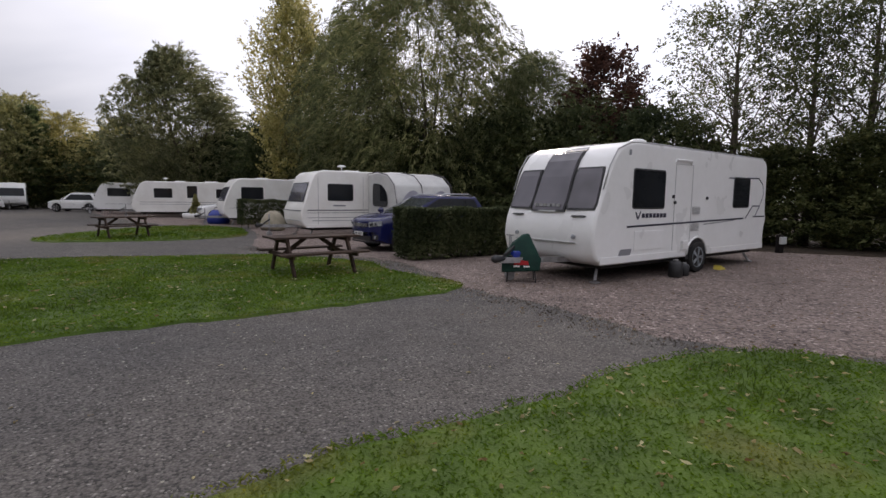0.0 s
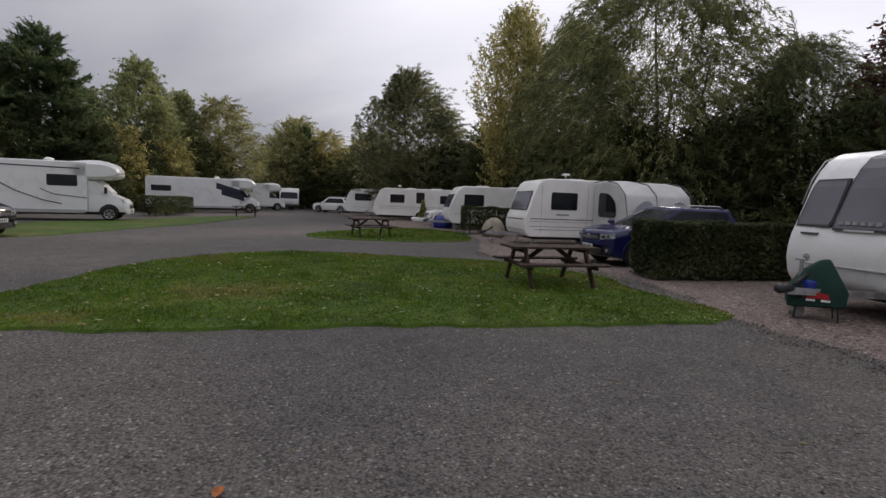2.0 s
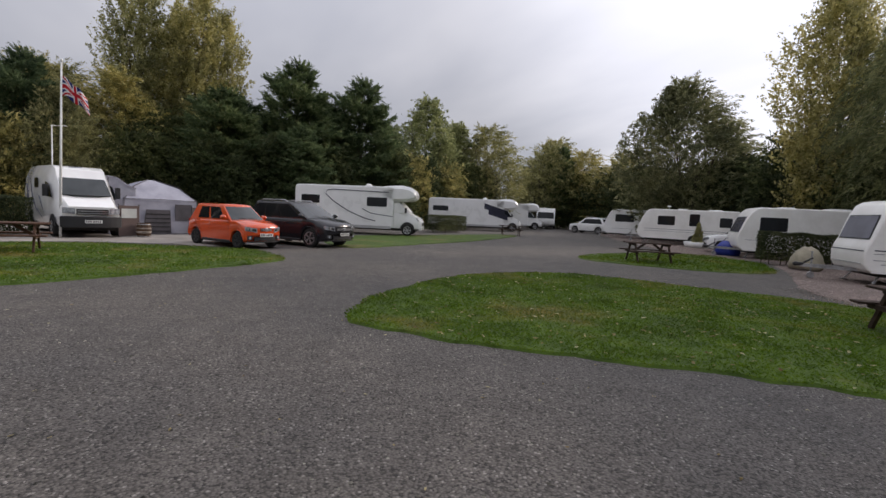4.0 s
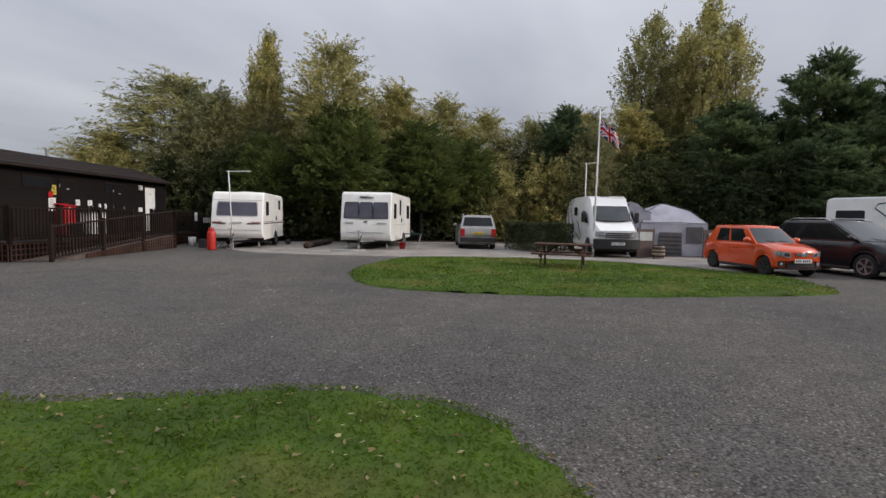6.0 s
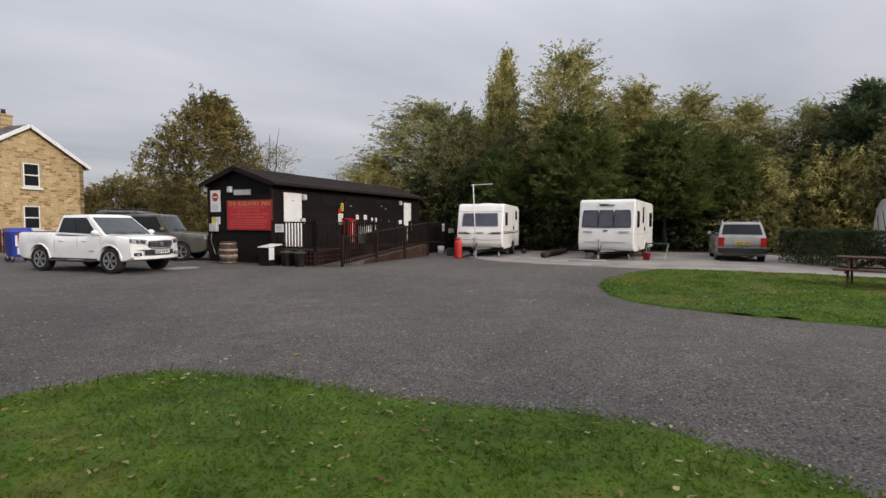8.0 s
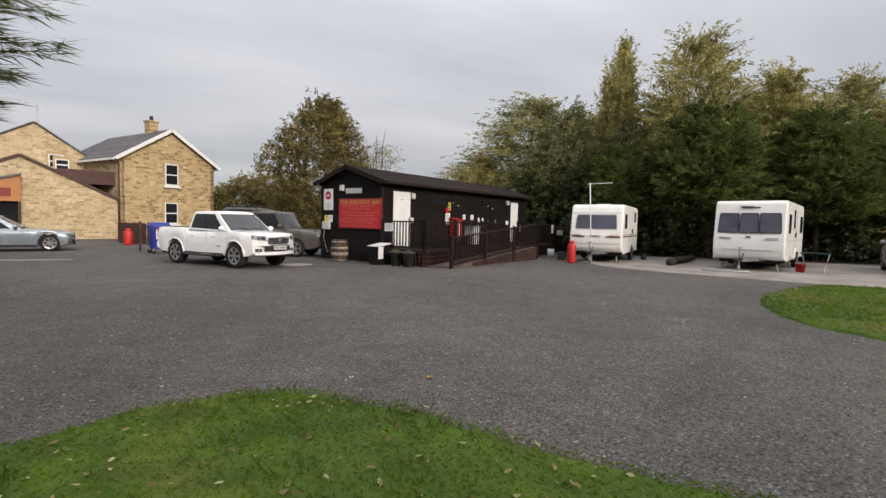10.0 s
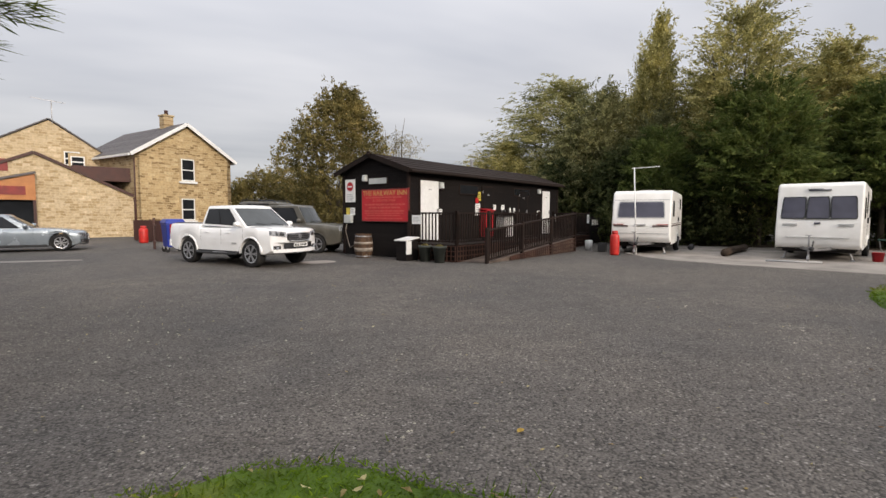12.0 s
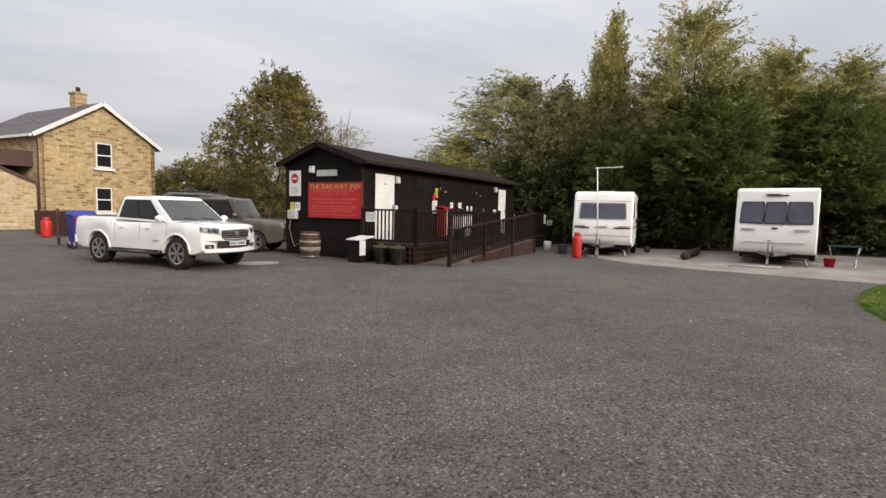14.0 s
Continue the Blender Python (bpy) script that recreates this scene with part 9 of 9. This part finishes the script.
part("handle", Geo().tube([(-0.17, 0, 0.29), (-0.1, 0, 0.36), (0.1, 0, 0.36), (0.17, 0, 0.29)], 0.008, 5), M_STEEL, t)
t = thing("water_container", GCAR @ pose(-1.6, -0.9, -0.01), "dark water barrel behind a cream caravan", "container")
part("drum", Geo().lathe([(0.02, -0.2), (0.11, -0.2), (0.13, -0.17), (0.13, 0.17), (0.11, 0.2), (0.02, 0.2)], 16, "y", (0, 0, 0.13)), M_BLACK, t, smooth=True)
t = thing("cable_box", GCAR @ pose(1.5, 2.2, -0.01), "dark plastic box beside the caravan", "box")
part("case", Geo().box(-0.15, -0.18, 0.0, 0.15, 0.18, 0.32), M_BLACK, t, bevel=0.03)
part("lid", Geo().box(-0.16, -0.19, 0.32, 0.16, 0.19, 0.36), M_BLACK, t, bevel=0.01)
t = thing("levelling_ramp", FCAR @ pose(0.3, 4.4, -0.005, 0, 0, 15), "pale flat pipe lying before the tow hitch", "pipe")
part("pipe", Geo().tube([(-0.6, 0, 0.03), (0.9, 0.05, 0.03)], 0.03, 8), M_TRIM, t, smooth=True)

t = thing("waste_pail", pose(-17.1, -19.5, 0), "small white pail beyond the deck", "pail")
part("pail", Geo().lathe([(0.01, 0.01), (0.14, 0.0), (0.17, 0.4), (0.14, 0.42), (0.01, 0.42)], 14), M_WHITEPAINT, t, smooth=True)

t = thing("tree_tub", pose(-24.3, 30.9, 0.02), "round white tub with a small cypress", "planter")
part("tub", Geo().lathe([(0.01, 0.0), (0.78, 0.0), (0.86, 0.34), (0.80, 0.36), (0.72, 0.30), (0.01, 0.28)], 24), M_WHITEPAINT, t, smooth=True)
rs_ = np.random.RandomState(9)
zz = rs_.rand(160)
aa = rs_.rand(160) * 6.283
rr = (1 - zz) * 0.45 * np.sqrt(rs_.rand(160))
part("cypress", leaf_cloud("cypress", np.stack([np.cos(aa) * rr, np.sin(aa) * rr, 0.35 + zz * 1.25], 1), (0.06, 0.06, 0.06), 25, 0.07, 0.02, -0.2, M_LEAF_OLIVE, rs_), None, t)

t = thing("covered_box", pose(-13.15, 22.4, 0.02, 0, 0, 30), "pale cloth cover over a box by the towing frame", "cover")
g = Geo()
g.loft([[(0.55 * k * math.cos(a) * (1 + 0.12 * math.sin(3 * a)), 0.4 * k * math.sin(a), z + 0.06 * math.sin(2 * a)) for a in [2 * math.pi * i / 16 for i in range(16)]] for k, z in ((0.95, 0.06), (1.0, 0.25), (0.88, 0.5), (0.6, 0.74), (0.25, 0.86))])
part("cloth", g, M_SACK, t, smooth=True)

# covered chair at the nose of the white caravan
t = thing("covered_barbecue", pose(-1.22, 11.75, 0.015, 0, 0, 8), "dark green cover over a small barbecue on legs", "barbecue")
g = Geo()
g.loft([[(-0.36, -0.22, 0.18), (0.34, -0.22, 0.22), (0.36, 0.22, 0.22), (-0.34, 0.22, 0.20)], [(-0.36, -0.22, 0.42), (0.36, -0.22, 0.44), (0.34, 0.22, 0.44), (-0.34, 0.22, 0.42)], [(-0.20, -0.15, 0.68), (0.24, -0.16, 0.68), (0.24, 0.16, 0.68), (-0.18, 0.15, 0.70)], [(0.02, -0.06, 0.88), (0.14, -0.06, 0.90), (0.14, 0.07, 0.90), (0.03, 0.06, 0.88)]])
cv = part("cover", g, M_GREENCOVER, t, bevel=0.03, smooth=True)
g = Geo()
g.slab([(x, -0.226, z) for x, z in ((-0.14, 0.33), (0.14, 0.33), (0.12, 0.40), (0.0, 0.42), (-0.12, 0.40))], (0, -1, 0), 0.01)
part("badge", g, M_RED, cv)
for x in (-0.14, 0.04):
    part("lettering_bar", Geo().box(x, -0.242, 0.29, x + 0.11, -0.236, 0.32), M_WHITEPAINT, cv)
for x in (-0.26, 0.27):
    for y in (-0.18, 0.18):
        part("leg", Geo().tube([(x * 0.9, y, 0.3), (x, y, 0.0)], 0.013, 6), M_BLACK, t)
t = thing("hitch_lock", BAILEY @ pose(0, 4.25, 0.46), "blue metal lock over the tow hitch", "lock")
part("case", Geo().box(-0.11, -0.14, -0.10, 0.11, 0.14, 0.12), M_BLUE, t, bevel=0.04)
part("bar", Geo().box(-0.05, 0.12, -0.14, 0.05, 0.18, 0.04), M_BLACK, t, bevel=0.01)
for y, s in ((1.35, 0.72), (1.02, 0.55)):
    t = thing("water_container", BAILEY @ pose(-1.3, y - 0.3, -0.005, 0, 0, 20), "black water barrel beside the caravan step", "container")
    part("drum", Geo().lathe([(0.02, 0.0), (0.17 * s, 0.0), (0.19 * s, 0.03), (0.19 * s, 0.38 * s), (0.14 * s, 0.44 * s), (0.03, 0.46 * s)], 16), M_BLACK, t, smooth=True)
    part("cap", Geo().lathe([(0.01, 0.46 * s), (0.05, 0.46 * s), (0.05, 0.50 * s), (0.01, 0.50 * s)], 10), M_STEEL, t)
t = thing("wheel_chock", BAILEY @ pose(-1.25, -0.95, -0.005), "yellow plastic wheel chock on gravel", "chock")
part("wedge", Geo().prism([(-0.16, 0), (0.16, 0), (0.12, 0.10)], -0.08, 0.08), M_YELLOW, t, bevel=0.01)
part("ridge", Geo().box(-0.08, 0.10, 0.06, 0.08, 0.13, 0.10), M_YELLOW, t)
t = thing("hookup_post", pose(6.05, 19.3, 0.02, 0, 0, 20), "grey electric hook-up post at the wood edge", "post")
part("post", Geo().box(-0.08, -0.08, 0.0, 0.08, 0.08, 0.55), M_DARKWOOD, t, bevel=0.01)
part("socket_box", Geo().box(-0.10, -0.15, 0.28, 0.10, -0.08, 0.50), M_GREYLAMP, t, bevel=0.01)
t = thing("blue_bag", pose(-19.0, 26.3, 0.02, 0, 0, 40), "blue cloth bag before a white van", "bag")
g = Geo()
g.loft([[(0.6 * k * math.cos(a), 0.35 * k * math.sin(a) * (1 + 0.2 * math.sin(3 * a)), z) for a in [2 * math.pi * i / 14 for i in range(14)]] for k, z in ((0.9, 0.0), (1.0, 0.2), (0.85, 0.5), (0.5, 0.75))])
part("cloth", g, M_BLUE, t, smooth=True)
part("strap", Geo().tube([(-0.3, 0, 0.6), (-0.15, 0, 0.9), (0.15, 0, 0.9), (0.3, 0, 0.6)], 0.02, 6), M_BLACK, t)


def dry_leaf(m, col, size, label):
    """One curled leaf with a stalk, lying on the chippings."""
    t = thing("dry_leaf", m, label, "leaf")
    g = Geo()
    rows = []
    for k in range(7):
        u = k / 6
        w = size * 0.55 * math.sin(math.pi * (0.06 + 0.9 * u)) ** 0.8
        lift = size * (0.10 + 0.5 * (u - 0.35) ** 2)
        rows.append([(-w, size * (u - 0.5) * 1.5, lift + w * 0.7), (-w * 0.5, size * (u - 0.5) * 1.5, lift + w * 0.2), (0, size * (u - 0.5) * 1.5, lift), (w * 0.5, size * (u - 0.5) * 1.5, lift + w * 0.15), (w, size * (u - 0.5) * 1.5, lift + w * 0.55)])
    for a, b in zip(rows, rows[1:]):
        for j in range(4):
            g.add([a[j], a[j + 1], b[j + 1], b[j]], [(0, 1, 2, 3)])
    part("blade", g, col, t, smooth=True)
    part("stalk", Geo().tube([(0, -size * 0.75, size * 0.3), (0.01, -size * 1.1, 0.004)], 0.0018, 5), M_BARK, t)


M_ORANGELEAF = mat("orange_brown_dry_leaf", (0.46, 0.17, 0.06), (0.33, 0.11, 0.04), 0.7, scale=20, fine=60, bump=0.3, dist=0.002)
M_YELLOWLEAF = mat("yellow_dry_leaf", (0.36, 0.25, 0.06), (0.26, 0.17, 0.04), 0.7, scale=20, fine=60, bump=0.3, dist=0.002)
dry_leaf(pose(-3.70, 3.90, 0.004, 0, 0, 30), M_ORANGELEAF, 0.055, "large orange-brown dry leaf curled on the chippings")
dry_leaf(pose(-4.6, -5.36, 0.004, 0, 0, 100), M_YELLOWLEAF, 0.042, "yellow dry leaf lying on the chippings")
